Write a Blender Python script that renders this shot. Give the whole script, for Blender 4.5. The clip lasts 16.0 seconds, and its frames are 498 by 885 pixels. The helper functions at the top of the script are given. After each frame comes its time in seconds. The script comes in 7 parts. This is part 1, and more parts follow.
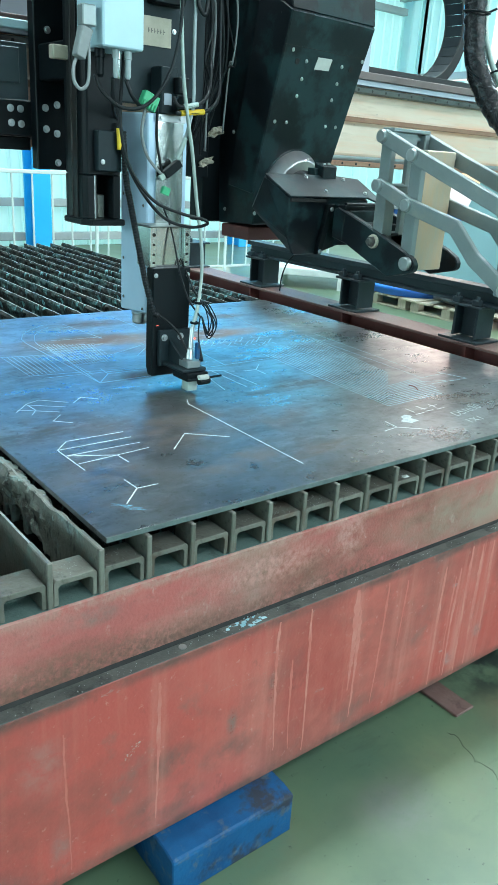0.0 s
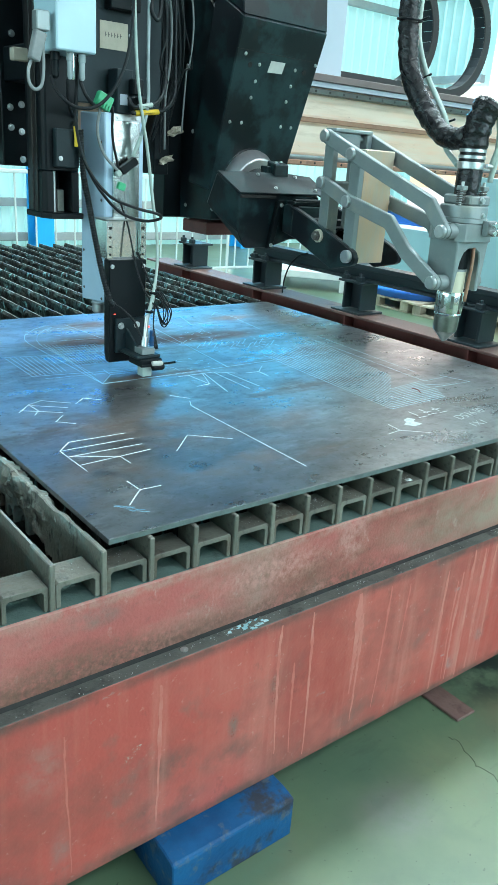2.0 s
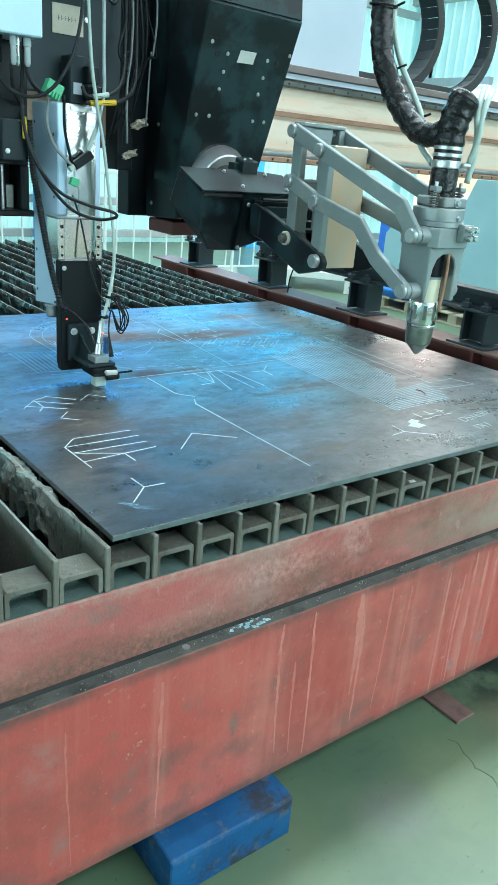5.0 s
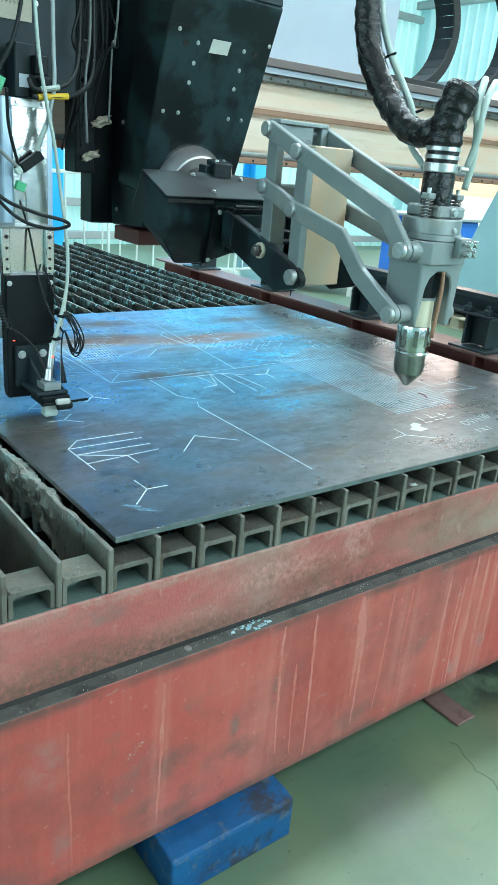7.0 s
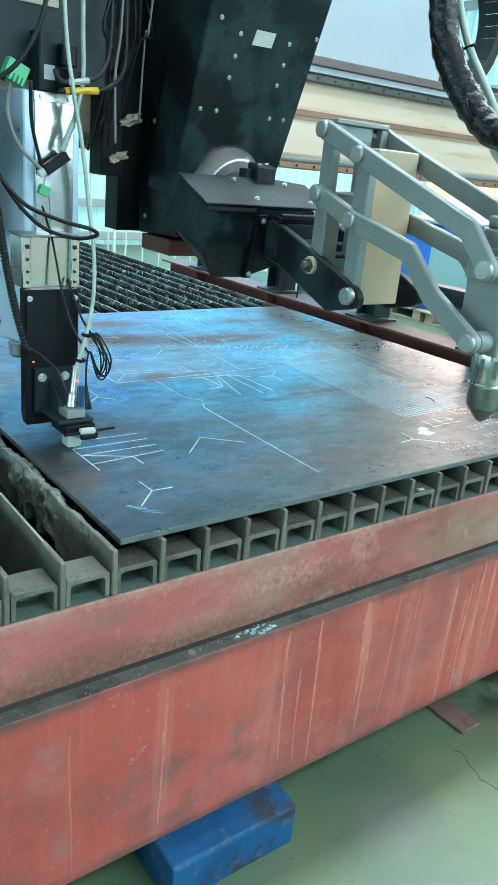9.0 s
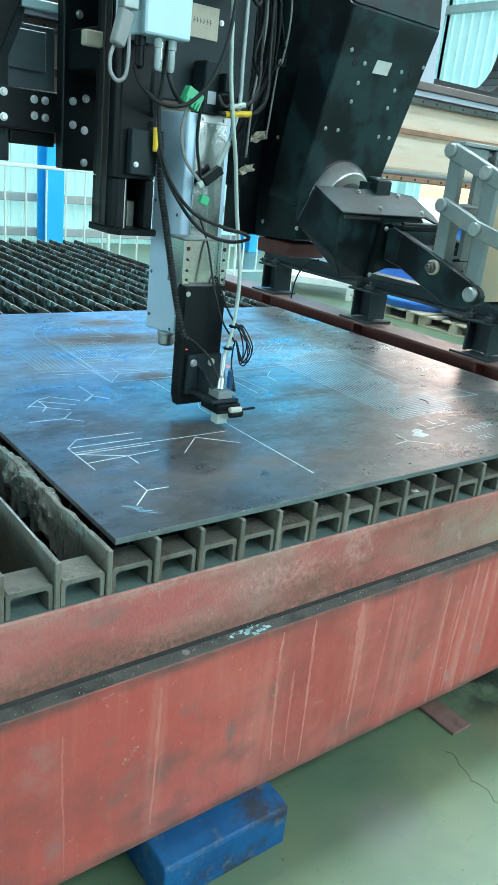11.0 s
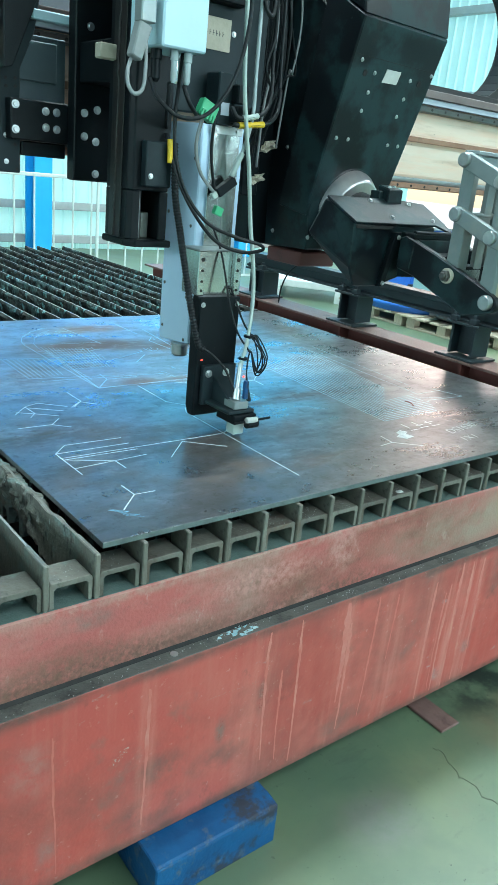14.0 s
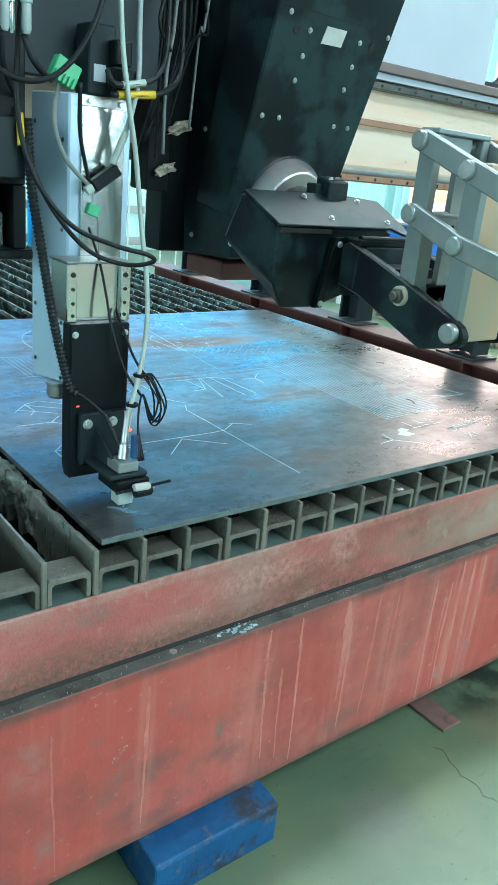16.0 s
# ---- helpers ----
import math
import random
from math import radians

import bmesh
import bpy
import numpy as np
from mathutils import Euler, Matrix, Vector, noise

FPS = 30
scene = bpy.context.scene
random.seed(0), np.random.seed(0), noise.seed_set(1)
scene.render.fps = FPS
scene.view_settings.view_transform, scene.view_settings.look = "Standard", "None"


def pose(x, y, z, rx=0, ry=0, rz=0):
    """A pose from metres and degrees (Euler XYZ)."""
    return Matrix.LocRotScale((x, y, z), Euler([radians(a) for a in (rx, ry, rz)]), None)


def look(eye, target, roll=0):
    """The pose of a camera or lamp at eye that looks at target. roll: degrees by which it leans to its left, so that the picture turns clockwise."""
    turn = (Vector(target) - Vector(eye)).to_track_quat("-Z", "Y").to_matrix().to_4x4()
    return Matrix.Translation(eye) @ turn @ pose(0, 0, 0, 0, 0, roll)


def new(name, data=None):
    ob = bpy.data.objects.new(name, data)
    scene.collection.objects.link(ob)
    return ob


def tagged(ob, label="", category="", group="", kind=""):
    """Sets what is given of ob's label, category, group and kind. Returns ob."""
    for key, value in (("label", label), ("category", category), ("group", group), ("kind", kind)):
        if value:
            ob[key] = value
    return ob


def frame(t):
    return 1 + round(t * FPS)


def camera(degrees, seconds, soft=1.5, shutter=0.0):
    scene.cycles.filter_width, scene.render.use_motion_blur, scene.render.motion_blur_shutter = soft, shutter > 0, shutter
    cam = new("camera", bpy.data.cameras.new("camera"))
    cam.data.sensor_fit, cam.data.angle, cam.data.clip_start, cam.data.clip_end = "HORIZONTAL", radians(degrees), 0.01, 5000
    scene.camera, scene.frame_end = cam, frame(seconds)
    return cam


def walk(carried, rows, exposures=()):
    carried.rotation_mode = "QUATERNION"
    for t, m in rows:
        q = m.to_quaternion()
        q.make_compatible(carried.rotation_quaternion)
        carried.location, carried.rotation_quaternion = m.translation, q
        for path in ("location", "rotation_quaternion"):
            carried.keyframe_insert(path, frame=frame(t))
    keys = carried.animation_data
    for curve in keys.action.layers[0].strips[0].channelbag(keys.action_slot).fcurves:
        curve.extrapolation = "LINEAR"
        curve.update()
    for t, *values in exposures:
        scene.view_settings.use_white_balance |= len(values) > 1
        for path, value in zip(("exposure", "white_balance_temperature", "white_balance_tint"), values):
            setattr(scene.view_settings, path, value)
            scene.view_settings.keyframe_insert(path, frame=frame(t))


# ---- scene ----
cam = camera(36.29, 16.0)
PATH = [
    (0, (-0.565, -1.122, 0.677), (0.601, 0.342, -0.027), 3.7),
    (0.5, (-0.566, -1.124, 0.675), (0.598, 0.343, -0.026), 3.7),
    (1, (-0.565, -1.12, 0.672), (0.6, 0.347, -0.028), 3.8),
    (1.5, (-0.569, -1.115, 0.676), (0.599, 0.35, -0.026), 4.0),
    (2, (-0.567, -1.114, 0.676), (0.599, 0.352, -0.024), 4.1),
    (2.5, (-0.568, -1.114, 0.677), (0.596, 0.354, -0.024), 4.2),
    (3, (-0.565, -1.109, 0.674), (0.6, 0.357, -0.029), 4.4),
    (3.5, (-0.568, -1.114, 0.674), (0.597, 0.352, -0.028), 4.5),
    (4, (-0.571, -1.112, 0.675), (0.595, 0.353, -0.028), 4.7),
    (6.5, (-0.576, -1.115, 0.678), (0.582, 0.358, -0.023), 5.1),
    (7, (-0.579, -1.119, 0.681), (0.579, 0.355, -0.017), 5.1),
    (7.5, (-0.581, -1.111, 0.681), (0.573, 0.368, -0.014), 5.2),
    (8, (-0.578, -1.103, 0.677), (0.575, 0.376, -0.017), 5.5),
    (8.5, (-0.576, -1.091, 0.672), (0.58, 0.386, -0.023), 5.6),
    (9, (-0.576, -1.101, 0.674), (0.577, 0.379, -0.019), 5.7),
    (11.5, (-0.583, -1.096, 0.675), (0.589, 0.369, -0.018), 6.5),
    (12, (-0.579, -1.105, 0.677), (0.593, 0.358, -0.02), 6.4),
    (12.5, (-0.58, -1.108, 0.677), (0.595, 0.354, -0.018), 6.3),
    (13, (-0.581, -1.113, 0.68), (0.597, 0.349, -0.009), 6.1),
    (13.5, (-0.585, -1.123, 0.681), (0.599, 0.338, 0.001), 5.8),
    (14, (-0.585, -1.123, 0.684), (0.603, 0.335, 0.004), 5.9),
    (14.5, (-0.583, -1.121, 0.68), (0.604, 0.339, 0.004), 5.8),
    (15, (-0.582, -1.114, 0.68), (0.607, 0.344, -0.001), 5.9),
    (15.5, (-0.577, -1.111, 0.672), (0.615, 0.345, -0.006), 5.9),
    (16, (-0.577, -1.125, 0.676), (0.605, 0.337, -0.004), 5.8),
]
# heights below are written from the top of the steel plate; LIFT is the plate's height over the floor
LIFT = 0.86
walk(cam, [(t, look((e[0], e[1], e[2] + LIFT), (g[0], g[1], g[2] + LIFT), roll)) for t, e, g, roll in PATH],
     exposures=[(0.0, 0.45), (16.0, 0.45)])

# ---- light ----
world = bpy.data.worlds.new("daylight")
scene.world = world
world.use_nodes = True
wn = world.node_tree.nodes
sky = wn.new("ShaderNodeTexSky")
sky.sky_type = "NISHITA"
sky.sun_disc = False
sky.sun_elevation, sky.sun_rotation = radians(45), radians(35)
wn["Background"].inputs["Strength"].default_value = 0.15
world.node_tree.links.new(sky.outputs[0], wn["Background"].inputs["Color"])

sun = new("sun", bpy.data.lights.new("sun", "SUN"))
sun.data.energy, sun.data.angle, sun.data.color = 3.6, radians(0.6), (1.0, 0.95, 0.88)
sun.matrix_basis = look((0, 0, 12), (-7.0 * math.sin(radians(35)), -7.0 * math.cos(radians(35)), 12 - 7.0))


def daylight(name, eye, target, sx, sy, watts, color=(0.68, 0.93, 1.0)):
    """An area lamp: the sky's light in an opening of the hall, or added fill."""
    lamp = new(name, bpy.data.lights.new(name, "AREA"))
    lamp.data.shape, lamp.data.size, lamp.data.size_y = "RECTANGLE", sx, sy
    lamp.data.energy, lamp.data.color = watts, color
    lamp.matrix_basis = look(eye, target)
    return lamp


# unseen skylights, added to light the beam front, table and far floor
daylight("unseen_skylight_fill", (4.6, -4.4, 6.35), (4.6, -4.4, 0), 12.0, 1.6, 500, (0.79, 0.93, 0.95))
daylight("unseen_skylight_fill", (5.0, 1.5, 6.35), (5.0, 1.5, 0), 12.0, 0.6, 600, (0.74, 0.93, 0.97))
daylight("unseen_skylight_fill", (4.5, 6.3, 6.35), (4.5, 6.3, 0), 12.0, 1.6, 420, (0.74, 0.93, 0.97))
# unseen high south opening, known from the steel cover's reflection; also fills the beam
daylight("south_opening_daylight", (2.5, -7.4, 3.2), (0.6, 0, 0.7), 7.4, 3.0, 350)
# added fill lamp; the west wall has no window here
daylight("side_fill", (-6.9, 1.0, 2.6), (0, 1.0, 0.8), 9.0, 1.5, 200)
daylight("clerestory_daylight", (6.9, 10.70, 3.68), (4.9, 0.0, 2.0), 6.9, 1.5, 126, (0.02, 0.52, 1.0))
# first lamp: added in the unseen tall part, for the plate's pink sheen
daylight("yard_door_daylight", (12.1, 7.0, 2.7), (2.0, 1.0, 0.8), 3.1, 4.6, 300, (1.0, 0.72, 0.61))
daylight("yard_door_daylight", (12.1, 9.4, 1.6), (2.0, 1.0, 0.8), 1.5, 2.9, 85, (1.0, 0.80, 0.72))


# ---- materials ----
def mat(name, c1, c2=None, scale=12.0, rough=0.5, metal=0.0, bump=0.1, fine=90.0, spot=None, spot_scale=3.0, spot_at=0.6, stretch=(1, 1, 1), vary=0.0, spec=0.5):
    """A surface: two tones in broad clouds, grain with relief, and stains of a third tone."""
    m = bpy.data.materials.new(name)
    m.use_nodes = True
    nt = m.node_tree
    nd, ln = nt.nodes, nt.links
    bsdf = nd["Principled BSDF"]
    tc = nd.new("ShaderNodeTexCoord")
    mp = nd.new("ShaderNodeMapping")
    mp.inputs["Scale"].default_value = stretch
    ln.new(tc.outputs["Object"], mp.inputs[0])
    if vary:
        own = nd.new("ShaderNodeObjectInfo")
        shift = nd.new("ShaderNodeMath")
        shift.operation = "MULTIPLY"
        shift.inputs[1].default_value = 37.0
        ln.new(own.outputs["Random"], shift.inputs[0])
        ln.new(shift.outputs[0], mp.inputs["Location"])
    broad = nd.new("ShaderNodeTexNoise")
    broad.inputs["Scale"].default_value, broad.inputs["Detail"].default_value, broad.inputs["Roughness"].default_value = scale, 5.0, 0.65
    ln.new(mp.outputs[0], broad.inputs["Vector"])
    grain = nd.new("ShaderNodeTexNoise")
    grain.inputs["Scale"].default_value, grain.inputs["Detail"].default_value = fine, 4.0
    ln.new(mp.outputs[0], grain.inputs["Vector"])
    c2 = c2 or tuple(0.8 * v for v in c1)
    ramp = nd.new("ShaderNodeValToRGB")
    ramp.color_ramp.elements[0].position, ramp.color_ramp.elements[1].position = 0.35, 0.68
    ramp.color_ramp.elements[0].color, ramp.color_ramp.elements[1].color = (*c1, 1), (*c2, 1)
    ln.new(broad.outputs["Fac"], ramp.inputs["Fac"])
    color = ramp.outputs["Color"]
    if spot:
        st = nd.new("ShaderNodeTexNoise")
        st.inputs["Scale"].default_value, st.inputs["Detail"].default_value, st.inputs["Roughness"].default_value = spot_scale, 7.0, 0.7
        ln.new(mp.outputs[0], st.inputs["Vector"])
        sr = nd.new("ShaderNodeValToRGB")
        sr.color_ramp.elements[0].position, sr.color_ramp.elements[1].position = spot_at, spot_at + 0.12
        ln.new(st.outputs["Fac"], sr.inputs["Fac"])
        mix = nd.new("ShaderNodeMix")
        mix.data_type = "RGBA"
        ln.new(sr.outputs["Color"], mix.inputs["Factor"])
        ln.new(color, mix.inputs[6])
        mix.inputs[7].default_value = (*spot, 1)
        color = mix.outputs[2]
    if vary:
        info = nd.new("ShaderNodeObjectInfo")
        hsv = nd.new("ShaderNodeHueSaturation")
        vr = nd.new("ShaderNodeMapRange")
        vr.inputs["To Min"].default_value, vr.inputs["To Max"].default_value = 1 - vary, 1 + vary
        ln.new(info.outputs["Random"], vr.inputs["Value"])
        ln.new(vr.outputs[0], hsv.inputs["Value"])
        ln.new(color, hsv.inputs["Color"])
        color = hsv.outputs["Color"]
    ln.new(color, bsdf.inputs["Base Color"])
    rr = nd.new("ShaderNodeMapRange")
    rr.inputs["To Min"].default_value, rr.inputs["To Max"].default_value = max(0.03, rough - 0.1), min(1.0, rough + 0.12)
    ln.new(broad.outputs["Fac"], rr.inputs["Value"])
    ln.new(rr.outputs[0], bsdf.inputs["Roughness"])
    bsdf.inputs["Metallic"].default_value = metal
    bsdf.inputs["Specular IOR Level"].default_value = spec
    if bump:
        bp = nd.new("ShaderNodeBump")
        bp.inputs["Strength"].default_value, bp.inputs["Distance"].default_value = bump, 0.004
        ln.new(grain.outputs["Fac"], bp.inputs["Height"])
        ln.new(bp.outputs[0], bsdf.inputs["Normal"])
    return m


def layer(m, tone, scale, at, width=0.1, amount=1.0, stretch=(1, 1, 1), shift=0.0, rough=None, detail=6.0, near=None, metal=None):
    """Lays stains, worn patches or painted shade of one tone over a surface."""
    nt = m.node_tree
    nd, ln = nt.nodes, nt.links
    bsdf = nd["Principled BSDF"]
    tc = nd.new("ShaderNodeTexCoord")
    mp = nd.new("ShaderNodeMapping")
    mp.inputs["Scale"].default_value, mp.inputs["Location"].default_value = stretch, (shift, 0.7 * shift, 0.3 * shift)
    ln.new(tc.outputs["Object"], mp.inputs[0])
    no = nd.new("ShaderNodeTexNoise")
    no.inputs["Scale"].default_value, no.inputs["Detail"].default_value, no.inputs["Roughness"].default_value = scale, detail, 0.66
    ln.new(mp.outputs[0], no.inputs["Vector"])
    mr = nd.new("ShaderNodeMapRange")
    mr.inputs["From Min"].default_value, mr.inputs["From Max"].default_value = at, at + width
    mr.inputs["To Max"].default_value = amount
    ln.new(no.outputs["Fac"], mr.inputs["Value"])
    if near:
        spot = nd.new("ShaderNodeMapping")
        spot.inputs["Scale"].default_value = [1 / h for h in near[1]]
        spot.inputs["Location"].default_value = [-c / h for c, h in zip(*near)]
        ln.new(tc.outputs["Object"], spot.inputs[0])
        far = nd.new("ShaderNodeVectorMath")
        far.operation = "LENGTH"
        ln.new(spot.outputs[0], far.inputs[0])
        fade = nd.new("ShaderNodeMapRange")
        fade.interpolation_type = "SMOOTHSTEP"
        fade.inputs["From Min"].default_value, fade.inputs["From Max"].default_value = 0.25, 1.1
        fade.inputs["To Min"].default_value, fade.inputs["To Max"].default_value = 1.0, 0.0
        ln.new(far.outputs["Value"], fade.inputs["Value"])
        both = nd.new("ShaderNodeMath")
        both.operation = "MULTIPLY"
        ln.new(mr.outputs[0], both.inputs[0])
        ln.new(fade.outputs[0], both.inputs[1])
        mr = both
    mix = nd.new("ShaderNodeMix")
    mix.data_type = "RGBA"
    ln.new(mr.outputs[0], mix.inputs["Factor"])
    ln.new(bsdf.inputs["Base Color"].links[0].from_socket, mix.inputs[6])
    mix.inputs[7].default_value = (*tone, 1)
    ln.new(mix.outputs[2], bsdf.inputs["Base Color"])
    if rough is not None:
        rm = nd.new("ShaderNodeMix")
        ln.new(mr.outputs[0], rm.inputs["Factor"])
        ln.new(bsdf.inputs["Roughness"].links[0].from_socket, rm.inputs[2])
        rm.inputs[3].default_value = rough
        ln.new(rm.outputs[0], bsdf.inputs["Roughness"])
    if metal is not None:
        mm = nd.new("ShaderNodeMix")
        ln.new(mr.outputs[0], mm.inputs["Factor"])
        mm.inputs[2].default_value, mm.inputs[3].default_value = bsdf.inputs["Metallic"].default_value, metal
        if bsdf.inputs["Metallic"].links:
            ln.new(bsdf.inputs["Metallic"].links[0].from_socket, mm.inputs[2])
        ln.new(mm.outputs[0], bsdf.inputs["Metallic"])
    return m


RED = mat("red_paint", (0.475, 0.082, 0.065), (0.40, 0.070, 0.056), 3.0, 0.45, 0, 0.2, 120)
layer(RED, (0.53, 0.17, 0.135), 2.3, 0.44, 0.26, 0.55)
layer(RED, (0.53, 0.19, 0.15), 3.0, 0.52, 0.18, 0.35, (5, 5, 0.35), 3.0)
layer(RED, (0.18, 0.075, 0.060), 3.2, 0.46, 0.24, 0.75, (1, 1, 1.2), 5.0, 0.65, 10.0)
layer(RED, (0.19, 0.13, 0.11), 6.0, 0.56, 0.14, 0.65, (1, 1, 0.9), 11.0, 0.7, 10.0)
layer(RED, (0.10, 0.055, 0.045), 15.0, 0.61, 0.12, 0.6, (1, 1, 0.6), 8.0)
layer(RED, (0.36, 0.32, 0.30), 9.0, 0.66, 0.06, 0.75, (0.8, 1, 1.5), 1.0)
layer(RED, (0.56, 0.30, 0.25), 60.0, 0.63, 0.08, 0.5)
RED_WORN = mat("worn_red_paint", (0.44, 0.108, 0.094), (0.38, 0.100, 0.088), 5.0, 0.52, 0, 0.45, 140)
layer(RED_WORN, (0.52, 0.24, 0.20), 3.0, 0.48, 0.20, 0.7, (0.6, 1, 1.2), 2.0)
layer(RED_WORN, (0.27, 0.25, 0.20), 1.5, 0.54, 0.16, 0.65, (1, 1, 1), 6.5)
layer(RED_WORN, (0.15, 0.068, 0.042), 3.2, 0.44, 0.20, 0.8, (0.6, 1, 1.6), 4.0, 0.75, 10.0)
layer(RED_WORN, (0.11, 0.070, 0.052), 45.0, 0.56, 0.14, 0.4, (1, 1, 1), 1.0)
layer(RED_WORN, (0.52, 0.38, 0.33), 30.0, 0.59, 0.10, 0.45, (1, 1, 0.6), 9.0)
# stains at their places on the beams, from the table's origin
for x, z, hx, hz, tone, scale, amount in ((-0.145, -0.42, 0.06, 0.09, (0.37, 0.165, 0.14), 26.0, 0.65), (0.15, -0.555, 0.09, 0.06, (0.15, 0.085, 0.07), 14.0, 0.75),
                                          (0.13, -0.66, 0.14, 0.07, (0.14, 0.085, 0.07), 12.0, 0.75), (0.29, -0.60, 0.09, 0.05, (0.16, 0.09, 0.075), 14.0, 0.7),
                                          (-0.115, -0.65, 0.03, 0.08, (0.30, 0.17, 0.15), 24.0, 0.6), (0.30, -0.52, 0.018, 0.05, (0.20, 0.14, 0.12), 20.0, 0.8),
                                          (0.414, -0.48, 0.018, 0.06, (0.18, 0.11, 0.09), 20.0, 0.7), (0.74, -0.67, 0.10, 0.05, (0.20, 0.11, 0.09), 14.0, 0.6),
                                          (1.10, -0.665, 0.03, 0.03, (0.34, 0.32, 0.30), 18.0, 0.8), (1.22, -0.61, 0.03, 0.03, (0.30, 0.25, 0.23), 18.0, 0.8),
                                          (0.35, -0.735, 1.3, 0.035, (0.15, 0.08, 0.065), 10.0, 0.8), (-0.25, -0.70, 0.12, 0.08, (0.16, 0.10, 0.085), 12.0, 0.7)):
    layer(RED, tone, scale, 0.36, 0.22, amount, (1, 1, 1), 3 * x, 0.65, 9.0, ((x - 0.4, -1.54, z + LIFT), (hx, 1.0, hz)))
# soft washed-out streaks, and mottled darker bands along the upper and lower edges
for x, hx, amount in ((0.665, 0.050, 0.75), (0.86, 0.06, 0.5), (1.02, 0.05, 0.55), (1.12, 0.05, 0.7), (1.20, 0.05, 0.7), (0.42, 0.05, 0.4), (0.105, 0.03, 0.4)):
    layer(RED, (0.56, 0.215, 0.17), 34.0, 0.40, 0.24, amount, (1, 1, 0.05), 2 * x, None, 4.0, ((x - 0.4, -1.54, -0.50 + LIFT), (hx, 1.0, 0.42)))
layer(RED, (0.33, 0.048, 0.038), 5.0, 0.30, 0.30, 0.75, (1, 1, 0.5), 4.2, None, 5.0, ((0.56 - 0.4, -1.54, -0.50 + LIFT), (0.16, 1.0, 0.30)))
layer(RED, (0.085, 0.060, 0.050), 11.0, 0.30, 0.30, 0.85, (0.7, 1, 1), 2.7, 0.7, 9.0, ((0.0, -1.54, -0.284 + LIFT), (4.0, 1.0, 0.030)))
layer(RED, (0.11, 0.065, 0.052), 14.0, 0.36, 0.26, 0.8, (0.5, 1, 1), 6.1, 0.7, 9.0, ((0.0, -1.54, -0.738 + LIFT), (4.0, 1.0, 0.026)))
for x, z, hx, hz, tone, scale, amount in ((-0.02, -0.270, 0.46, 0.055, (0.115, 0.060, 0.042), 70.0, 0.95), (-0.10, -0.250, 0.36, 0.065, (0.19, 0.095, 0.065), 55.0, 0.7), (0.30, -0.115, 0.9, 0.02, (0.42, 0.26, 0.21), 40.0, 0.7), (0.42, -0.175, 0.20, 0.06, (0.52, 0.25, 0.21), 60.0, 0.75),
                                          (0.66, -0.16, 0.07, 0.09, (0.52, 0.27, 0.23), 50.0, 0.7), (1.15, -0.20, 0.45, 0.12, (0.30, 0.27, 0.20), 4.0, 0.75),
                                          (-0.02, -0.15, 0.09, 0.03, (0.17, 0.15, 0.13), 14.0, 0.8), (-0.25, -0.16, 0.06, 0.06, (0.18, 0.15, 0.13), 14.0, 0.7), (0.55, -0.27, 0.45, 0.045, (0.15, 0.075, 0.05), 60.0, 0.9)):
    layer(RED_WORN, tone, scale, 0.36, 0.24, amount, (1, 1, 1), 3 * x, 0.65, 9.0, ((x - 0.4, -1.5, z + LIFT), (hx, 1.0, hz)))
RED_DARK = mat("dark_red_oxide", (0.145, 0.040, 0.034), (0.18, 0.06, 0.052), 6.0, 0.55, 0, 0.2, 120, (0.06, 0.04, 0.035), 5.0, 0.6)
SCUFF_PALE = mat("pale_scrape", (0.46, 0.40, 0.36), (0.36, 0.29, 0.26), 60.0, 0.6, 0, 0.3)
SCUFF_GREY = mat("grey_scuff", (0.46, 0.17, 0.14), (0.40, 0.16, 0.13), 40.0, 0.65, 0, 0.2)
SCUFF_DARK = mat("dark_grime", (0.33, 0.070, 0.054), (0.26, 0.065, 0.050), 40.0, 0.65, 0, 0.2)
FLANGE = mat("worn_brown_flange", (0.15, 0.080, 0.070), (0.22, 0.13, 0.115), 7.0, 0.5, 0.1, 0.3, 90, (0.085, 0.045, 0.038), 6.0, 0.58)
PINK_THIN = mat("thin_paint_run", (0.53, 0.165, 0.13), (0.49, 0.125, 0.10), 16.0, 0.5, 0, 0.1)
PINK = mat("paint_run", (0.55, 0.215, 0.17), (0.49, 0.13, 0.103), 14.0, 0.5, 0, 0.1)
DUST = mat("teal_metal_dust", (0.085, 0.135, 0.122), (0.13, 0.185, 0.165), 18.0, 0.7, 0.1, 0.4, 200, (0.05, 0.06, 0.055), 12.0, 0.6)
LEDGE = mat("grimy_steel_ledge", (0.095, 0.099, 0.091), (0.155, 0.153, 0.137), 14.0, 0.6, 0.2, 0.5, 200, (0.035, 0.035, 0.033), 9.0, 0.54)
layer(LEDGE, (0.45, 0.50, 0.48), 120.0, 0.70, 0.04, 0.8)
SLAT = mat("slat_steel", (0.135, 0.128, 0.108), (0.20, 0.194, 0.165), 16.0, 0.5, 0.3, 0.4, 120, (0.125, 0.092, 0.070), 10.0, 0.55, vary=0.2)
layer(SLAT, (0.05, 0.05, 0.045), 30.0, 0.6, 0.1, 0.7)
layer(SLAT, (0.14, 0.22, 0.20), 7.0, 0.50, 0.14, 0.75, (1, 1, 1), 4.0)
layer(SLAT, (0.20, 0.125, 0.085), 12.0, 0.60, 0.10, 0.35, (1, 1, 1), 9.0)
SLAT_TOP = mat("pale_slat_edge", (0.34, 0.35, 0.32), (0.20, 0.19, 0.165), 9.0, 0.5, 0.3, 0.3, 90, (0.10, 0.08, 0.065), 8.0, 0.55, vary=0.2)
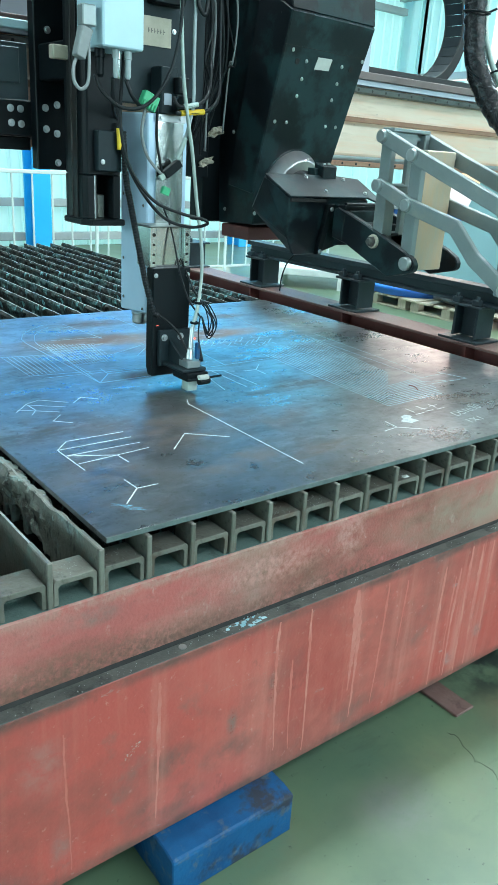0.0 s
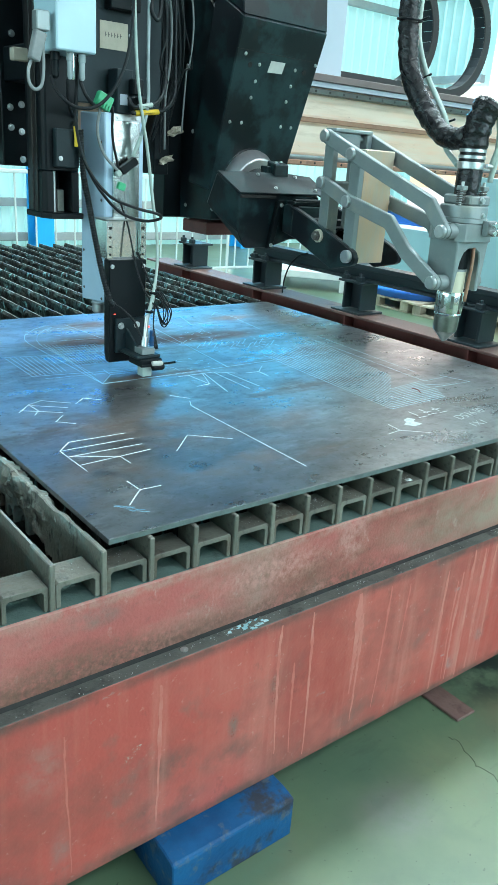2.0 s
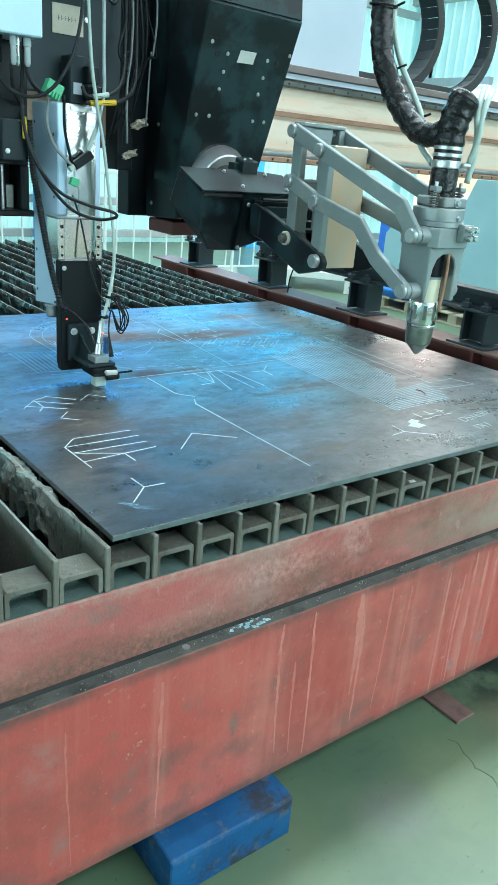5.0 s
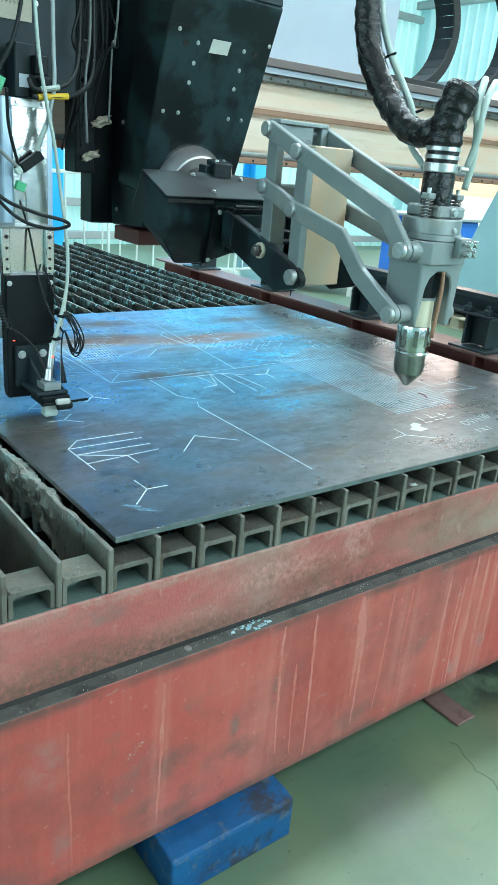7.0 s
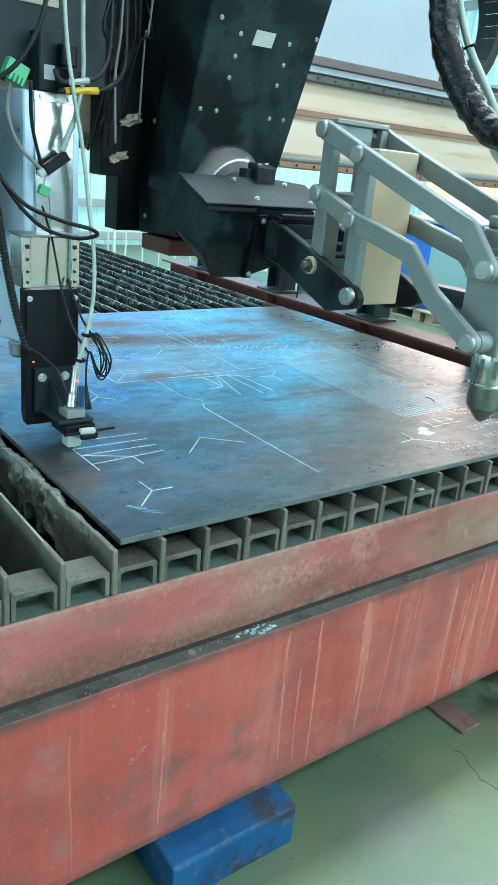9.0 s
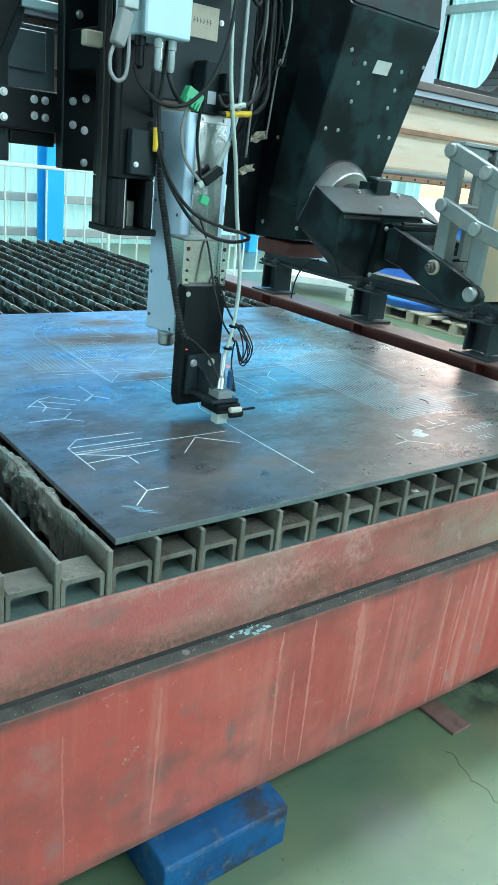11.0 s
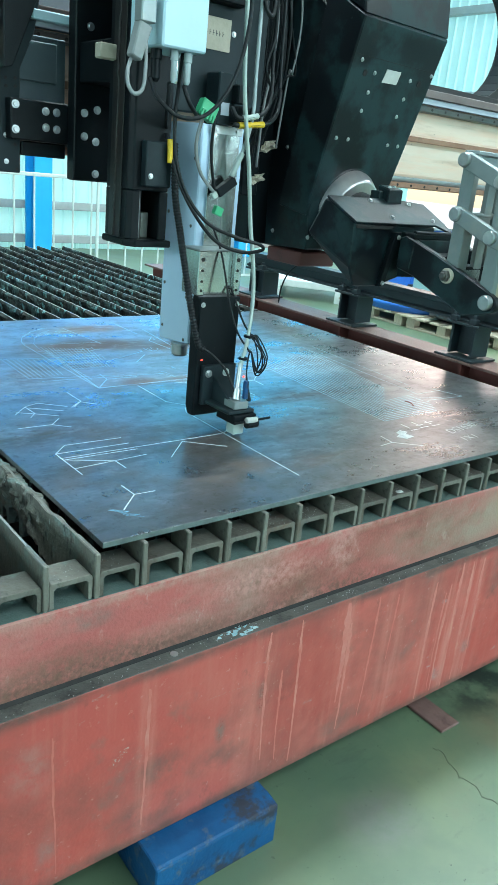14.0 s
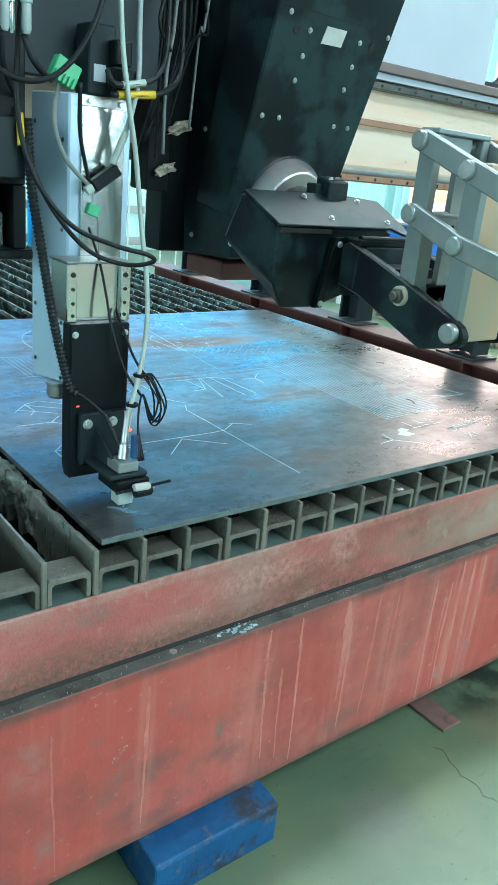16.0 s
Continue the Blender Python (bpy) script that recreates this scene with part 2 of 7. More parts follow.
SLAG = mat("crusty_slag", (0.020, 0.020, 0.017), (0.046, 0.045, 0.038), 16.0, 0.68, 0.2, 1.0, 70, (0.085, 0.058, 0.042), 9.0, 0.60, vary=0.2)
layer(SLAG, (0.07, 0.135, 0.13), 6.0, 0.50, 0.12, 0.85, (1, 1, 1.4), 2.0, 0.4)
layer(SLAG, (0.006, 0.006, 0.006), 14.0, 0.50, 0.08, 0.9, (1, 1.6, 0.8), 5.0)
# cyan slag bits, with glints painted in as bright flecks
layer(SLAG, (0.20, 0.46, 0.48), 21.0, 0.59, 0.05, 0.9, (1, 1, 1), 7.0, 0.3)
# brighter copy of the slag for the near slat, its stronger light painted in
SLAG_LIT = mat("lit_crusty_slag", (0.165, 0.162, 0.138), (0.27, 0.268, 0.232), 13.0, 0.6, 0.2, 1.0, 60, (0.20, 0.12, 0.075), 7.0, 0.60, vary=0.1)
layer(SLAG_LIT, (0.27, 0.40, 0.385), 7.0, 0.50, 0.12, 0.8, (1, 1, 1.2), 2.0, 0.4)
layer(SLAG_LIT, (0.03, 0.03, 0.028), 17.0, 0.56, 0.07, 0.85, (1, 1.4, 0.6), 5.0)
layer(SLAG_LIT, (0.50, 0.62, 0.60), 24.0, 0.66, 0.05, 0.8, (1, 1, 1), 7.0, 0.3)
# near-black: the slag bed, holes and cracks, and strips that stand for shade
PIT = mat("black_slag_and_shade", (0.012, 0.012, 0.012), (0.03, 0.028, 0.026), 9.0, 0.9, 0, 0.6)
PLATE = mat("mill_scale_steel", (0.158, 0.169, 0.184), (0.235, 0.244, 0.258), 3.4, 0.265, 0.85, 0.05, 160, stretch=(0.8, 1.6, 1))
layer(PLATE, (0.11, 0.098, 0.095), 4.5, 0.46, 0.20, 0.75, (1, 1.3, 1), 3.1, 0.42, 9.0)
layer(PLATE, (0.19, 0.105, 0.065), 2.3, 0.56, 0.10, 0.7, (0.6, 2.2, 1), 1.4, 0.5, 10.0)
layer(PLATE, (0.36, 0.36, 0.365), 14.0, 0.55, 0.14, 0.5, (0.7, 1.4, 1), 8.0, 0.28)
layer(PLATE, (0.08, 0.068, 0.06), 34.0, 0.55, 0.14, 0.45, (1, 1, 1), 2.0, 0.5)
layer(PLATE, (0.20, 0.14, 0.10), 1.2, 0.50, 0.25, 0.5, (1, 1, 1), 5.7)
# rust smears on the plate, from its origin
for x, y, hx, hy, amount in ((0.70, 1.42, 0.32, 0.11, 1.0), (1.10, 1.34, 0.40, 0.085, 1.0), (0.78, 1.68, 0.22, 0.08, 0.85), (0.62, 0.94, 0.09, 0.05, 0.8), (0.75, 0.93, 0.10, 0.04, 0.6), (1.45, 1.62, 0.16, 0.06, 0.6)):
    layer(PLATE, (0.125, 0.062, 0.04), 6.0, 0.31, 0.14, amount, (0.6, 1.8, 1), 4 * x, 0.6, 10.0, ((x - 0.94, y - 0.95, 0.012), (hx, hy, 0.2)), 0.15)
for x, y, hx, hy in ((0.42, 0.50, 0.30, 0.24), (0.20, 0.62, 0.22, 0.18), (0.75, 0.42, 0.32, 0.18), (0.15, 0.25, 0.18, 0.20), (0.50, 0.20, 0.30, 0.14)):
    layer(PLATE, (0.165, 0.122, 0.104), 11.0, 0.42, 0.20, 0.75, (0.8, 1.2, 1), 5 * x, 0.5, 10.0, ((x - 0.94, y - 0.95, 0.012), (hx, hy, 0.2)), 0.45)
layer(PLATE, (0.28, 0.28, 0.285), 26.0, 0.53, 0.16, 0.45, (0.6, 1.2, 1), 12.0, 0.30, 9.0)
layer(PLATE, (0.075, 0.070, 0.068), 9.0, 0.54, 0.14, 0.5, (0.5, 1.1, 1), 15.0, 0.45, 10.0)
layer(PLATE, (0.05, 0.045, 0.042), 75.0, 0.62, 0.08, 0.5, (1, 1, 1), 17.0, 0.5, 4.0)
PLATE_EDGE = mat("cut_plate_edge", (0.125, 0.165, 0.155), (0.085, 0.11, 0.105), 20.0, 0.7, 0.0, 0.3, spec=0.2)
MARK = mat("white_scribe_line", (0.70, 0.77, 0.79), (0.58, 0.64, 0.67), 60.0, 0.6, 0, 0.0)
MARK_FAINT = mat("faint_scribe_line", (0.41, 0.60, 0.69), (0.30, 0.46, 0.54), 60.0, 0.6, 0, 0.0)
FLOOR = mat("green_floor_paint", (0.092, 0.158, 0.096), (0.140, 0.192, 0.108), 1.6, 0.32, 0, 0.05, 60)
layer(FLOOR, (0.062, 0.105, 0.078), 1.9, 0.46, 0.30, 0.7, (1, 1, 1), 4.4, None, 5.0)
layer(FLOOR, (0.150, 0.202, 0.142), 2.2, 0.44, 0.34, 0.55, (1, 1, 1), 1.2, 0.4, 3.0)
layer(FLOOR, (0.15, 0.13, 0.085), 1.4, 0.54, 0.14, 0.5, (1, 1, 1), 7.3, None, 8.0)
layer(FLOOR, (0.03, 0.035, 0.03), 48.0, 0.65, 0.04, 0.8)
layer(FLOOR, (0.06, 0.075, 0.06), 9.0, 0.60, 0.12, 0.35, (0.5, 1.5, 1), 2.0)
layer(FLOOR, (0.19, 0.145, 0.09), 5.0, 0.30, 0.30, 0.6, (1, 1, 1), 6.0, None, 6.0, ((1.38, -0.16, 0.0), (0.26, 0.20, 1.0)))
# dark speckled stains under the beam, with the shadow there painted in
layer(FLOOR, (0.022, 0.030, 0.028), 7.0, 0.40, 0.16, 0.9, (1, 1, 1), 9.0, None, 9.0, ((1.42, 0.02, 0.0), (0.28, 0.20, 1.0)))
layer(FLOOR, (0.16, 0.17, 0.16), 4.0, 0.40, 0.2, 0.7, (1, 1, 1), 3.0, None, 8.0, ((0.72, -0.22, 0.0), (0.16, 0.12, 1.0)))
BLUE_BLOCK = mat("chipped_blue_paint", (0.003, 0.060, 0.17), (0.006, 0.095, 0.24), 10.0, 0.5, 0, 0.3, 90, spec=0.3)
layer(BLUE_BLOCK, (0.040, 0.034, 0.032), 5.5, 0.50, 0.07, 0.85, (1, 1, 0.8), 2.2, 0.7)
layer(BLUE_BLOCK, (0.11, 0.13, 0.15), 20.0, 0.57, 0.08, 0.6, (1, 1, 1), 4.0)
BLACK = mat("black_powder_coat", (0.003, 0.0052, 0.0068), (0.005, 0.009, 0.0108), 8.0, 0.42, 0.0, 0.12, 260, spec=0.18)
layer(BLACK, (0.05, 0.045, 0.04), 30.0, 0.68, 0.05, 0.6)
BLACK_ARM = mat("satin_black_sheet", (0.0045, 0.0075, 0.0100), (0.008, 0.0115, 0.0140), 4.0, 0.32, 0.0, 0.05, 200, spec=0.27)
layer(BLACK_ARM, (0.012, 0.033, 0.036), 6.5, 0.49, 0.09, 0.9, (1, 1, 1), 3.3, 0.50)
layer(BLACK_ARM, (0.05, 0.06, 0.06), 40.0, 0.70, 0.04, 0.6)
layer(BLACK_ARM, (0.024, 0.018, 0.016), 7.0, 0.60, 0.10, 0.5, (1, 1, 1), 8.0, 0.4)
BLACK_GLOSS = mat("black_rubber_wrap", (0.005, 0.0055, 0.006), (0.010, 0.010, 0.011), 18.0, 0.25, 0.0, 0.9, 80, spec=0.4)
CABLE = mat("black_cable", (0.006, 0.009, 0.0105), (0.010, 0.013, 0.0145), 20.0, 0.45, 0, 0.05, spec=0.3)
CABLE_PALE = mat("pale_grey_hose", (0.36, 0.42, 0.43), (0.30, 0.36, 0.37), 20.0, 0.4, 0, 0.05)
CABLE_GREY = mat("grey_cable", (0.20, 0.22, 0.22), (0.26, 0.28, 0.28), 20.0, 0.5, 0, 0.05)
HOSE_WHITE = mat("translucent_white_hose", (0.44, 0.53, 0.48), (0.35, 0.43, 0.40), 20.0, 0.35, 0, 0.05)
GREY_PLATE = mat("dark_grey_plate", (0.010, 0.020, 0.024), (0.017, 0.030, 0.035), 6.0, 0.5, 0.1, 0.1, spec=0.3)
ALU = mat("brushed_aluminium", (0.275, 0.315, 0.315), (0.225, 0.262, 0.262), 7.0, 0.40, 0.4, 0.06, 180)
layer(ALU, (0.42, 0.38, 0.31), 6.0, 0.54, 0.16, 0.5, (1, 1, 1), 3.0)
layer(ALU, (0.14, 0.14, 0.13), 30.0, 0.66, 0.06, 0.4)
# bare aluminium with a warm orange reflection painted into its colour
ALU_WARM = mat("aluminium_warm_reflection", (0.60, 0.40, 0.25), (0.46, 0.43, 0.35), 6.0, 0.42, 0.3, 0.08, 160, stretch=(2, 2, 0.5))
layer(ALU_WARM, (0.40, 0.45, 0.40), 5.0, 0.50, 0.18, 0.75, (1, 1, 0.5), 2.0)
TURNED = mat("turned_steel_face", (0.70, 0.64, 0.63), (0.50, 0.48, 0.49), 9.0, 0.30, 0.9, 0.06, 140)
CHROME = mat("polished_steel", (0.78, 0.78, 0.77), (0.70, 0.70, 0.69), 12.0, 0.16, 1.0, 0.0)
STEEL = mat("zinc_bolt", (0.58, 0.60, 0.60), (0.48, 0.50, 0.50), 40.0, 0.32, 0.9, 0.1)
BRASS = mat("dull_shield_metal", (0.24, 0.26, 0.235), (0.17, 0.185, 0.165), 30.0, 0.33, 0.85, 0.1)
BARE_SIDE = mat("bare_dark_steel", (0.022, 0.024, 0.025), (0.040, 0.036, 0.033), 8.0, 0.45, 0.5, 0.15, 120, (0.055, 0.040, 0.032), 9.0, 0.56, stretch=(1, 1, 0.25))
CREAM = mat("cream_plastic", (0.68, 0.64, 0.48), (0.60, 0.57, 0.43), 15.0, 0.4, 0, 0.04)
PALE_BLUE = mat("pale_blue_anodised", (0.50, 0.66, 0.80), (0.44, 0.60, 0.75), 6.0, 0.42, 0.25, 0.05)
PALE_BOX = mat("pale_blue_box_paint", (0.48, 0.68, 0.75), (0.44, 0.62, 0.70), 4.0, 0.4, 0, 0.04)
POLISHED = mat("polished_sheet_steel", (0.68, 0.71, 0.69), (0.50, 0.53, 0.52), 7.0, 0.17, 1.0, 0.35, 14)
layer(POLISHED, (0.60, 0.45, 0.32), 6.0, 0.55, 0.12, 0.5)
LEG_PAINT = mat("pale_blue_machine_paint", (0.34, 0.55, 0.60), (0.30, 0.50, 0.55), 2.0, 0.45, 0, 0.06)
WHITE_PANEL = mat("white_sheet_panel", (0.50, 0.55, 0.62), (0.45, 0.50, 0.57), 2.0, 0.5, 0, 0.04)
BEAM_CREAM = mat("cream_beam_paint", (0.80, 0.64, 0.52), (0.72, 0.55, 0.43), 3.0, 0.32, 0.2, 0.05, stretch=(0.5, 1, 3))
layer(BEAM_CREAM, (0.86, 0.46, 0.28), 2.6, 0.52, 0.16, 0.6, (0.35, 1, 4), 8.0)
layer(BEAM_CREAM, (0.48, 0.33, 0.23), 6.0, 0.56, 0.14, 0.55, (0.35, 1, 3), 3.0)
layer(BEAM_CREAM, (0.18, 0.12, 0.09), 30.0, 0.66, 0.06, 0.6, (0.6, 1, 1.6), 5.0)
COPPER = mat("rusty_rail_steel", (0.36, 0.20, 0.13), (0.28, 0.15, 0.10), 9.0, 0.5, 0.4, 0.2, 90, (0.14, 0.08, 0.06), 8.0, 0.6)
RAIL_DARK = mat("oiled_rail_steel", (0.10, 0.10, 0.095), (0.16, 0.15, 0.14), 12.0, 0.35, 0.7, 0.1)
RAIL_PAINT = mat("dark_blue_black_rail", (0.018, 0.03, 0.036), (0.03, 0.043, 0.05), 7.0, 0.45, 0.2, 0.15)
WALL_BLUE = mat("blue_grey_wall_paint", (0.09, 0.20, 0.28), (0.12, 0.25, 0.33), 1.5, 0.5, 0, 0.05)
TRAY = mat("brown_tray_steel", (0.20, 0.15, 0.14), (0.15, 0.115, 0.11), 6.0, 0.5, 0.2, 0.1)
CHAIN = mat("grey_chain_plastic", (0.022, 0.030, 0.037), (0.034, 0.045, 0.053), 9.0, 0.6, 0, 0.1, spec=0.2)
CHAIN_SIDE = mat("black_chain_side", (0.020, 0.018, 0.019), (0.032, 0.027, 0.028), 9.0, 0.5, 0, 0.1)
GREEN = mat("green_connector", (0.05, 0.42, 0.20), (0.04, 0.34, 0.16), 20.0, 0.4, 0, 0.05)
YELLOW = mat("yellow_sleeve", (0.75, 0.50, 0.02), (0.65, 0.42, 0.02), 20.0, 0.45, 0, 0.05)
TAPE = mat("beige_masking_tape", (0.50, 0.45, 0.36), (0.42, 0.38, 0.30), 25.0, 0.7, 0, 0.3)
PAPER = mat("grey_paper_tag", (0.52, 0.54, 0.50), (0.44, 0.46, 0.43), 18.0, 0.8, 0, 0.2)
INK = mat("faded_ink", (0.10, 0.10, 0.10), None, 20.0, 0.8, 0, 0.0)
WOOD = mat("weathered_pallet_wood", (0.42, 0.36, 0.27), (0.33, 0.28, 0.21), 8.0, 0.7, 0, 0.3, 60, stretch=(1, 8, 1), vary=0.2)
BAG = mat("black_plastic_bag", (0.02, 0.02, 0.022), (0.035, 0.035, 0.037), 9.0, 0.35, 0, 0.5, 20)
BLUE_TARP = mat("blue_drum_paint", (0.02, 0.13, 0.50), (0.025, 0.17, 0.58), 5.0, 0.4, 0, 0.1)
ORANGE = mat("orange_paint", (0.60, 0.22, 0.02), (0.52, 0.18, 0.02), 7.0, 0.5, 0, 0.1)
CART = mat("white_cart_paint", (0.62, 0.66, 0.64), (0.54, 0.58, 0.56), 5.0, 0.5, 0, 0.1)
BLUE_COLUMN = mat("bright_blue_column_paint", (0.01, 0.38, 0.82), (0.02, 0.42, 0.86), 2.0, 0.4, 0, 0.05)
WHITE_RAIL = mat("white_rail_paint", (0.66, 0.72, 0.70), (0.58, 0.64, 0.62), 5.0, 0.45, 0, 0.08)
GIRT = mat("galvanised_girt", (0.40, 0.44, 0.44), (0.34, 0.38, 0.38), 4.0, 0.5, 0.3, 0.1)
ROOF = mat("roof_sheet", (0.45, 0.48, 0.48), (0.40, 0.43, 0.43), 1.0, 0.6, 0, 0.05)
SMEAR = mat("blue_white_smear", (0.24, 0.50, 0.66), (0.13, 0.27, 0.38), 90.0, 0.6, 0, 0.1)
SHADE_SHEET = mat("shaded_beam_grey", (0.075, 0.105, 0.12), (0.10, 0.135, 0.15), 5.0, 0.4, 0.2, 0.06)
CHALK = mat("white_chalk", (0.66, 0.72, 0.72), (0.36, 0.42, 0.44), 120.0, 0.8, 0, 0.2)
RED_LED = mat("red_led", (0.6, 0.05, 0.03), None, 20.0, 0.3)
RED_LED.node_tree.nodes["Principled BSDF"].inputs["Emission Color"].default_value = (1.0, 0.08, 0.05, 1)
RED_LED.node_tree.nodes["Principled BSDF"].inputs["Emission Strength"].default_value = 2.5


def wall_sheet():
    """Pale corrugated sheet that lets some daylight through."""
    m = mat("translucent_wall_sheet", (0.66, 0.82, 0.82), (0.60, 0.77, 0.77), 1.5, 0.55, 0, 0.05)
    nt = m.node_tree
    tr = nt.nodes.new("ShaderNodeBsdfTranslucent")
    tr.inputs["Color"].default_value = (0.66, 0.93, 0.92, 1)
    ms = nt.nodes.new("ShaderNodeMixShader")
    ms.inputs[0].default_value = 0.6
    nt.links.new(nt.nodes["Principled BSDF"].outputs[0], ms.inputs[1])
    nt.links.new(tr.outputs[0], ms.inputs[2])
    nt.links.new(ms.outputs[0], nt.nodes["Material Output"].inputs["Surface"])
    return m


WALL = wall_sheet()


def tinted_glass():
    """Blue tinted window glass."""
    m = mat("blue_tinted_glass", (0.06, 0.48, 0.85), (0.06, 0.46, 0.82), 2.0, 0.12, 0, 0.0)
    bsdf = m.node_tree.nodes["Principled BSDF"]
    bsdf.inputs["Transmission Weight"].default_value = 1.0
    bsdf.inputs["IOR"].default_value = 1.02
    return m


BLUE_GLASS = tinted_glass()

# ---- building helpers ----
BASE = {}


def put(bm, tmp):
    me = bpy.data.meshes.new("tmp")
    tmp.to_mesh(me)
    tmp.free()
    bm.from_mesh(me)
    bpy.data.meshes.remove(me)
    return bm


def soften(tmp, bevel, seg=1):
    if bevel:
        bmesh.ops.bevel(tmp, geom=list(tmp.edges), offset=bevel, segments=seg, affect="EDGES", clamp_overlap=True)


def box(bm, x0, x1, y0, y1, z0, z1, bevel=0.0, m=None):
    tmp = bmesh.new()
    bmesh.ops.create_cube(tmp, size=1.0)
    bmesh.ops.transform(tmp, matrix=Matrix.Translation(((x0 + x1) / 2, (y0 + y1) / 2, (z0 + z1) / 2)) @ Matrix.Diagonal((abs(x1 - x0), abs(y1 - y0), abs(z1 - z0), 1)), verts=tmp.verts)
    soften(tmp, bevel)
    if m:
        bmesh.ops.transform(tmp, matrix=m, verts=tmp.verts)
    return put(bm, tmp)


def prism(bm, pts, axis, a, b, bevel=0.0, m=None):
    """A polygon in the plane across axis (x: y,z; y: x,z; z: x,y), thick from a to b."""
    tmp = bmesh.new()

    def at(p, d):
        return (d, p[0], p[1]) if axis == "x" else (p[0], d, p[1]) if axis == "y" else (p[0], p[1], d)

    lo = [tmp.verts.new(at(p, a)) for p in pts]
    hi = [tmp.verts.new(at(p, b)) for p in pts]
    n = len(pts)
    tmp.faces.new(lo)
    tmp.faces.new(hi)
    for i in range(n):
        tmp.faces.new((lo[i], lo[(i + 1) % n], hi[(i + 1) % n], hi[i]))
    bmesh.ops.recalc_face_normals(tmp, faces=tmp.faces)
    soften(tmp, bevel)
    if m:
        bmesh.ops.transform(tmp, matrix=m, verts=tmp.verts)
    return put(bm, tmp)


def hull(bm, pts, bevel=0.0):
    tmp = bmesh.new()
    for p in pts:
        tmp.verts.new(p)
    r = bmesh.ops.convex_hull(tmp, input=tmp.verts)
    bmesh.ops.dissolve_limit(tmp, angle_limit=radians(4), verts=tmp.verts, edges=tmp.edges)
    bmesh.ops.recalc_face_normals(tmp, faces=tmp.faces)
    soften(tmp, bevel)
    return put(bm, tmp)


def turned(p0, p1):
    """A pose at p0 whose z axis runs to p1."""
    d = Vector(p1) - Vector(p0)
    return Matrix.Translation(p0) @ d.to_track_quat("Z", "Y").to_matrix().to_4x4(), d.length


def crease(tmp, angle=50):
    """Keeps the strong edges of a rounded body crisp."""
    for e in tmp.edges:
        if len(e.link_faces) == 2 and e.calc_face_angle() > radians(angle):
            e.smooth = False


def lathe(bm, p0, p1, rings, seg=20):
    """A turned body along p0 to p1; rings of (share of the length, radius)."""
    m, ln = turned(p0, p1)
    tmp = bmesh.new()
    loops = []
    for s, r in rings:
        loops.append([tmp.verts.new((r * math.cos(2 * math.pi * i / seg), r * math.sin(2 * math.pi * i / seg), s * ln)) for i in range(seg)])
    for a, b in zip(loops, loops[1:]):
        for i in range(seg):
            tmp.faces.new((a[i], a[(i + 1) % seg], b[(i + 1) % seg], b[i])).smooth = True
    tmp.faces.new(loops[0][::-1])
    tmp.faces.new(loops[-1])
    bmesh.ops.recalc_face_normals(tmp, faces=tmp.faces)
    crease(tmp, max(24, 370 / seg))
    bmesh.ops.transform(tmp, matrix=m, verts=tmp.verts)
    return put(bm, tmp)


def cyl(bm, p0, p1, r, seg=20, chamfer=0.0, r2=None):
    r2 = r if r2 is None else r2
    if chamfer:
        ln = (Vector(p1) - Vector(p0)).length
        c = chamfer / ln
        return lathe(bm, p0, p1, [(0, r - chamfer), (c, r), (1 - c, r2), (1, r2 - chamfer)], seg)
    return lathe(bm, p0, p1, [(0, r), (1, r2)], seg)


def glide(pts, steps=8):
    """A smooth line through the points."""
    p = [Vector(q) for q in pts]
    p = [2 * p[0] - p[1]] + p + [2 * p[-1] - p[-2]]
    out = []
    for i in range(1, len(p) - 2):
        for k in range(steps):
            t = k / steps
            out.append(0.5 * (2 * p[i] + (p[i + 1] - p[i - 1]) * t + (2 * p[i - 1] - 5 * p[i] + 4 * p[i + 1] - p[i + 2]) * t * t + (3 * p[i] - p[i - 1] - 3 * p[i + 1] + p[i + 2]) * t**3))
    out.append(p[-2])
    return out


def tube(bm, pts, r, seg=8, steps=8, ridge=None, amp=0.0, smooth=True, lumps=0.0):
    """A hose or cable along a line; ridge: the distance between its rings."""
    line = glide(pts, steps) if smooth else [Vector(p) for p in pts]
    if ridge:
        fine, total = [], 0.0
        for a, b in zip(line, line[1:]):
            n = max(1, int((b - a).length / (ridge / 4)))
            fine += [a.lerp(b, k / n) for k in range(n)]
        line = fine + [line[-1]]
    tmp = bmesh.new()
    up, loops, run = Vector((0.31, 0.17, 0.93)).normalized(), [], 0.0
    for i, p in enumerate(line):
        d = (line[min(i + 1, len(line) - 1)] - line[max(i - 1, 0)]).normalized()
        side = d.cross(up)
        side = side.normalized() if side.length > 1e-4 else Vector((1, 0, 0))
        up = side.cross(d).normalized()
        if i:
            run += (p - line[i - 1]).length
        rr = r + (amp * math.sin(2 * math.pi * run / ridge) if ridge else 0.0)
        ring = []
        for k in range(seg):
            d = math.cos(2 * math.pi * k / seg) * side + math.sin(2 * math.pi * k / seg) * up
            fold = lumps * (noise.noise((p + r * d) * 38) + 0.8 * noise.noise((p + r * d) * 90 + Vector((7, 3, 1)))) if lumps else 0.0
            ring.append(tmp.verts.new(p + (rr + fold) * d))
        loops.append(ring)
    for a, b in zip(loops, loops[1:]):
        for k in range(seg):
            tmp.faces.new((a[k], a[(k + 1) % seg], b[(k + 1) % seg], b[k])).smooth = True
    tmp.faces.new(loops[0][::-1])
    tmp.faces.new(loops[-1])
    bmesh.ops.recalc_face_normals(tmp, faces=tmp.faces)
    return put(bm, tmp)


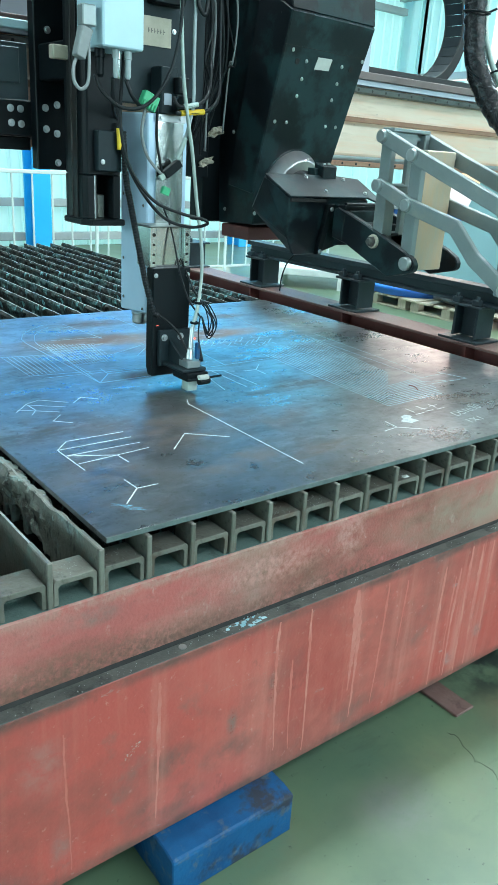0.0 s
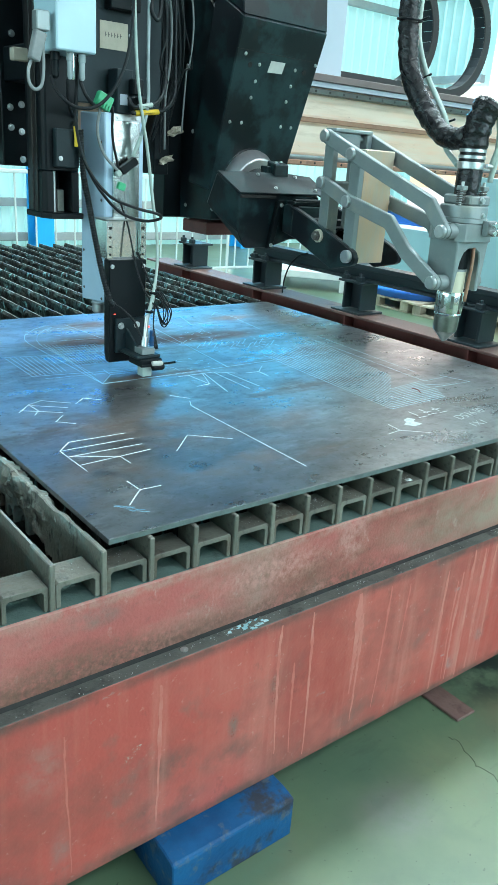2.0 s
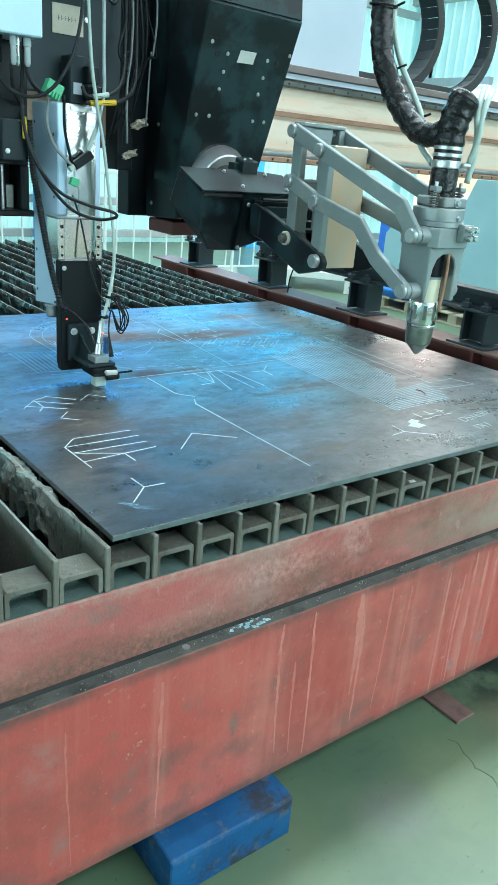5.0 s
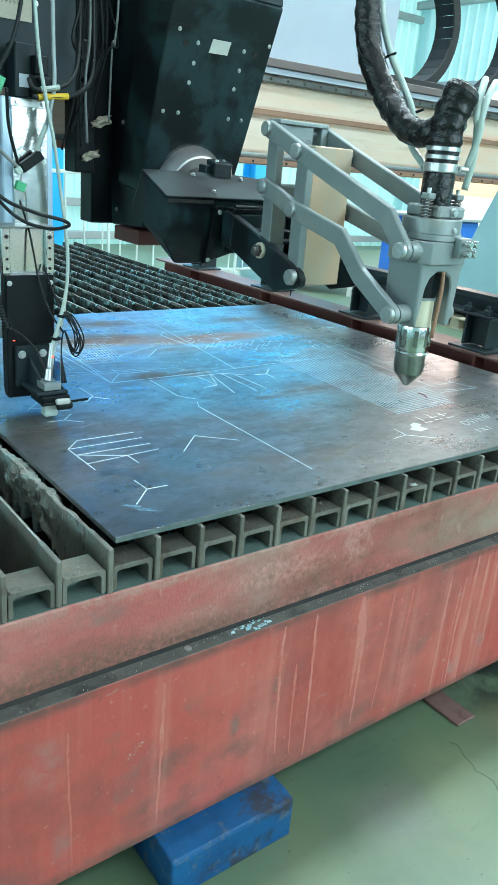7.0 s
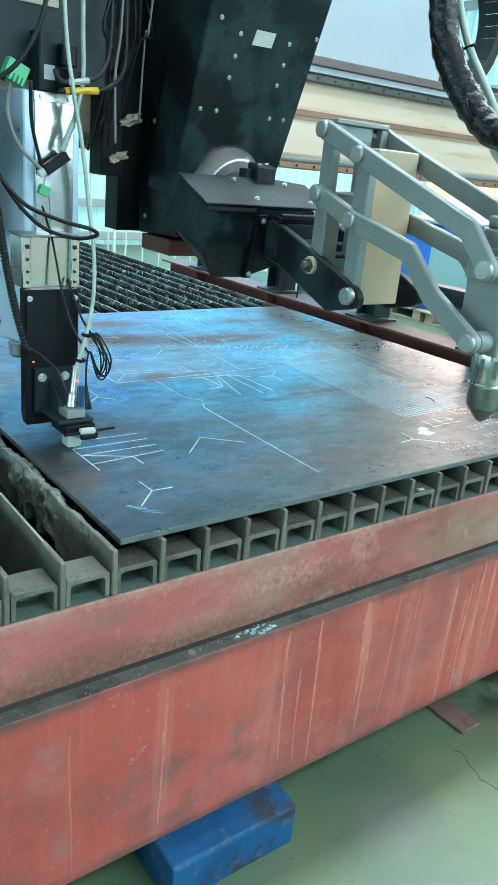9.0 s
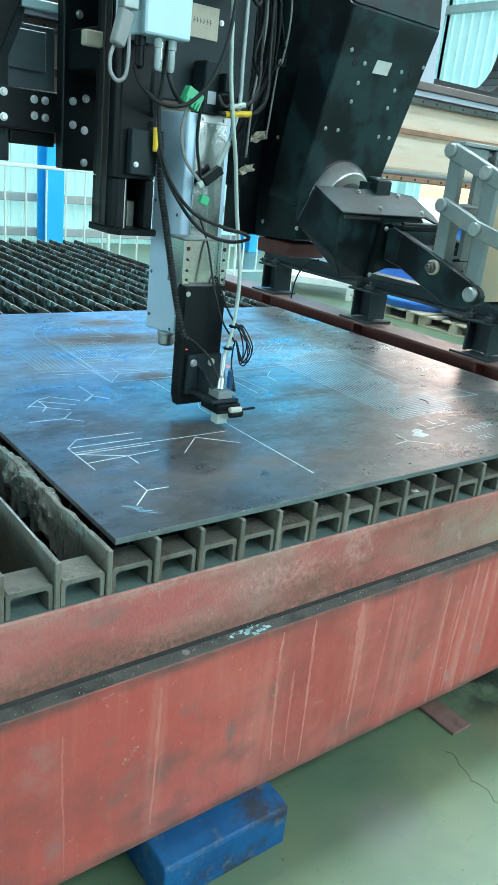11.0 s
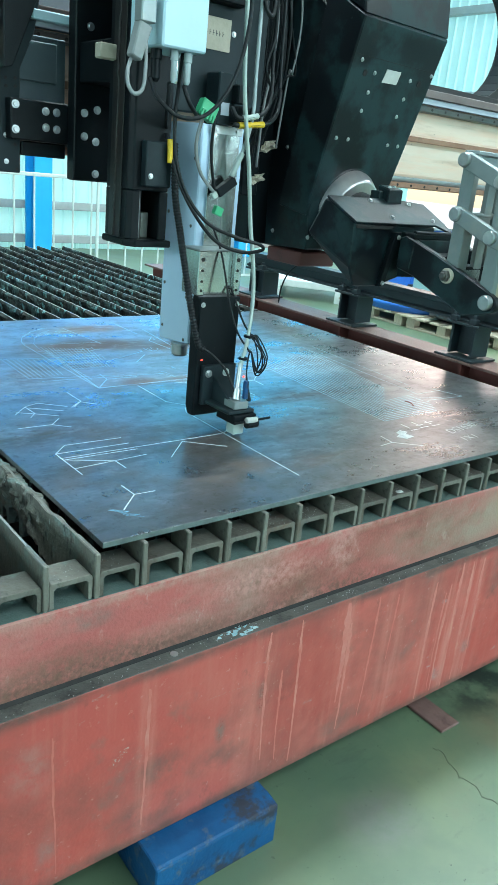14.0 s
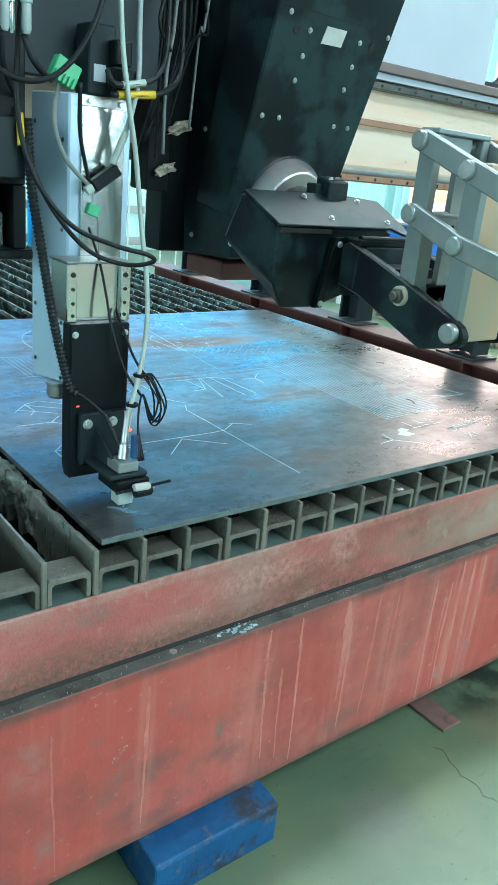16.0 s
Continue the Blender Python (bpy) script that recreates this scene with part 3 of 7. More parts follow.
def finish(name, bm, material, base, lift=True):
    me = bpy.data.meshes.new(name)
    bmesh.ops.translate(bm, verts=bm.verts, vec=-Vector(base))
    bm.to_mesh(me)
    bm.free()
    me.materials.append(material)
    return me


def thing(name, base, label, category, group="", kind=""):
    ob = new(name)
    ob.empty_display_size = 0.05
    ob.location = (base[0], base[1], base[2] + LIFT)
    BASE[ob] = Vector(base)
    return tagged(ob, label, category, group, kind)


def part(name, bm, material, parent, label=""):
    ob = new(name, finish(name, bm, material, BASE[parent]))
    ob.parent = parent
    BASE[ob] = BASE[parent]
    return tagged(ob, label)


def single(name, bm, material, base, label, category, group="", kind=""):
    ob = new(name, finish(name, bm, material, base))
    ob.location = (base[0], base[1], base[2] + LIFT)
    BASE[ob] = Vector(base)
    return tagged(ob, label, category, group, kind)


def piece(name, me, at, parent, turn=None):
    """One of many alike pieces, on a shared mesh, at a place."""
    ob = new(name, me)
    ob.parent = parent
    m = Matrix.Translation(Vector(at) - BASE[parent])
    ob.matrix_basis = m @ turn if turn else m
    BASE[ob] = BASE[parent]
    return ob


def socket_bolt(r=0.011, h=0.009, coat=None):
    """A round socket-head bolt that points along z."""
    bm = bmesh.new()
    lathe(bm, (0, 0, 0), (0, 0, h), [(0, r * 1.45), (0.18, r * 1.45), (0.2, r), (0.85, r), (1.0, r * 0.88)], 14)
    lathe(bm, (0, 0, h * 0.98), (0, 0, h * 1.02), [(0, r * 0.5), (1, r * 0.5)], 6)
    return finish("bolt", bm, coat or STEEL, (0, 0, 0))


BOLT = socket_bolt(0.0075, 0.008)
BOLT_SMALL = socket_bolt(0.0048, 0.005)
BOLT_TINY = socket_bolt(0.0042, 0.004)
BOLT_DARK = socket_bolt(0.0034, 0.002, RAIL_DARK)
TO_FRONT = Matrix.Rotation(radians(90), 4, "X")  # z to -y
TO_LEFT = Matrix.Rotation(radians(-90), 4, "Y")  # z to -x

# ---- the hall ----
FL = -LIFT  # the floor, from the plate's top
CRACK = ((1.048, -0.112), (1.055, -0.147), (1.02, -0.234), (1.035, -0.276), (1.015, -0.312), (1.034, -0.333), (1.03, -0.42))


def hall():
    bm = bmesh.new()
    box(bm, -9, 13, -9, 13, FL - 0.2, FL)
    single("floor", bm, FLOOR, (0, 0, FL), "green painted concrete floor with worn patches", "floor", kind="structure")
    # a crack in the floor paint
    bm, rng, pts = bmesh.new(), random.Random(4), []
    for (ax, ay), (bx, by) in zip(CRACK, CRACK[1:]):
        for k in range(5):
            pts.append((ax + (bx - ax) * k / 5 + rng.uniform(-0.005, 0.005), ay + (by - ay) * k / 5 + rng.uniform(-0.005, 0.005), FL + 0.0003))
    tube(bm, pts, 0.0007, 5, 2)
    single("floor_crack", bm, PIT, pts[0], "thin dark crack in the green floor", "crack", kind="structure")

    def sheet(name, along, at, lo, hi, z0, z1, period=0.22, deep=0.028, facing=1):
        """A corrugated wall along one axis."""
        bm = bmesh.new()
        prof, s = [], lo
        while s < hi:
            prof += [(s, 0.0), (s + 0.62 * period, 0.0), (s + 0.72 * period, deep), (s + 0.90 * period, deep)]
            s += period
        prof.append((s, 0.0))

        def at3(p, z, off):
            d = at - facing * (p[1] + off)
            return (p[0], d, z) if along == "x" else (d, p[0], z)
        rows = [[bm.verts.new(at3(p, z, 0)) for p in prof] for z in (z0, z1)]
        back = [[bm.verts.new(at3(p, z, -0.004)) for p in prof] for z in (z0, z1)]
        for i in range(len(prof) - 1):
            bm.faces.new((rows[0][i], rows[0][i + 1], rows[1][i + 1], rows[1][i]))
            bm.faces.new((back[0][i], back[1][i], back[1][i + 1], back[0][i + 1]))
        bmesh.ops.recalc_face_normals(bm, faces=bm.faces)
        single(name, bm, WALL, (lo, at, z0) if along == "x" else (at, lo, z0), "pale corrugated sheet wall of the hall", "wall", kind="structure")

    sheet("wall_north", "x", 10.8, -9, 12.2, FL, 2.05)
    sheet("wall_north", "x", 10.8, -9, 3.4, 2.05, 5.6)
    sheet("wall_north", "x", 10.8, 10.4, 12.2, 2.05, 5.6)
    sheet("wall_north", "x", 10.8, 3.4, 10.4, 3.6, 5.6)
    # a clerestory window with slim bars
    win = thing("window_1", (6.9, 10.8, 2.05), "long clerestory window with slim steel bars", "window", kind="structure")
    for k in range(8):
        bm = bmesh.new()
        box(bm, 3.4 + k - 0.03, 3.4 + k + 0.03, 10.74, 10.82, 2.06, 3.59, 0.004)
        part("window_bar", bm, GIRT, win)
    for k in range(7):
        bm = bmesh.new()
        box(bm, 3.4 + k + 0.031, 4.4 + k - 0.031, 10.777, 10.783, 2.06, 3.59)
        part("pane", bm, BLUE_GLASS, win, "blue tinted pane").visible_shadow = False
    # the east wall has a bright opening to the yard; its tall part is unseen, added
    sheet("wall_east", "y", 12.2, -9, 5.4, FL, 5.6)
    sheet("wall_east", "y", 12.2, 10.2, 10.8, FL, 5.6)
    sheet("wall_east", "y", 12.2, 5.4, 8.6, 4.3, 5.6)
    sheet("wall_east", "y", 12.2, 8.6, 10.2, 2.2, 5.6)
    sheet("wall_west", "y", -7.2, -9, 10.8, FL, 5.6, facing=-1)
    sheet("wall_south", "x", -7.8, -9, -0.4, FL, 5.6, facing=-1)
    sheet("wall_south", "x", -7.8, 6.2, 12.2, FL, 5.6, facing=-1)
    sheet("wall_south", "x", -7.8, -0.4, 6.2, 3.9, 5.6, facing=-1)
    for name, z0, z1, coat, words in (("wall_south", -0.45, 0.8, WALL_BLUE, "blue-grey painted lower wall of the hall"), ("trim_south", -0.70, -0.452, BEAM_CREAM, "cream band along the hall wall"), ("baseboard", FL, -0.702, TRAY, "brown base along the hall wall")):
        bm = bmesh.new()
        box(bm, -0.4, 6.2, -7.85, -7.75, z0, z1)
        single(name, bm, coat, (2.9, -7.8, z0), words, "wall", kind="structure")
    # the yard seen through the opening
    bm = bmesh.new()
    box(bm, 12.4, 60, -40, 60, FL - 0.06, FL - 0.03)
    single("ground", bm, GIRT, (13, 6, FL), "pale concrete yard outside the hall", "ground", kind="structure")
    # unseen roof, added to hold off the sun, with long openings under the lamps
    bm = bmesh.new()
    for y0, y1 in ((-9, -5.3), (-3.5, 0.0), (1.2, 5.4), (7.2, 11)):
        box(bm, -7.6, 12.6, y0, y1, 5.6, 5.7)
    single("ceiling", bm, ROOF, (2, 2, 5.6), "unseen pale sheet roof with added skylight strips", "ceiling", kind="structure")
    # unseen translucent sheet, added to diffuse the sun through the far opening
    bm = bmesh.new()
    box(bm, -7.6, 12.6, 5.35, 7.25, 5.702, 5.71)
    single("sun_diffuser_sheet", bm, WALL, (2, 6.3, 5.7), "unseen translucent sheet added to diffuse the sun", "skylight", kind="structure")
    # girts along the walls
    for z in (-0.76, -0.25, 2.0, 3.45):
        bm = bmesh.new()
        box(bm, -7, 12.1, 10.62, 10.74, z, z + 0.12, 0.008)
        single("trim_girt_north", bm, GIRT, (2, 10.7, z), "galvanised wall girt", "girt", kind="structure")
    for z in (2.0, 3.45):
        bm = bmesh.new()
        box(bm, 12.0, 12.13, -7, 5.4, z, z + 0.14, 0.008)
        box(bm, 12.0, 12.13, 8.65, 10.8, z + 0.25, z + 0.39, 0.008)
        single("trim_girt_east", bm, GIRT, (12.1, 2, z), "galvanised wall girt", "girt", kind="structure")
    # bright blue steel columns
    for x in (3.89, -2.2, 7.7):
        c = thing("column", (x + 0.2, 10.3, FL), "bright blue painted steel H column by the wall", "column", kind="structure")
        bm = bmesh.new()
        box(bm, x + 0.15, x + 0.42, 10.10, 10.14, FL, 5.6, 0.004)
        part("flange", bm, BLUE_COLUMN, c)
        bm = bmesh.new()
        box(bm, x + 0.15, x + 0.42, 10.44, 10.48, FL, 5.6, 0.004)
        part("flange", bm, BLUE_COLUMN, c)
        bm = bmesh.new()
        box(bm, x + 0.27, x + 0.30, 10.14, 10.44, FL, 5.6)
        part("web", bm, BLUE_COLUMN, c)
    # white railing behind the table
    rail = thing("railing", (3.5, 7.2, FL), "white painted steel railing with upright bars", "railing", kind="structure")
    bm = bmesh.new()
    box(bm, -2.0, 7.4, 7.18, 7.22, 0.36, 0.40, 0.006)
    part("top_rail", bm, WHITE_RAIL, rail)
    bm = bmesh.new()
    box(bm, -2.0, 7.4, 7.19, 7.21, -0.72, -0.69, 0.004)
    part("bottom_rail", bm, WHITE_RAIL, rail)
    bm = bmesh.new()
    box(bm, -0.009, 0.009, -0.009, 0.009, 0, 1.08, 0.003)
    bar = finish("bar", bm, WHITE_RAIL, (0, 0, 0))
    for i in range(41):
        piece("bar", bar, (-1.95 + i * 0.228, 7.2, -0.71), rail)
    bm = bmesh.new()
    box(bm, -0.016, 0.016, -0.016, 0.016, 0, 1.25, 0.004)
    post = finish("post", bm, WHITE_RAIL, (0, 0, 0))
    for i in range(6):
        piece("post", post, (-1.95 + i * 1.85, 7.2, FL), rail)


hall()


# ---- the cutting table ----
X0, X1, YEND = -1.25, 1.95, 4.36
# from x, z to x, z on the front of the lower beam, spread, count, tone
SCUFFS = (
    (0.029, -0.487, 0.065, -0.457, 0.0028, 34, SCUFF_PALE),
    (0.254, -0.417, 0.397, -0.424, 0.0012, 40, SCUFF_GREY),
    (0.300, -0.49, 0.301, -0.555, 0.003, 20, SCUFF_DARK),
    (0.416, -0.448, 0.413, -0.51, 0.003, 22, SCUFF_DARK),
    (1.09, -0.665, 1.11, -0.67, 0.006, 20, SCUFF_GREY),
    (1.21, -0.61, 1.23, -0.62, 0.006, 20, SCUFF_GREY),
)


def cutting_table():
    tb = thing("cutting_table", (0.4, 1.5, FL), "red painted steel cutting table with worn paint and slag-crusted slats", "cutting table")
    bm = bmesh.new()
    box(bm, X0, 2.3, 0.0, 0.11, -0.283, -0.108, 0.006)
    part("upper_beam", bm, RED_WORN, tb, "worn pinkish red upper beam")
    bm = bmesh.new()
    box(bm, X0, 2.3, -0.0385, -0.0005, -0.2832, -0.2815)
    part("ledge", bm, LEDGE, tb, "grimy grey ledge with metal dust")
    # a black strip stands for the shadow line where ledge meets beam
    bm = bmesh.new()
    prism(bm, [(-0.007, -0.2814), (0.001, -0.2814), (0.001, -0.2745)], "x", X0, 2.3)
    part("shadow_strip", bm, PIT, tb, "black strip painted as the shadow line behind the ledge")
    bm = bmesh.new()
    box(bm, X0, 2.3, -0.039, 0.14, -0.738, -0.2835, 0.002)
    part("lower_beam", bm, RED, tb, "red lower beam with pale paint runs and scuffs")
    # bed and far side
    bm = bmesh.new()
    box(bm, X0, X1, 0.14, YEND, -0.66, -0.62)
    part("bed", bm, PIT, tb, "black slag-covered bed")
    for x in (X0, X1 - 0.012):
        bm = bmesh.new()
        box(bm, x, x + 0.012, 0.15, YEND, -0.66, -0.12)
        part("side_wall", bm, RED_DARK, tb)
    bm = bmesh.new()
    box(bm, X0, X1, YEND, YEND + 0.05, -0.72, -0.12, 0.004)
    part("end_wall", bm, RED_DARK, tb)
    for x, y in ((X0 + 0.1, 4.2), (1.8, 4.2), (X0 + 0.1, 2.2), (1.8, 2.2)):
        bm = bmesh.new()
        box(bm, x - 0.06, x + 0.06, y - 0.06, y + 0.06, FL, -0.66, 0.004)
        part("leg", bm, RED_DARK, tb)
    # slats: thin upright plates with a ragged, slag-crusted top
    rng = random.Random(11)
    kinds = []
    levels = (-0.20, -0.175, -0.155, -0.135, -0.12, -0.105, -0.09, -0.075, -0.06, -0.047, -0.034, -0.022)
    for k, coat, much in ((0, SLAG, 1.0), (1, SLAG, 1.0), (2, SLAG, 1.0), (3, SLAG, 1.0), (4, SLAT, 0.12), (5, SLAG_LIT, 1.5)):
        verts, faces, n = [], [], 620 if k == 5 else 230
        ring = 2 * len(levels) + 2
        for i in range(n + 1):
            y = 0.06 + (YEND - 0.06) * (i / n) ** (1.7 if k == 5 else 1.25)
            crust = much * min(1.0, max(0.0, (y - 0.13) * 6))
            bite = min(crust, 1.0) * max(0.0, noise.noise((y * 16, 9.1 * k, 2.0))) * (0.016 if y < 1.0 else 0.005)
            if y < 1.0:
                bite += 0.4 * min(crust, 1.0) * max(0.0, noise.cell((y * 55, 3.1 * k, 7.0))) * 0.010
            side = []
            ragged = 0.055 * min(crust, 1.0) * (noise.noise((y * 11, 4.4 * k, 1.0)) + 0.6 * noise.cell((y * 40, 1.7 * k, 3.0)))
            for s in (-1, 1):
                col = []
                for z in (0.62 * v for v in levels) if k == 5 else levels:
                    flake = noise.cell((y * 26 + 3 * noise.noise((y * 9, z * 20, k)), s * 3 + 5.3 * k, z * 22))
                    lump = noise.noise((y * 15, s * 3 + 5.3 * k, z * 18)) + 0.7 * noise.noise((y * 55, s * 3 + 5.3 * k, z * 60)) + 0.45 * flake
                    th = 0.0035 + crust * (0.002 + 0.009 * max(0.0, lump + 0.15))
                    low = max(0.0, (-0.05 - z) / 0.075) if k == 5 else max(0.0, (-0.10 - z) / 0.10)
                    col.append((s * th, y, z - (bite if z > -0.05 else 0.0) + low * ragged))
                side.append(col)
            top = -0.0125 - bite
            verts += side[0] + [(-0.0026, y, top), (0.0026, y, top)] + side[1][::-1]
            if i:
                a, b = (i - 1) * ring, i * ring
                faces += [(a + j, a + (j + 1) % ring, b + (j + 1) % ring, b + j) for j in range(ring)]
        faces += [tuple(range(ring)), tuple(range(n * ring, (n + 1) * ring))[::-1]]
        me = bpy.data.meshes.new("slat")
        me.from_pydata(verts, [], faces)
        bm = bmesh.new()
        bm.from_mesh(me)
        bpy.data.meshes.remove(me)
        bmesh.ops.recalc_face_normals(bm, faces=bm.faces)
        me = finish("slat", bm, coat, (0, 0, 0))
        me.materials.append(SLAT_TOP)
        for i in range(n):
            me.polygons[i * ring + len(levels)].material_index = 1
        kinds.append(me)
    bm = bmesh.new()
    box(bm, -0.0055, 0.0055, -0.002, 0.09, -0.107, -0.0125, 0.002)
    fin = finish("slat_end", bm, SLAT, (0, 0, 0))
    # channels between the slat ends
    bm = bmesh.new()
    prism(bm, [(-0.043, -0.1075), (-0.043, -0.060), (-0.038, -0.055), (0.038, -0.055), (0.043, -0.060), (0.043, -0.1075), (0.034, -0.1075), (0.034, -0.071), (0.029, -0.066), (-0.029, -0.066), (-0.034, -0.071), (-0.034, -0.1075)], "y", 0.004, 0.072, 0.0008)
    channel = finish("channel", bm, SLAT, (0, 0, 0))
    i = -12
    while 0.1 * i < 1.93:
        x = 0.1 * i
        piece("slat", kinds[5 if i == 0 else 4 if -4 < i < 0 else i % 4], (x, rng.uniform(-0.01, 0.01), rng.uniform(-0.002, 0.0)), tb)
        piece("slat_end", fin, (x + 0.002 * math.sin(7 * i), 0, 0), tb, Matrix.Rotation(radians(1.5 * math.sin(3 * i)), 4, "Z"))
        piece("channel", channel, (x + 0.05, 0, 0), tb)
        i += 1
    # dust on the beam under the channels
    bm = bmesh.new()
    box(bm, X0, 1.94, 0.0015, 0.108, -0.1085, -0.1077)
    part("dust_strip", bm, DUST, tb, "grey-green metal dust")
    # dust wall behind the channels
    bm = bmesh.new()
    box(bm, X0, 1.94, 0.075, 0.082, -0.107, -0.07)
    part("back_strip", bm, DUST, tb)
    # pale paint runs down the lower beam
    rng = random.Random(5)
    for x, w, top, ln in ((0.103, 0.011, -0.33, 0.36), (0.426, 0.010, -0.300, 0.37), (0.474, 0.007, -0.42, 0.27), (0.521, 0.010, -0.298, 0.42), (0.672, 0.025, -0.297, 0.30), (0.690, 0.014, -0.36, 0.33),
                          (0.780, 0.009, -0.312, 0.37), (0.852, 0.007, -0.327, 0.20), (1.015, 0.012, -0.335, 0.39), (1.066, 0.008, -0.382, 0.33), (1.086, 0.012, -0.36, 0.36), (1.128, 0.014, -0.303, 0.42), (1.176, 0.017, -0.308, 0.41),
                          (1.225, 0.013, -0.31, 0.40), (-0.10, 0.0045, -0.36, 0.35)):
        skin = -0.0392 - 0.00012 * ln
        bm, steps = bmesh.new(), 26
        left, right, wob = [], [], 0.0
        for s in range(steps + 1):
            f = s / steps
            half = 0.42 * w * min(1.0, 0.35 + 4 * f) * (1 - 0.8 * f**1.5) * rng.uniform(0.6, 1.4) + 0.0006
            wob += rng.uniform(-0.0011, 0.0011)
            cx = x + 0.004 * math.sin(3 * f + x * 9) + wob
            left.append((cx - half, top - ln * f))
            right.append((cx + half * rng.uniform(0.7, 1.2), top - ln * f))
        tmp = [[bm.verts.new((px, y, pz)) for px, pz in side] for y in (skin, -0.0385) for side in (left, right)]
        for a in range(steps):
            bm.faces.new((tmp[0][a], tmp[0][a + 1], tmp[1][a + 1], tmp[1][a]))
            bm.faces.new((tmp[0][a], tmp[2][a], tmp[2][a + 1], tmp[0][a + 1]))
            bm.faces.new((tmp[1][a], tmp[1][a + 1], tmp[3][a + 1], tmp[3][a]))
        part("paint_run", bm, PINK_THIN if w < 0.010 or w > 0.03 else PINK, tb, "pale run of paint")
    # scuffs, scrapes and grime on the lower beam
    rng = random.Random(17)
    for ax, az, bx, bz, wide, count, coat in SCUFFS:
        bm = bmesh.new()
        for k in range(count):
            f = rng.random()
            cx, cz = ax + (bx - ax) * f + rng.gauss(0, wide), az + (bz - az) * f + rng.gauss(0, wide)
            rad = rng.uniform(0.12, 0.45) * max(wide, 0.003)
            lean = math.atan2(bz - az, bx - ax)
            pts = []
            for s in range(9):
                a = 2 * math.pi * s / 9
                u, v = rad * 1.8 * math.cos(a) * rng.uniform(0.6, 1.3), rad * math.sin(a) * rng.uniform(0.6, 1.3)
                pts.append((cx + u * math.cos(lean) - v * math.sin(lean), cz + u * math.sin(lean) + v * math.cos(lean)))
            vs = [bm.verts.new((px, -0.0393 - 0.00002 * k, pz)) for px, pz in pts]
            bm.faces.new(vs[::-1])
        tagged(part("scuff", bm, coat, tb), kind="stuff")
    return tb


cutting_table()


def steel_plate():
    pl = thing("steel_plate", (0.94, 0.95, -0.012), "dark mill-scale steel plate with white layout marks on the slats", "steel plate")
    bm = bmesh.new()
    box(bm, 0.016, 1.868, 0.014, 1.886, -0.012, 0.0, 0.0004)
    part("sheet", bm, PLATE, pl)
    bm = bmesh.new()
    box(bm, 0.0165, 1.8675, 0.0125, 0.0145, -0.0112, -0.0012)
    part("cut_edge", bm, PLATE_EDGE, pl, "bright cut front edge")
    return pl


PL = steel_plate()


def stroke(points, width=0.0022, faint=False, name="scribe_line", parent=None):
    """A line scribed on the plate."""
    width *= 0.75 if faint else 0.78
    bm = bmesh.new()
    for (ax, ay), (bx, by) in zip(points, points[1:]):
        d = Vector((bx - ax, by - ay))
        if d.length < 1e-5:
            continue
        s = Vector((-d.y, d.x)).normalized() * width / 2
        e = d.normalized() * width * 0.4
        prism(bm, [(ax - e.x + s.x, ay - e.y + s.y), (bx + e.x + s.x, by + e.y + s.y), (bx + e.x - s.x, by + e.y - s.y), (ax - e.x - s.x, ay - e.y - s.y)], "z", -0.0004, 0.0005)
    return part(name, bm, MARK_FAINT if faint else MARK, parent or PL)

stroke([(0.122, 0.322), (0.119, 0.460), (0.162, 0.505), (0.314, 0.502)], 0.0030)
stroke([(0.119, 0.460), (0.315, 0.460)], 0.0030)
stroke([(0.122, 0.418), (0.314, 0.416)], 0.0030)
stroke([(0.122, 0.418), (0.228, 0.368)], 0.0030)
stroke([(0.120, 0.360), (0.228, 0.368), (0.316, 0.375)], 0.0030)
stroke([(0.228, 0.368), (0.230, 0.319)], 0.0030)
stroke([(0.173, 0.232), (0.175, 0.180), (0.225, 0.178)], 0.0030)
stroke([(0.175, 0.180), (0.120, 0.124)], 0.0030)
stroke([(0.610, 0.657), (0.590, 0.619), (0.586, 0.112)], 0.0030)
stroke([(0.365, 0.336), (0.448, 0.418), (0.537, 0.343)], 0.0030)
stroke([(1.003, 0.236), (0.996, 0.186), (1.062, 0.131)], 0.0030)
stroke([(0.996, 0.186), (0.941, 0.179)], 0.0030)
stroke([(0.138, 0.763), (0.188, 0.819), (0.231, 0.838), (0.296, 0.783)], 0.0028)
stroke([(0.191, 0.807), (0.271, 0.750)], 0.0028)
stroke([(0.148, 0.779), (0.188, 0.753), (0.240, 0.717)], 0.0028)
stroke([(0.186, 0.815), (0.190, 0.758), (0.167, 0.727)], 0.0028)
stroke([(0.305, 0.772), (0.346, 0.811), (0.384, 0.774)], 0.0028)
stroke([(0.231, 0.694), (0.195, 0.656), (0.233, 0.622)], 0.0028)
stroke([(0.719, 0.890), (0.858, 0.891), (0.922, 0.848)], 0.0028)
stroke([(0.756, 0.891), (0.764, 0.780), (0.712, 0.773)], 0.0028)
stroke([(0.809, 0.887), (0.764, 0.780)], 0.0028)
stroke([(0.815, 0.885), (0.768, 0.690)], 0.0028)
stroke([(0.854, 0.885), (0.850, 0.685)], 0.0028)
stroke([(0.891, 0.873), (0.897, 0.693)], 0.0028)
stroke([(1.054, 0.884), (1.003, 0.834), (0.999, 0.778)], 0.0028)
stroke([(1.003, 0.834), (0.953, 0.837)], 0.0028)
stroke([(0.495, 1.398), (0.462, 0.914), (1.421, 0.945)], 0.0034, True)
stroke([(0.535, 1.058), (0.530, 0.997), (0.468, 0.925)], 0.0034, True)
stroke([(0.530, 0.997), (0.636, 0.995)], 0.0034, True)
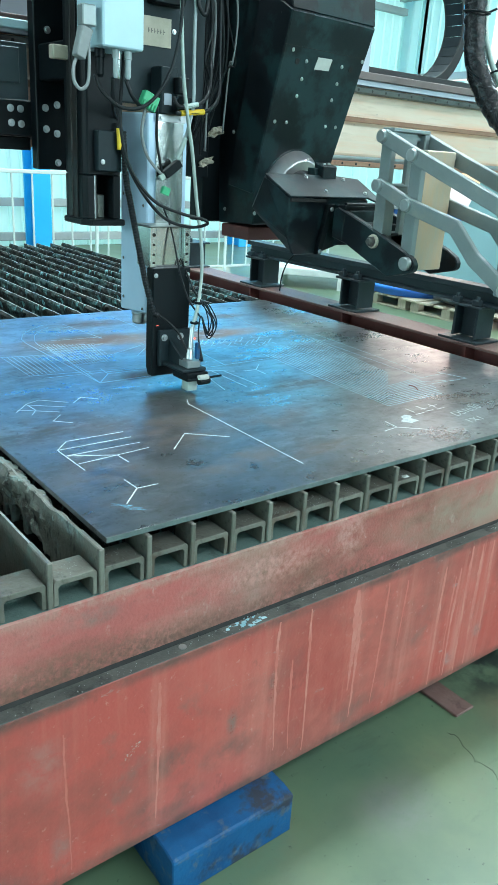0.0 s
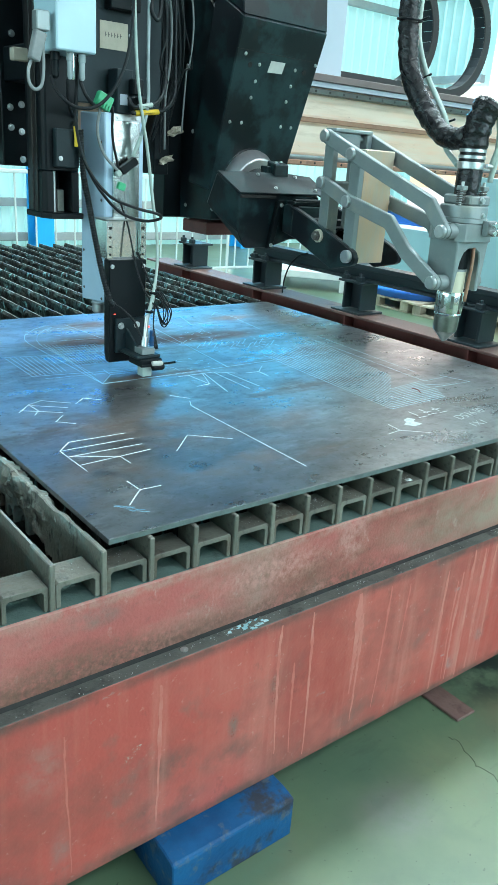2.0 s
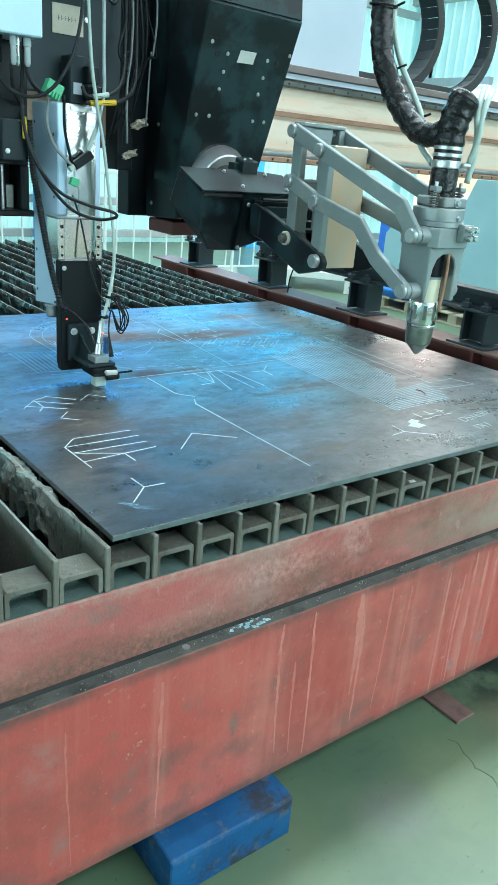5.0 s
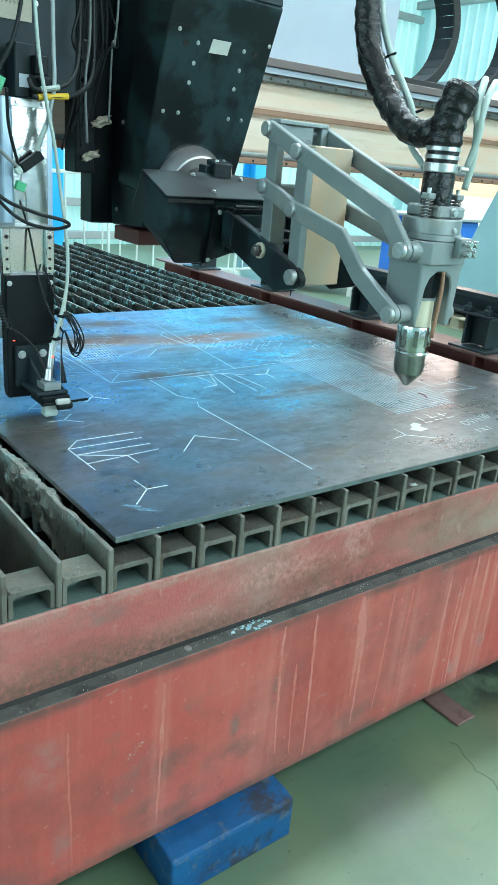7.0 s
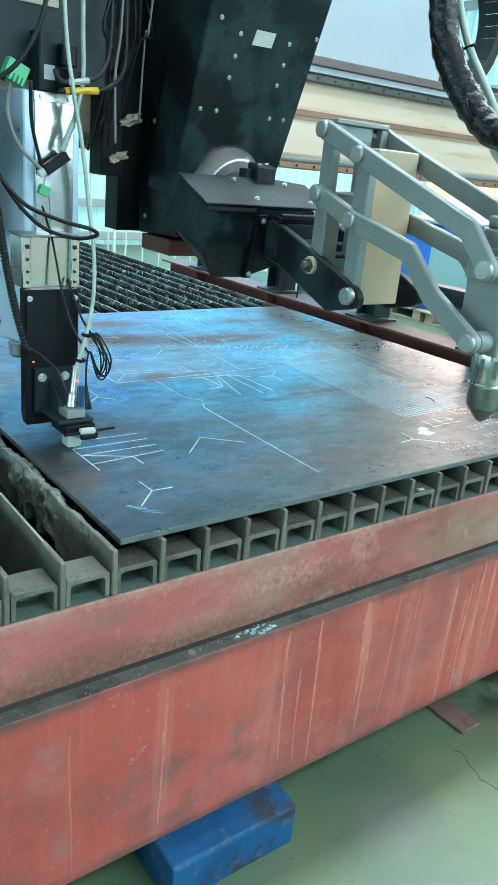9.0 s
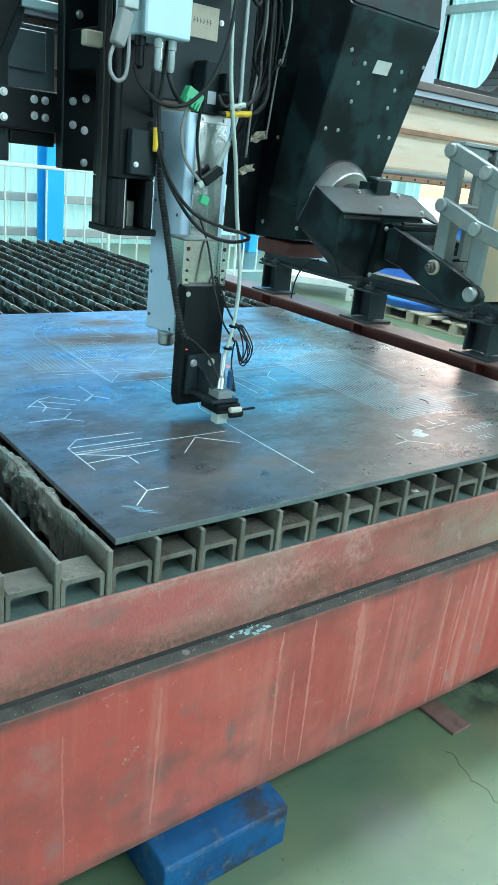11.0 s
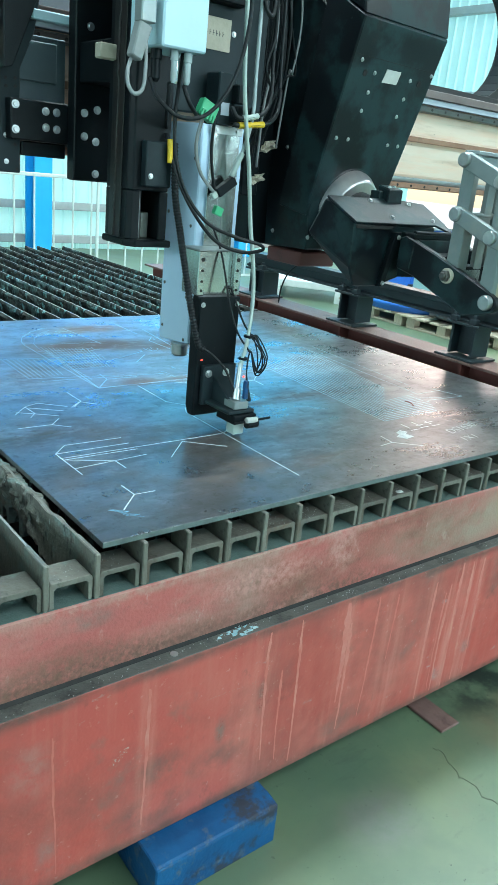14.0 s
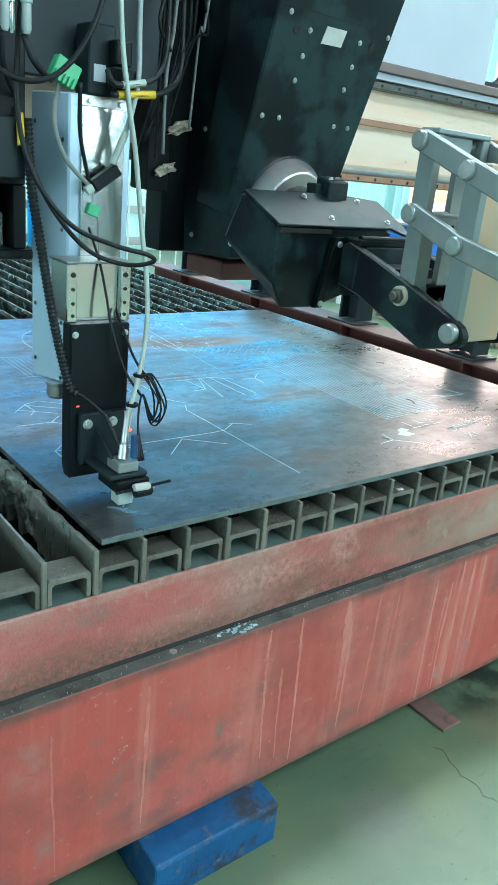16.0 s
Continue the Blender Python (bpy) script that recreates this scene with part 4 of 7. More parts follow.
stroke([(1.019, 1.627), (0.939, 0.923)], 0.0034, True)
stroke([(0.986, 1.497), (0.941, 1.438), (0.958, 1.263), (1.018, 1.311)], 0.0034, True)
stroke([(0.730, 1.161), (0.810, 1.245)], 0.0034, True)
stroke([(1.240, 1.713), (1.195, 1.551), (1.302, 1.558)], 0.0034, True)
stroke([(1.388, 1.680), (1.449, 1.741), (1.472, 1.600)], 0.0034, True)
stroke([(0.953, 1.778), (0.953, 1.558)], 0.0034, True)
stroke([(1.132, 1.726), (1.134, 1.522)], 0.0034, True)
stroke([(1.457, 1.579), (1.429, 1.381)], 0.0034, True)
stroke([(0.640, 1.730), (0.618, 1.726), (0.552, 1.678), (0.489, 1.604), (0.459, 1.537), (0.450, 1.478), (0.461, 0.919), (0.856, 0.915)], 0.0030, True)
stroke([(0.632, 1.690), (0.585, 1.655), (0.527, 1.580), (0.492, 1.500), (0.480, 1.440), (0.484, 1.010)], 0.0022, True)
# hatched panels
for k in range(9):
    stroke([(0.303 + 0.0168 * k, 1.319 - 0.003 * k), (0.302 + 0.0147 * k, 1.074 + 0.0018 * k)], 0.0021, True)
stroke([(0.296, 1.320), (0.452, 1.292)], 0.0024, True)
stroke([(0.298, 1.074), (0.607, 1.028)], 0.0024, True)
stroke([(0.328, 1.035), (0.743, 1.004)], 0.0022, True)
for k in range(14):
    stroke([(0.494 + 0.0125 * k, 1.440 - 0.005 * k), (0.470 + 0.0108 * k, 1.134)], 0.0020, True)
for k in range(9):
    stroke([(0.462 + 0.003 * k, 1.385 - 0.031 * k), (0.660 - 0.009 * k, 1.378 - 0.030 * k)], 0.0020, True)
stroke([(0.545, 1.475), (0.743, 1.460)], 0.0024, True)
stroke([(0.700, 1.722), (0.734, 1.443)], 0.0024, True)
stroke([(0.632, 1.198), (0.834, 1.297)], 0.0022, True)
# writing too small to read, in short bars
rng = random.Random(31)
for x0, y0, x1, y1, count in ((0.50, 1.60, 0.60, 1.66, 14), (0.585, 1.54, 0.71, 1.66, 22), (0.61, 1.35, 0.68, 1.37, 10), (0.83, 1.28, 0.91, 1.315, 12), (0.55, 1.14, 0.66, 1.30, 16),
                              (1.02, 1.10, 1.36, 1.28, 44), (0.97, 1.30, 1.20, 1.48, 26), (0.74, 0.93, 0.90, 1.06, 14)):
    for k in range(count):
        ax, ay = rng.uniform(x0, x1), rng.uniform(y0, y1)
        lean = radians(rng.choice((0, 45, 90, 135)) + rng.uniform(-12, 12))
        size = rng.uniform(0.010, 0.026)
        stroke([(ax, ay), (ax + size * math.cos(lean), ay + size * math.sin(lean))], 0.0024, True, "writing_bar")
stroke([(0.988, 1.192), (1.034, 1.239)], 0.0032, True, "writing_bar")
stroke([(1.024, 1.208), (1.082, 1.272)], 0.0032, True, "writing_bar")
stroke([(1.061, 1.224), (1.107, 1.269)], 0.0032, True, "writing_bar")
stroke([(1.052, 1.173), (1.107, 1.231)], 0.0032, True, "writing_bar")
stroke([(1.089, 1.189), (1.138, 1.237)], 0.0032, True, "writing_bar")
stroke([(1.127, 1.205), (1.166, 1.238)], 0.0032, True, "writing_bar")
stroke([(1.117, 1.154), (1.164, 1.197)], 0.0032, True, "writing_bar")
stroke([(1.155, 1.169), (1.214, 1.228)], 0.0032, True, "writing_bar")
stroke([(1.194, 1.185), (1.255, 1.245)], 0.0032, True, "writing_bar")
stroke([(1.183, 1.134), (1.236, 1.183)], 0.0032, True, "writing_bar")
stroke([(1.222, 1.149), (1.280, 1.204)], 0.0032, True, "writing_bar")
stroke([(1.262, 1.166), (1.332, 1.233)], 0.0032, True, "writing_bar")
stroke([(1.250, 1.114), (1.299, 1.154)], 0.0032, True, "writing_bar")
stroke([(1.290, 1.129), (1.358, 1.192)], 0.0032, True, "writing_bar")
for k in range(22):
    stroke([(1.160 + 0.0165 * k, 1.005 + 0.006 * k + 0.02 * math.sin(5 * k)), (1.121 + 0.0135 * k, 0.333 + 0.0128 * k)] + ([(1.383 + 0.009 * k, 0.346 + 0.0135 * k)] if k < 7 else [(1.398 + 0.004 * k, 0.352 + 0.0130 * k)] if k < 13 else []), 0.0027 if k < 7 else 0.0023, True)
stroke([(1.52, 1.17), (1.47, 0.505), (1.598, 0.511)], 0.0023, True)
stroke([(1.58, 1.18), (1.53, 0.60)], 0.0021, True)
stroke([(1.445, 0.438), (1.620, 0.429), (1.584, 0.529)], 0.0028, True)
stroke([(1.427, 0.472), (1.525, 0.443)], 0.0026, True)


def chalk(words, x, y, size, turn):
    """Handwriting in chalk on the plate."""
    cu = bpy.data.curves.new("words", "FONT")
    cu.body, cu.size, cu.extrude, cu.offset = words, size, 0.0003, -0.0010
    cu.shear = 0.2
    tmp = bpy.data.objects.new("words", cu)
    me = bpy.data.meshes.new_from_object(tmp)
    bpy.data.objects.remove(tmp)
    me.transform(Matrix.Translation((x - BASE[PL].x, y - BASE[PL].y, 0.0006 - BASE[PL].z)) @ Matrix.Rotation(radians(turn), 4, "Z"))
    me.materials.clear()
    me.materials.append(CHALK)
    ob = new("chalk_writing", me)
    ob.parent = PL
    BASE[ob] = BASE[PL]
    return tagged(ob, "white chalk handwriting")


chalk("DS1630", 1.236, 0.166, 0.047, 8)
chalk("1X1", 1.22, 0.105, 0.046, 4)
# strokes of writing that cannot be read
for dx, dy, w, h in ((0.0, 0.0, 0.035, 0.006), (0.012, 0.016, 0.006, 0.034), (0.05, 0.006, 0.034, 0.006), (0.062, 0.02, 0.006, 0.034), (0.052, 0.026, 0.03, 0.005), (0.10, 0.004, 0.032, 0.006), (0.112, 0.018, 0.006, 0.03), (0.10, 0.034, 0.034, 0.005)):
    stroke([(1.135 + dx, 0.238 + dy), (1.135 + dx + (w if w > h else 0), 0.238 + dy + (h if h > w else 0))], 0.0032, name="chalk_bar")
bm = bmesh.new()
prism(bm, [(1.045, 0.215), (1.062, 0.19), (1.10, 0.196), (1.092, 0.222), (1.112, 0.232), (1.10, 0.252), (1.075, 0.243), (1.068, 0.226)], "z", -0.0004, 0.0006)
part("chalk_patch", bm, CHALK, PL, "white chalk patch")
rng = random.Random(6)
for k in range(18):
    ax, ay = 0.088 + 0.0022 * k + rng.uniform(-0.008, 0.008), 0.135 - 0.0028 * k + rng.uniform(-0.006, 0.006)
    bm = bmesh.new()
    dx, dy, w = rng.uniform(0.006, 0.020), rng.uniform(-0.014, -0.002), rng.uniform(0.0006, 0.0022)
    prism(bm, [(ax, ay), (ax + dx * 0.5, ay + dy * 0.5 + w), (ax + dx, ay + dy), (ax + dx * 0.5, ay + dy * 0.5 - w)], "z", -0.0004, 0.0004)
    part("smear", bm, SMEAR, PL, "pale blue smear")
bm = bmesh.new()
tube(bm, [(1.345, 0.452, 0.004), (1.347, 0.43, 0.005), (1.338, 0.408, 0.002)], 0.0019, 6)
single("wire_scrap", bm, RED_DARK, (1.345, 0.43, 0.001), "short scrap of bent dark wire on the plate", "wire scrap")

# marks that the nozzle scribes while it runs: the second at which each is done, and its line
FRESH = []
for done, line in (
    (0.8, [(0.624, 0.679), (0.605, 0.703)]),
    (1.6, [(0.605, 0.703), (0.587, 0.728)]),
    (2.2, [(0.587, 0.728), (0.589, 0.815)]),
    (2.8, [(0.589, 0.815), (0.590, 0.902)]),
    (5.4, [(0.353, 0.816), (0.351, 0.905)]),
    (5.8, [(0.353, 0.816), (0.314, 0.774)]),
    (7.0, [(0.198, 0.656), (0.151, 0.657)]),
    (7.6, [(0.151, 0.657), (0.104, 0.657)]),
    (9.7, [(0.117, 0.429), (0.262, 0.429)]),
    (10.3, [(0.262, 0.429), (0.407, 0.429)]),
    (10.9, [(0.407, 0.429), (0.552, 0.429)]),
    (11.4, [(0.552, 0.429), (0.592, 0.433), (0.648, 0.471)]),
    (13.6, [(0.638, 0.477), (0.693, 0.445)]),
):
    FRESH.append((done, stroke(line, 0.003, name="fresh_scribe_line")))



# ---- rail beam beside the table ----
def rail_beam():
    rb = thing("rail_beam", (2.12, 2.4, FL), "rusty red steel beam that carries the guide rail", "steel beam")
    bm = bmesh.new()
    box(bm, 2.072, 2.238, -0.9, 3.45, -0.012, 0.0, 0.002)
    part("top_flange", bm, FLANGE, rb, "worn brownish top flange")
    bm = bmesh.new()
    box(bm, 2.142, 2.154, -0.9, 3.45, -0.42, -0.0125)
    part("web", bm, RED_DARK, rb)
    bm = bmesh.new()
    box(bm, 2.06, 2.25, -0.9, 3.45, -0.44, -0.4205, 0.003)
    part("bottom_flange", bm, RED_DARK, rb)
    bm = bmesh.new()
    box(bm, 2.078, 2.1415, -0.006, 0.006, -0.42, -0.0125)
    st = finish("stiffener", bm, RED_DARK, (0, 0, 0))
    for i in range(6):
        piece("stiffener", st, (0, -0.7 + 0.745 * i, 0), rb)
    for y in (-0.6, 1.6, 3.2):
        bm = bmesh.new()
        box(bm, 2.08, 2.23, y - 0.08, y + 0.08, FL, -0.4405, 0.004)
        part("leg", bm, RED_DARK, rb)


rail_beam()


def rail_foot(y):
    ft = thing("rail_foot", (2.17, y, 0.0), "black steel H-section foot on a base plate under the rail", "rail support", "feet under the guide rail")
    bm = bmesh.new()
    box(bm, 2.080, 2.245, y - 0.10, y + 0.10, 0.0005, 0.010, 0.002)
    part("base_plate", bm, RAIL_PAINT, ft)
    for yy in (y - 0.062, y + 0.05):
        bm = bmesh.new()
        box(bm, 2.12, 2.23, yy, yy + 0.012, 0.0135, 0.142, 0.001)
        part("flange", bm, RAIL_PAINT, ft)
    bm = bmesh.new()
    box(bm, 2.17, 2.18, y - 0.05, y + 0.05, 0.0135, 0.142)
    part("web", bm, RAIL_PAINT, ft)
    bm = bmesh.new()
    box(bm, 2.10, 2.25, y - 0.085, y + 0.085, 0.1425, 0.153, 0.002)
    part("top_plate", bm, RAIL_PAINT, ft)
    for yy in (y - 0.05, y + 0.05):
        bm = bmesh.new()
        box(bm, 2.103, 2.130, yy - 0.018, yy + 0.018, 0.1535, 0.178, 0.003)
        cyl(bm, (2.116, yy, 0.178), (2.116, yy, 0.192), 0.009, 6)
        part("clamp", bm, RAIL_PAINT, ft)
    return ft


for y in (0.05, 0.84, 1.54, 2.28, 3.02):
    rail_foot(y)


def rail_cable():
    bm = bmesh.new()
    tube(bm, [(2.13, 1.90, 0.235), (2.125, 1.96, 0.215), (2.12, 2.02, 0.16), (2.118, 2.056, 0.08), (2.115, 2.062, 0.003)], 0.004, 8)
    single("cable", bm, CABLE, (2.13, 1.9, 0.1), "thin black cable that hangs from the guide rail", "cable")


rail_cable()


def guide_rail():
    gr = thing("guide_rail", (2.17, 2.0, 0.153), "long dark blue-black steel guide rail on feet", "guide rail")
    bm = bmesh.new()
    prism(bm, [(2.135, 0.1535), (2.225, 0.1535), (2.225, 0.163), (2.185, 0.168), (2.185, 0.205), (2.215, 0.21), (2.215, 0.232), (2.135, 0.232), (2.135, 0.21), (2.165, 0.205), (2.165, 0.168), (2.135, 0.163)], "y", -0.9, 2.40, 0.001)
    part("rail", bm, RAIL_PAINT, gr)
    bm = bmesh.new()
    box(bm, 2.226, 2.31, -0.9, 2.40, 0.160, 0.172, 0.002)
    part("side_strip", bm, RAIL_PAINT, gr)


guide_rail()


def blue_block(x0, x1, front):
    """A welded block with a worn, sloping front edge and a rusty patch."""
    bm = bmesh.new()
    prism(bm, [(front, FL), (front, -0.752), (front + 0.004, -0.747), (front + 0.040, -0.7405), (0.26, -0.7405), (0.26, FL)], "x", x0, x1, 0.004)
    single("support_block", bm, BLUE_BLOCK, ((x0 + x1) / 2, 0.05, FL), "chipped blue painted steel block under the table beam", "support block", "blocks under the table")


for x0, x1, front in ((0.102, 0.442, -0.118), (-0.62, -0.19, -0.14), (1.75, 2.05, -0.09)):
    blue_block(x0, x1, front)


bm = bmesh.new()
box(bm, 1.118, 1.199, -0.090, 0.10, FL + 0.0005, FL + 0.010, 0.002)
single("floor_strip", bm, FLANGE, (1.15, 0, FL), "flat rusty steel strip on the floor under the table", "steel strip")


def ledge_litter():
    bm = bmesh.new()
    lathe(bm, (0.172, -0.02, -0.2815), (0.172, -0.02, -0.2795), [(0, 0.0085), (0.9, 0.0085), (1, 0.0075)], 16)
    lathe(bm, (0.172, -0.02, -0.2796), (0.172, -0.02, -0.2788), [(0, 0.0035), (1, 0.003)], 12)
    single("washer", bm, STEEL, (0.172, -0.02, -0.2815), "small zinc washer lying on the ledge", "washer")
    rng = random.Random(8)
    bm = bmesh.new()
    for k in range(26):
        x, y = 0.345 + rng.gauss(0, 0.022), -0.02 + rng.gauss(0, 0.007)
        hull(bm, [(x + rng.uniform(-0.007, 0.007), y + rng.uniform(-0.005, 0.005), -0.2815 + rng.choice((0, 0.0018))) for _ in range(7)])
    tagged(single("paint_flakes", bm, mat("turquoise_flakes", (0.25, 0.55, 0.62), (0.55, 0.72, 0.75), 40.0, 0.5), (0.345, -0.02, -0.2815), "pile of turquoise paint flakes on the ledge", "paint flakes"), kind="stuff")
    bm = bmesh.new()
    for k in range(220):
        x, y, s = rng.uniform(-0.5, 1.6), -0.02 + rng.gauss(0, 0.010), rng.uniform(0.0006, 0.002)
        y = max(-0.037, min(-0.003, y))
        hull(bm, [(x + rng.uniform(-s, s), y + rng.uniform(-s, s), -0.2815 + rng.choice((0, s))) for _ in range(6)])
    tagged(single("metal_crumbs", bm, STEEL, (0.5, -0.02, -0.2815), "crumbs of bright metal scattered along the ledge", "metal crumbs"), kind="stuff")


ledge_litter()


def channel_swarf():
    """Bright crumbs on the channels between the slat ends."""
    bm, rng = bmesh.new(), random.Random(15)
    for k in range(260):
        i = rng.choice((3, 4, 4, 5, 5, 5, 6, 7, 8, 8, 9, 11, 12, -1, 0))
        x, y, s = 0.1 * i + 0.05 + rng.gauss(0, 0.016), 0.035 + rng.gauss(0, 0.014), rng.uniform(0.0005, 0.0016)
        x = max(0.1 * i + 0.016, min(0.1 * i + 0.084, x))
        hull(bm, [(x + rng.uniform(-s, s), max(0.006, y) + rng.uniform(-s, s), -0.055 + rng.choice((0, s))) for _ in range(6)])
    tagged(single("metal_swarf", bm, STEEL, (0.5, 0.03, -0.055), "bright metal crumbs on the slat channels", "metal crumbs"), kind="stuff")
    bm = bmesh.new()
    hull(bm, [(0.842, 0.012, -0.0548), (0.862, 0.010, -0.0548), (0.866, 0.024, -0.0548), (0.846, 0.026, -0.0548), (0.85, 0.014, -0.0525), (0.86, 0.02, -0.0525)])
    single("paint_chip", bm, CART, (0.855, 0.018, -0.0548), "white chip of paint on a slat channel", "paint chip")


channel_swarf()


# ---- things on the floor beyond ----
def pallet(x, y, turn):
    pt = thing("pallet", (x, y, FL), "weathered wooden pallet on the green floor", "pallet", "pallets on the floor")
    m = Matrix.Translation((x, y, FL)) @ Matrix.Rotation(radians(turn), 4, "Z")
    for i in range(6):
        bm = bmesh.new()
        box(bm, -0.6, 0.6, -0.48 + 0.19 * i - 0.06, -0.48 + 0.19 * i + 0.06, 0.115, 0.137, 0.003, m)
        part("deck_board", bm, WOOD, pt)
    for xx in (-0.52, 0, 0.52):
        for yy in (-0.44, 0, 0.44):
            bm = bmesh.new()
            box(bm, xx - 0.05, xx + 0.05, yy - 0.06, yy + 0.06, 0.022, 0.1145, 0.003, m)
            part("block", bm, WOOD, pt)
        bm = bmesh.new()
        box(bm, xx - 0.05, xx + 0.05, -0.5, 0.5, 0.0, 0.0215, 0.003, m)
        part("runner", bm, WOOD, pt)
    return pt


pallet(6.72, 5.12, 0)
pallet(6.72, 4.05, 0)
pallet(6.85, 2.95, -3)


def sack(x, y, z):
    bm = bmesh.new()
    bmesh.ops.create_icosphere(bm, subdivisions=4, radius=1.0)
    for v in bm.verts:
        n = noise.noise(v.co * 2.3) * 0.28 + noise.noise(v.co * 6.0) * 0.10
        v.co *= 1 + n
        v.co = Vector((v.co.x * 0.42, v.co.y * 0.46, max(-0.12, v.co.z * 0.20)))
    for f in bm.faces:
        f.smooth = True
    bmesh.ops.translate(bm, verts=bm.verts, vec=(x, y, z + 0.12))
    single("plastic_sack", bm, BAG, (x, y, z), "crumpled black plastic sack on a pallet", "sack")


sack(6.62, 4.02, FL + 0.137)


def drum():
    d = thing("drum", (6.66, 4.98, FL + 0.137), "bright blue round steel tank lid on a pallet", "drum")
    bm = bmesh.new()
    lathe(bm, (6.66, 4.98, FL + 0.1375), (6.66, 4.98, FL + 0.34), [(0, 0.52), (0.35, 0.58), (0.45, 0.58), (0.6, 0.52), (1.0, 0.30)], 36)
    part("shell", bm, BLUE_TARP, d)
    bm = bmesh.new()
    lathe(bm, (6.66, 4.98, FL + 0.34), (6.66, 4.98, FL + 0.40), [(0, 0.07), (0.6, 0.07), (1, 0.05)], 20)
    part("cap", bm, BLACK, d)


drum()


def floor_bits():
    bm = bmesh.new()
    box(bm, 6.45, 7.2, 2.55, 3.40, FL + 0.1375, FL + 0.36, 0.02)
    single("crate", bm, ORANGE, (6.8, 3.0, FL + 0.1375), "orange painted steel crate on a pallet", "crate")
    m = Matrix.Translation((6.06, 6.15, FL)) @ Matrix.Rotation(radians(-45), 4, "Z")
    ct = thing("flat_cart", (6.4, 6.5, FL), "low white painted steel platform on short legs", "platform")
    bm = bmesh.new()
    box(bm, -0.45, 0.42, -0.02, 1.1, 0.155, 0.24, 0.006, m)
    part("deck", bm, CART, ct)
    for x in (-0.41, 0.38):
        for y in (0.02, 1.06):
            bm = bmesh.new()
            box(bm, x - 0.04, x + 0.04, y - 0.04, y + 0.04, 0.0, 0.1545, 0.004, m)
            part("leg", bm, CART, ct)
    bx = thing("blue_cabinet", (7.35, 5.65, FL), "bright blue steel machine cabinet on the floor", "cabinet")
    bm = bmesh.new()
    box(bm, 7.05, 7.85, 5.25, 6.15, FL, FL + 1.02, 0.015)
    part("body", bm, BLUE_TARP, bx)
    bm = bmesh.new()
    box(bm, 7.035, 7.05, 5.35, 6.05, FL + 0.1, FL + 0.9, 0.004)
    part("door", bm, BLUE_TARP, bx)
    bm = bmesh.new()
    box(bm, 7.0, 7.9, 5.2, 6.2, FL + 1.0205, FL + 1.06, 0.008)
    part("top", bm, GIRT, bx)


floor_bits()


# ---- the gantry, which travels along the table ----
def gantry_beam():
    gb = thing("gantry_beam", (0.8, 1.85, 0.654), "cream painted steel gantry beam with bolted guide rails", "gantry beam")
    bm = bmesh.new()
    prism(bm, [(1.745, 0.70), (1.735, 0.712), (1.735, 0.835), (1.715, 0.848), (1.715, 0.862), (1.745, 0.875), (1.745, 1.0), (2.1, 1.0), (2.1, 0.66), (1.76, 0.66)], "x", -2.2, 4.65, 0.004)
    part("body", bm, BEAM_CREAM, gb)
    bm = bmesh.new()
    box(bm, -2.2, 4.65, 1.700, 1.7445, 0.962, 0.986, 0.003)
    part("upper_rail", bm, RAIL_DARK, gb, "dark oiled upper guide rail with bolt holes")
    bm = bmesh.new()
    box(bm, -2.2, 4.65, 1.700, 1.7595, 0.662, 0.684, 0.003)
    part("lower_rail", bm, COPPER, gb, "rusty lower guide rail with bolt holes")
    bm = bmesh.new()
    cyl(bm, (-2.2, 1.755, 0.698), (4.65, 1.755, 0.698), 0.017, 12)
    part("shaft", bm, ALU, gb, "bright round shaft under the beam")
    bm = bmesh.new()
    box(bm, -2.2, 4.65, 1.712, 1.7345, 0.845, 0.866, 0.002)
    part("middle_strip", bm, COPPER, gb, "brown middle strip")
    bm = bmesh.new()
    cyl(bm, (0, 0.0, 0), (0, 0.002, 0), 0.0055, 8)
    hole = finish("bolt_hole", bm, PIT, (0, 0, 0))
    x = -0.4
    while x < 4.2:
        piece("bolt_hole", hole, (x, 1.6985, 0.974), gb)
        piece("bolt_hole", hole, (x + 0.03, 1.6985, 0.673), gb)
        x += 0.085
    bm = bmesh.new()
    box(bm, -2.2, 4.65, 1.71, 1.735, 0.9935, 1.016, 0.002)
    part("white_strip", bm, WHITE_PANEL, gb)
    bm = bmesh.new()
    box(bm, -2.2, 4.65, 1.69, 2.12, 1.0165, 1.046, 0.002)
    part("chain_tray", bm, TRAY, gb, "brown steel tray for the cable chains")
    return gb


def guard_panel():
    gp = thing("guard_panel", (1.1, 1.765, 1.0465), "white sheet-metal panel standing on the gantry beam", "panel")
    bm = bmesh.new()
    box(bm, 0.2, 2.09, 1.76, 1.764, 1.0465, 1.9, 0.001)
    part("sheet", bm, WHITE_PANEL, gp)
    bm = bmesh.new()
    box(bm, 2.070, 2.09, 1.7645, 1.79, 1.0465, 1.9, 0.001)
    part("folded_edge", bm, WHITE_PANEL, gp)
    return gp


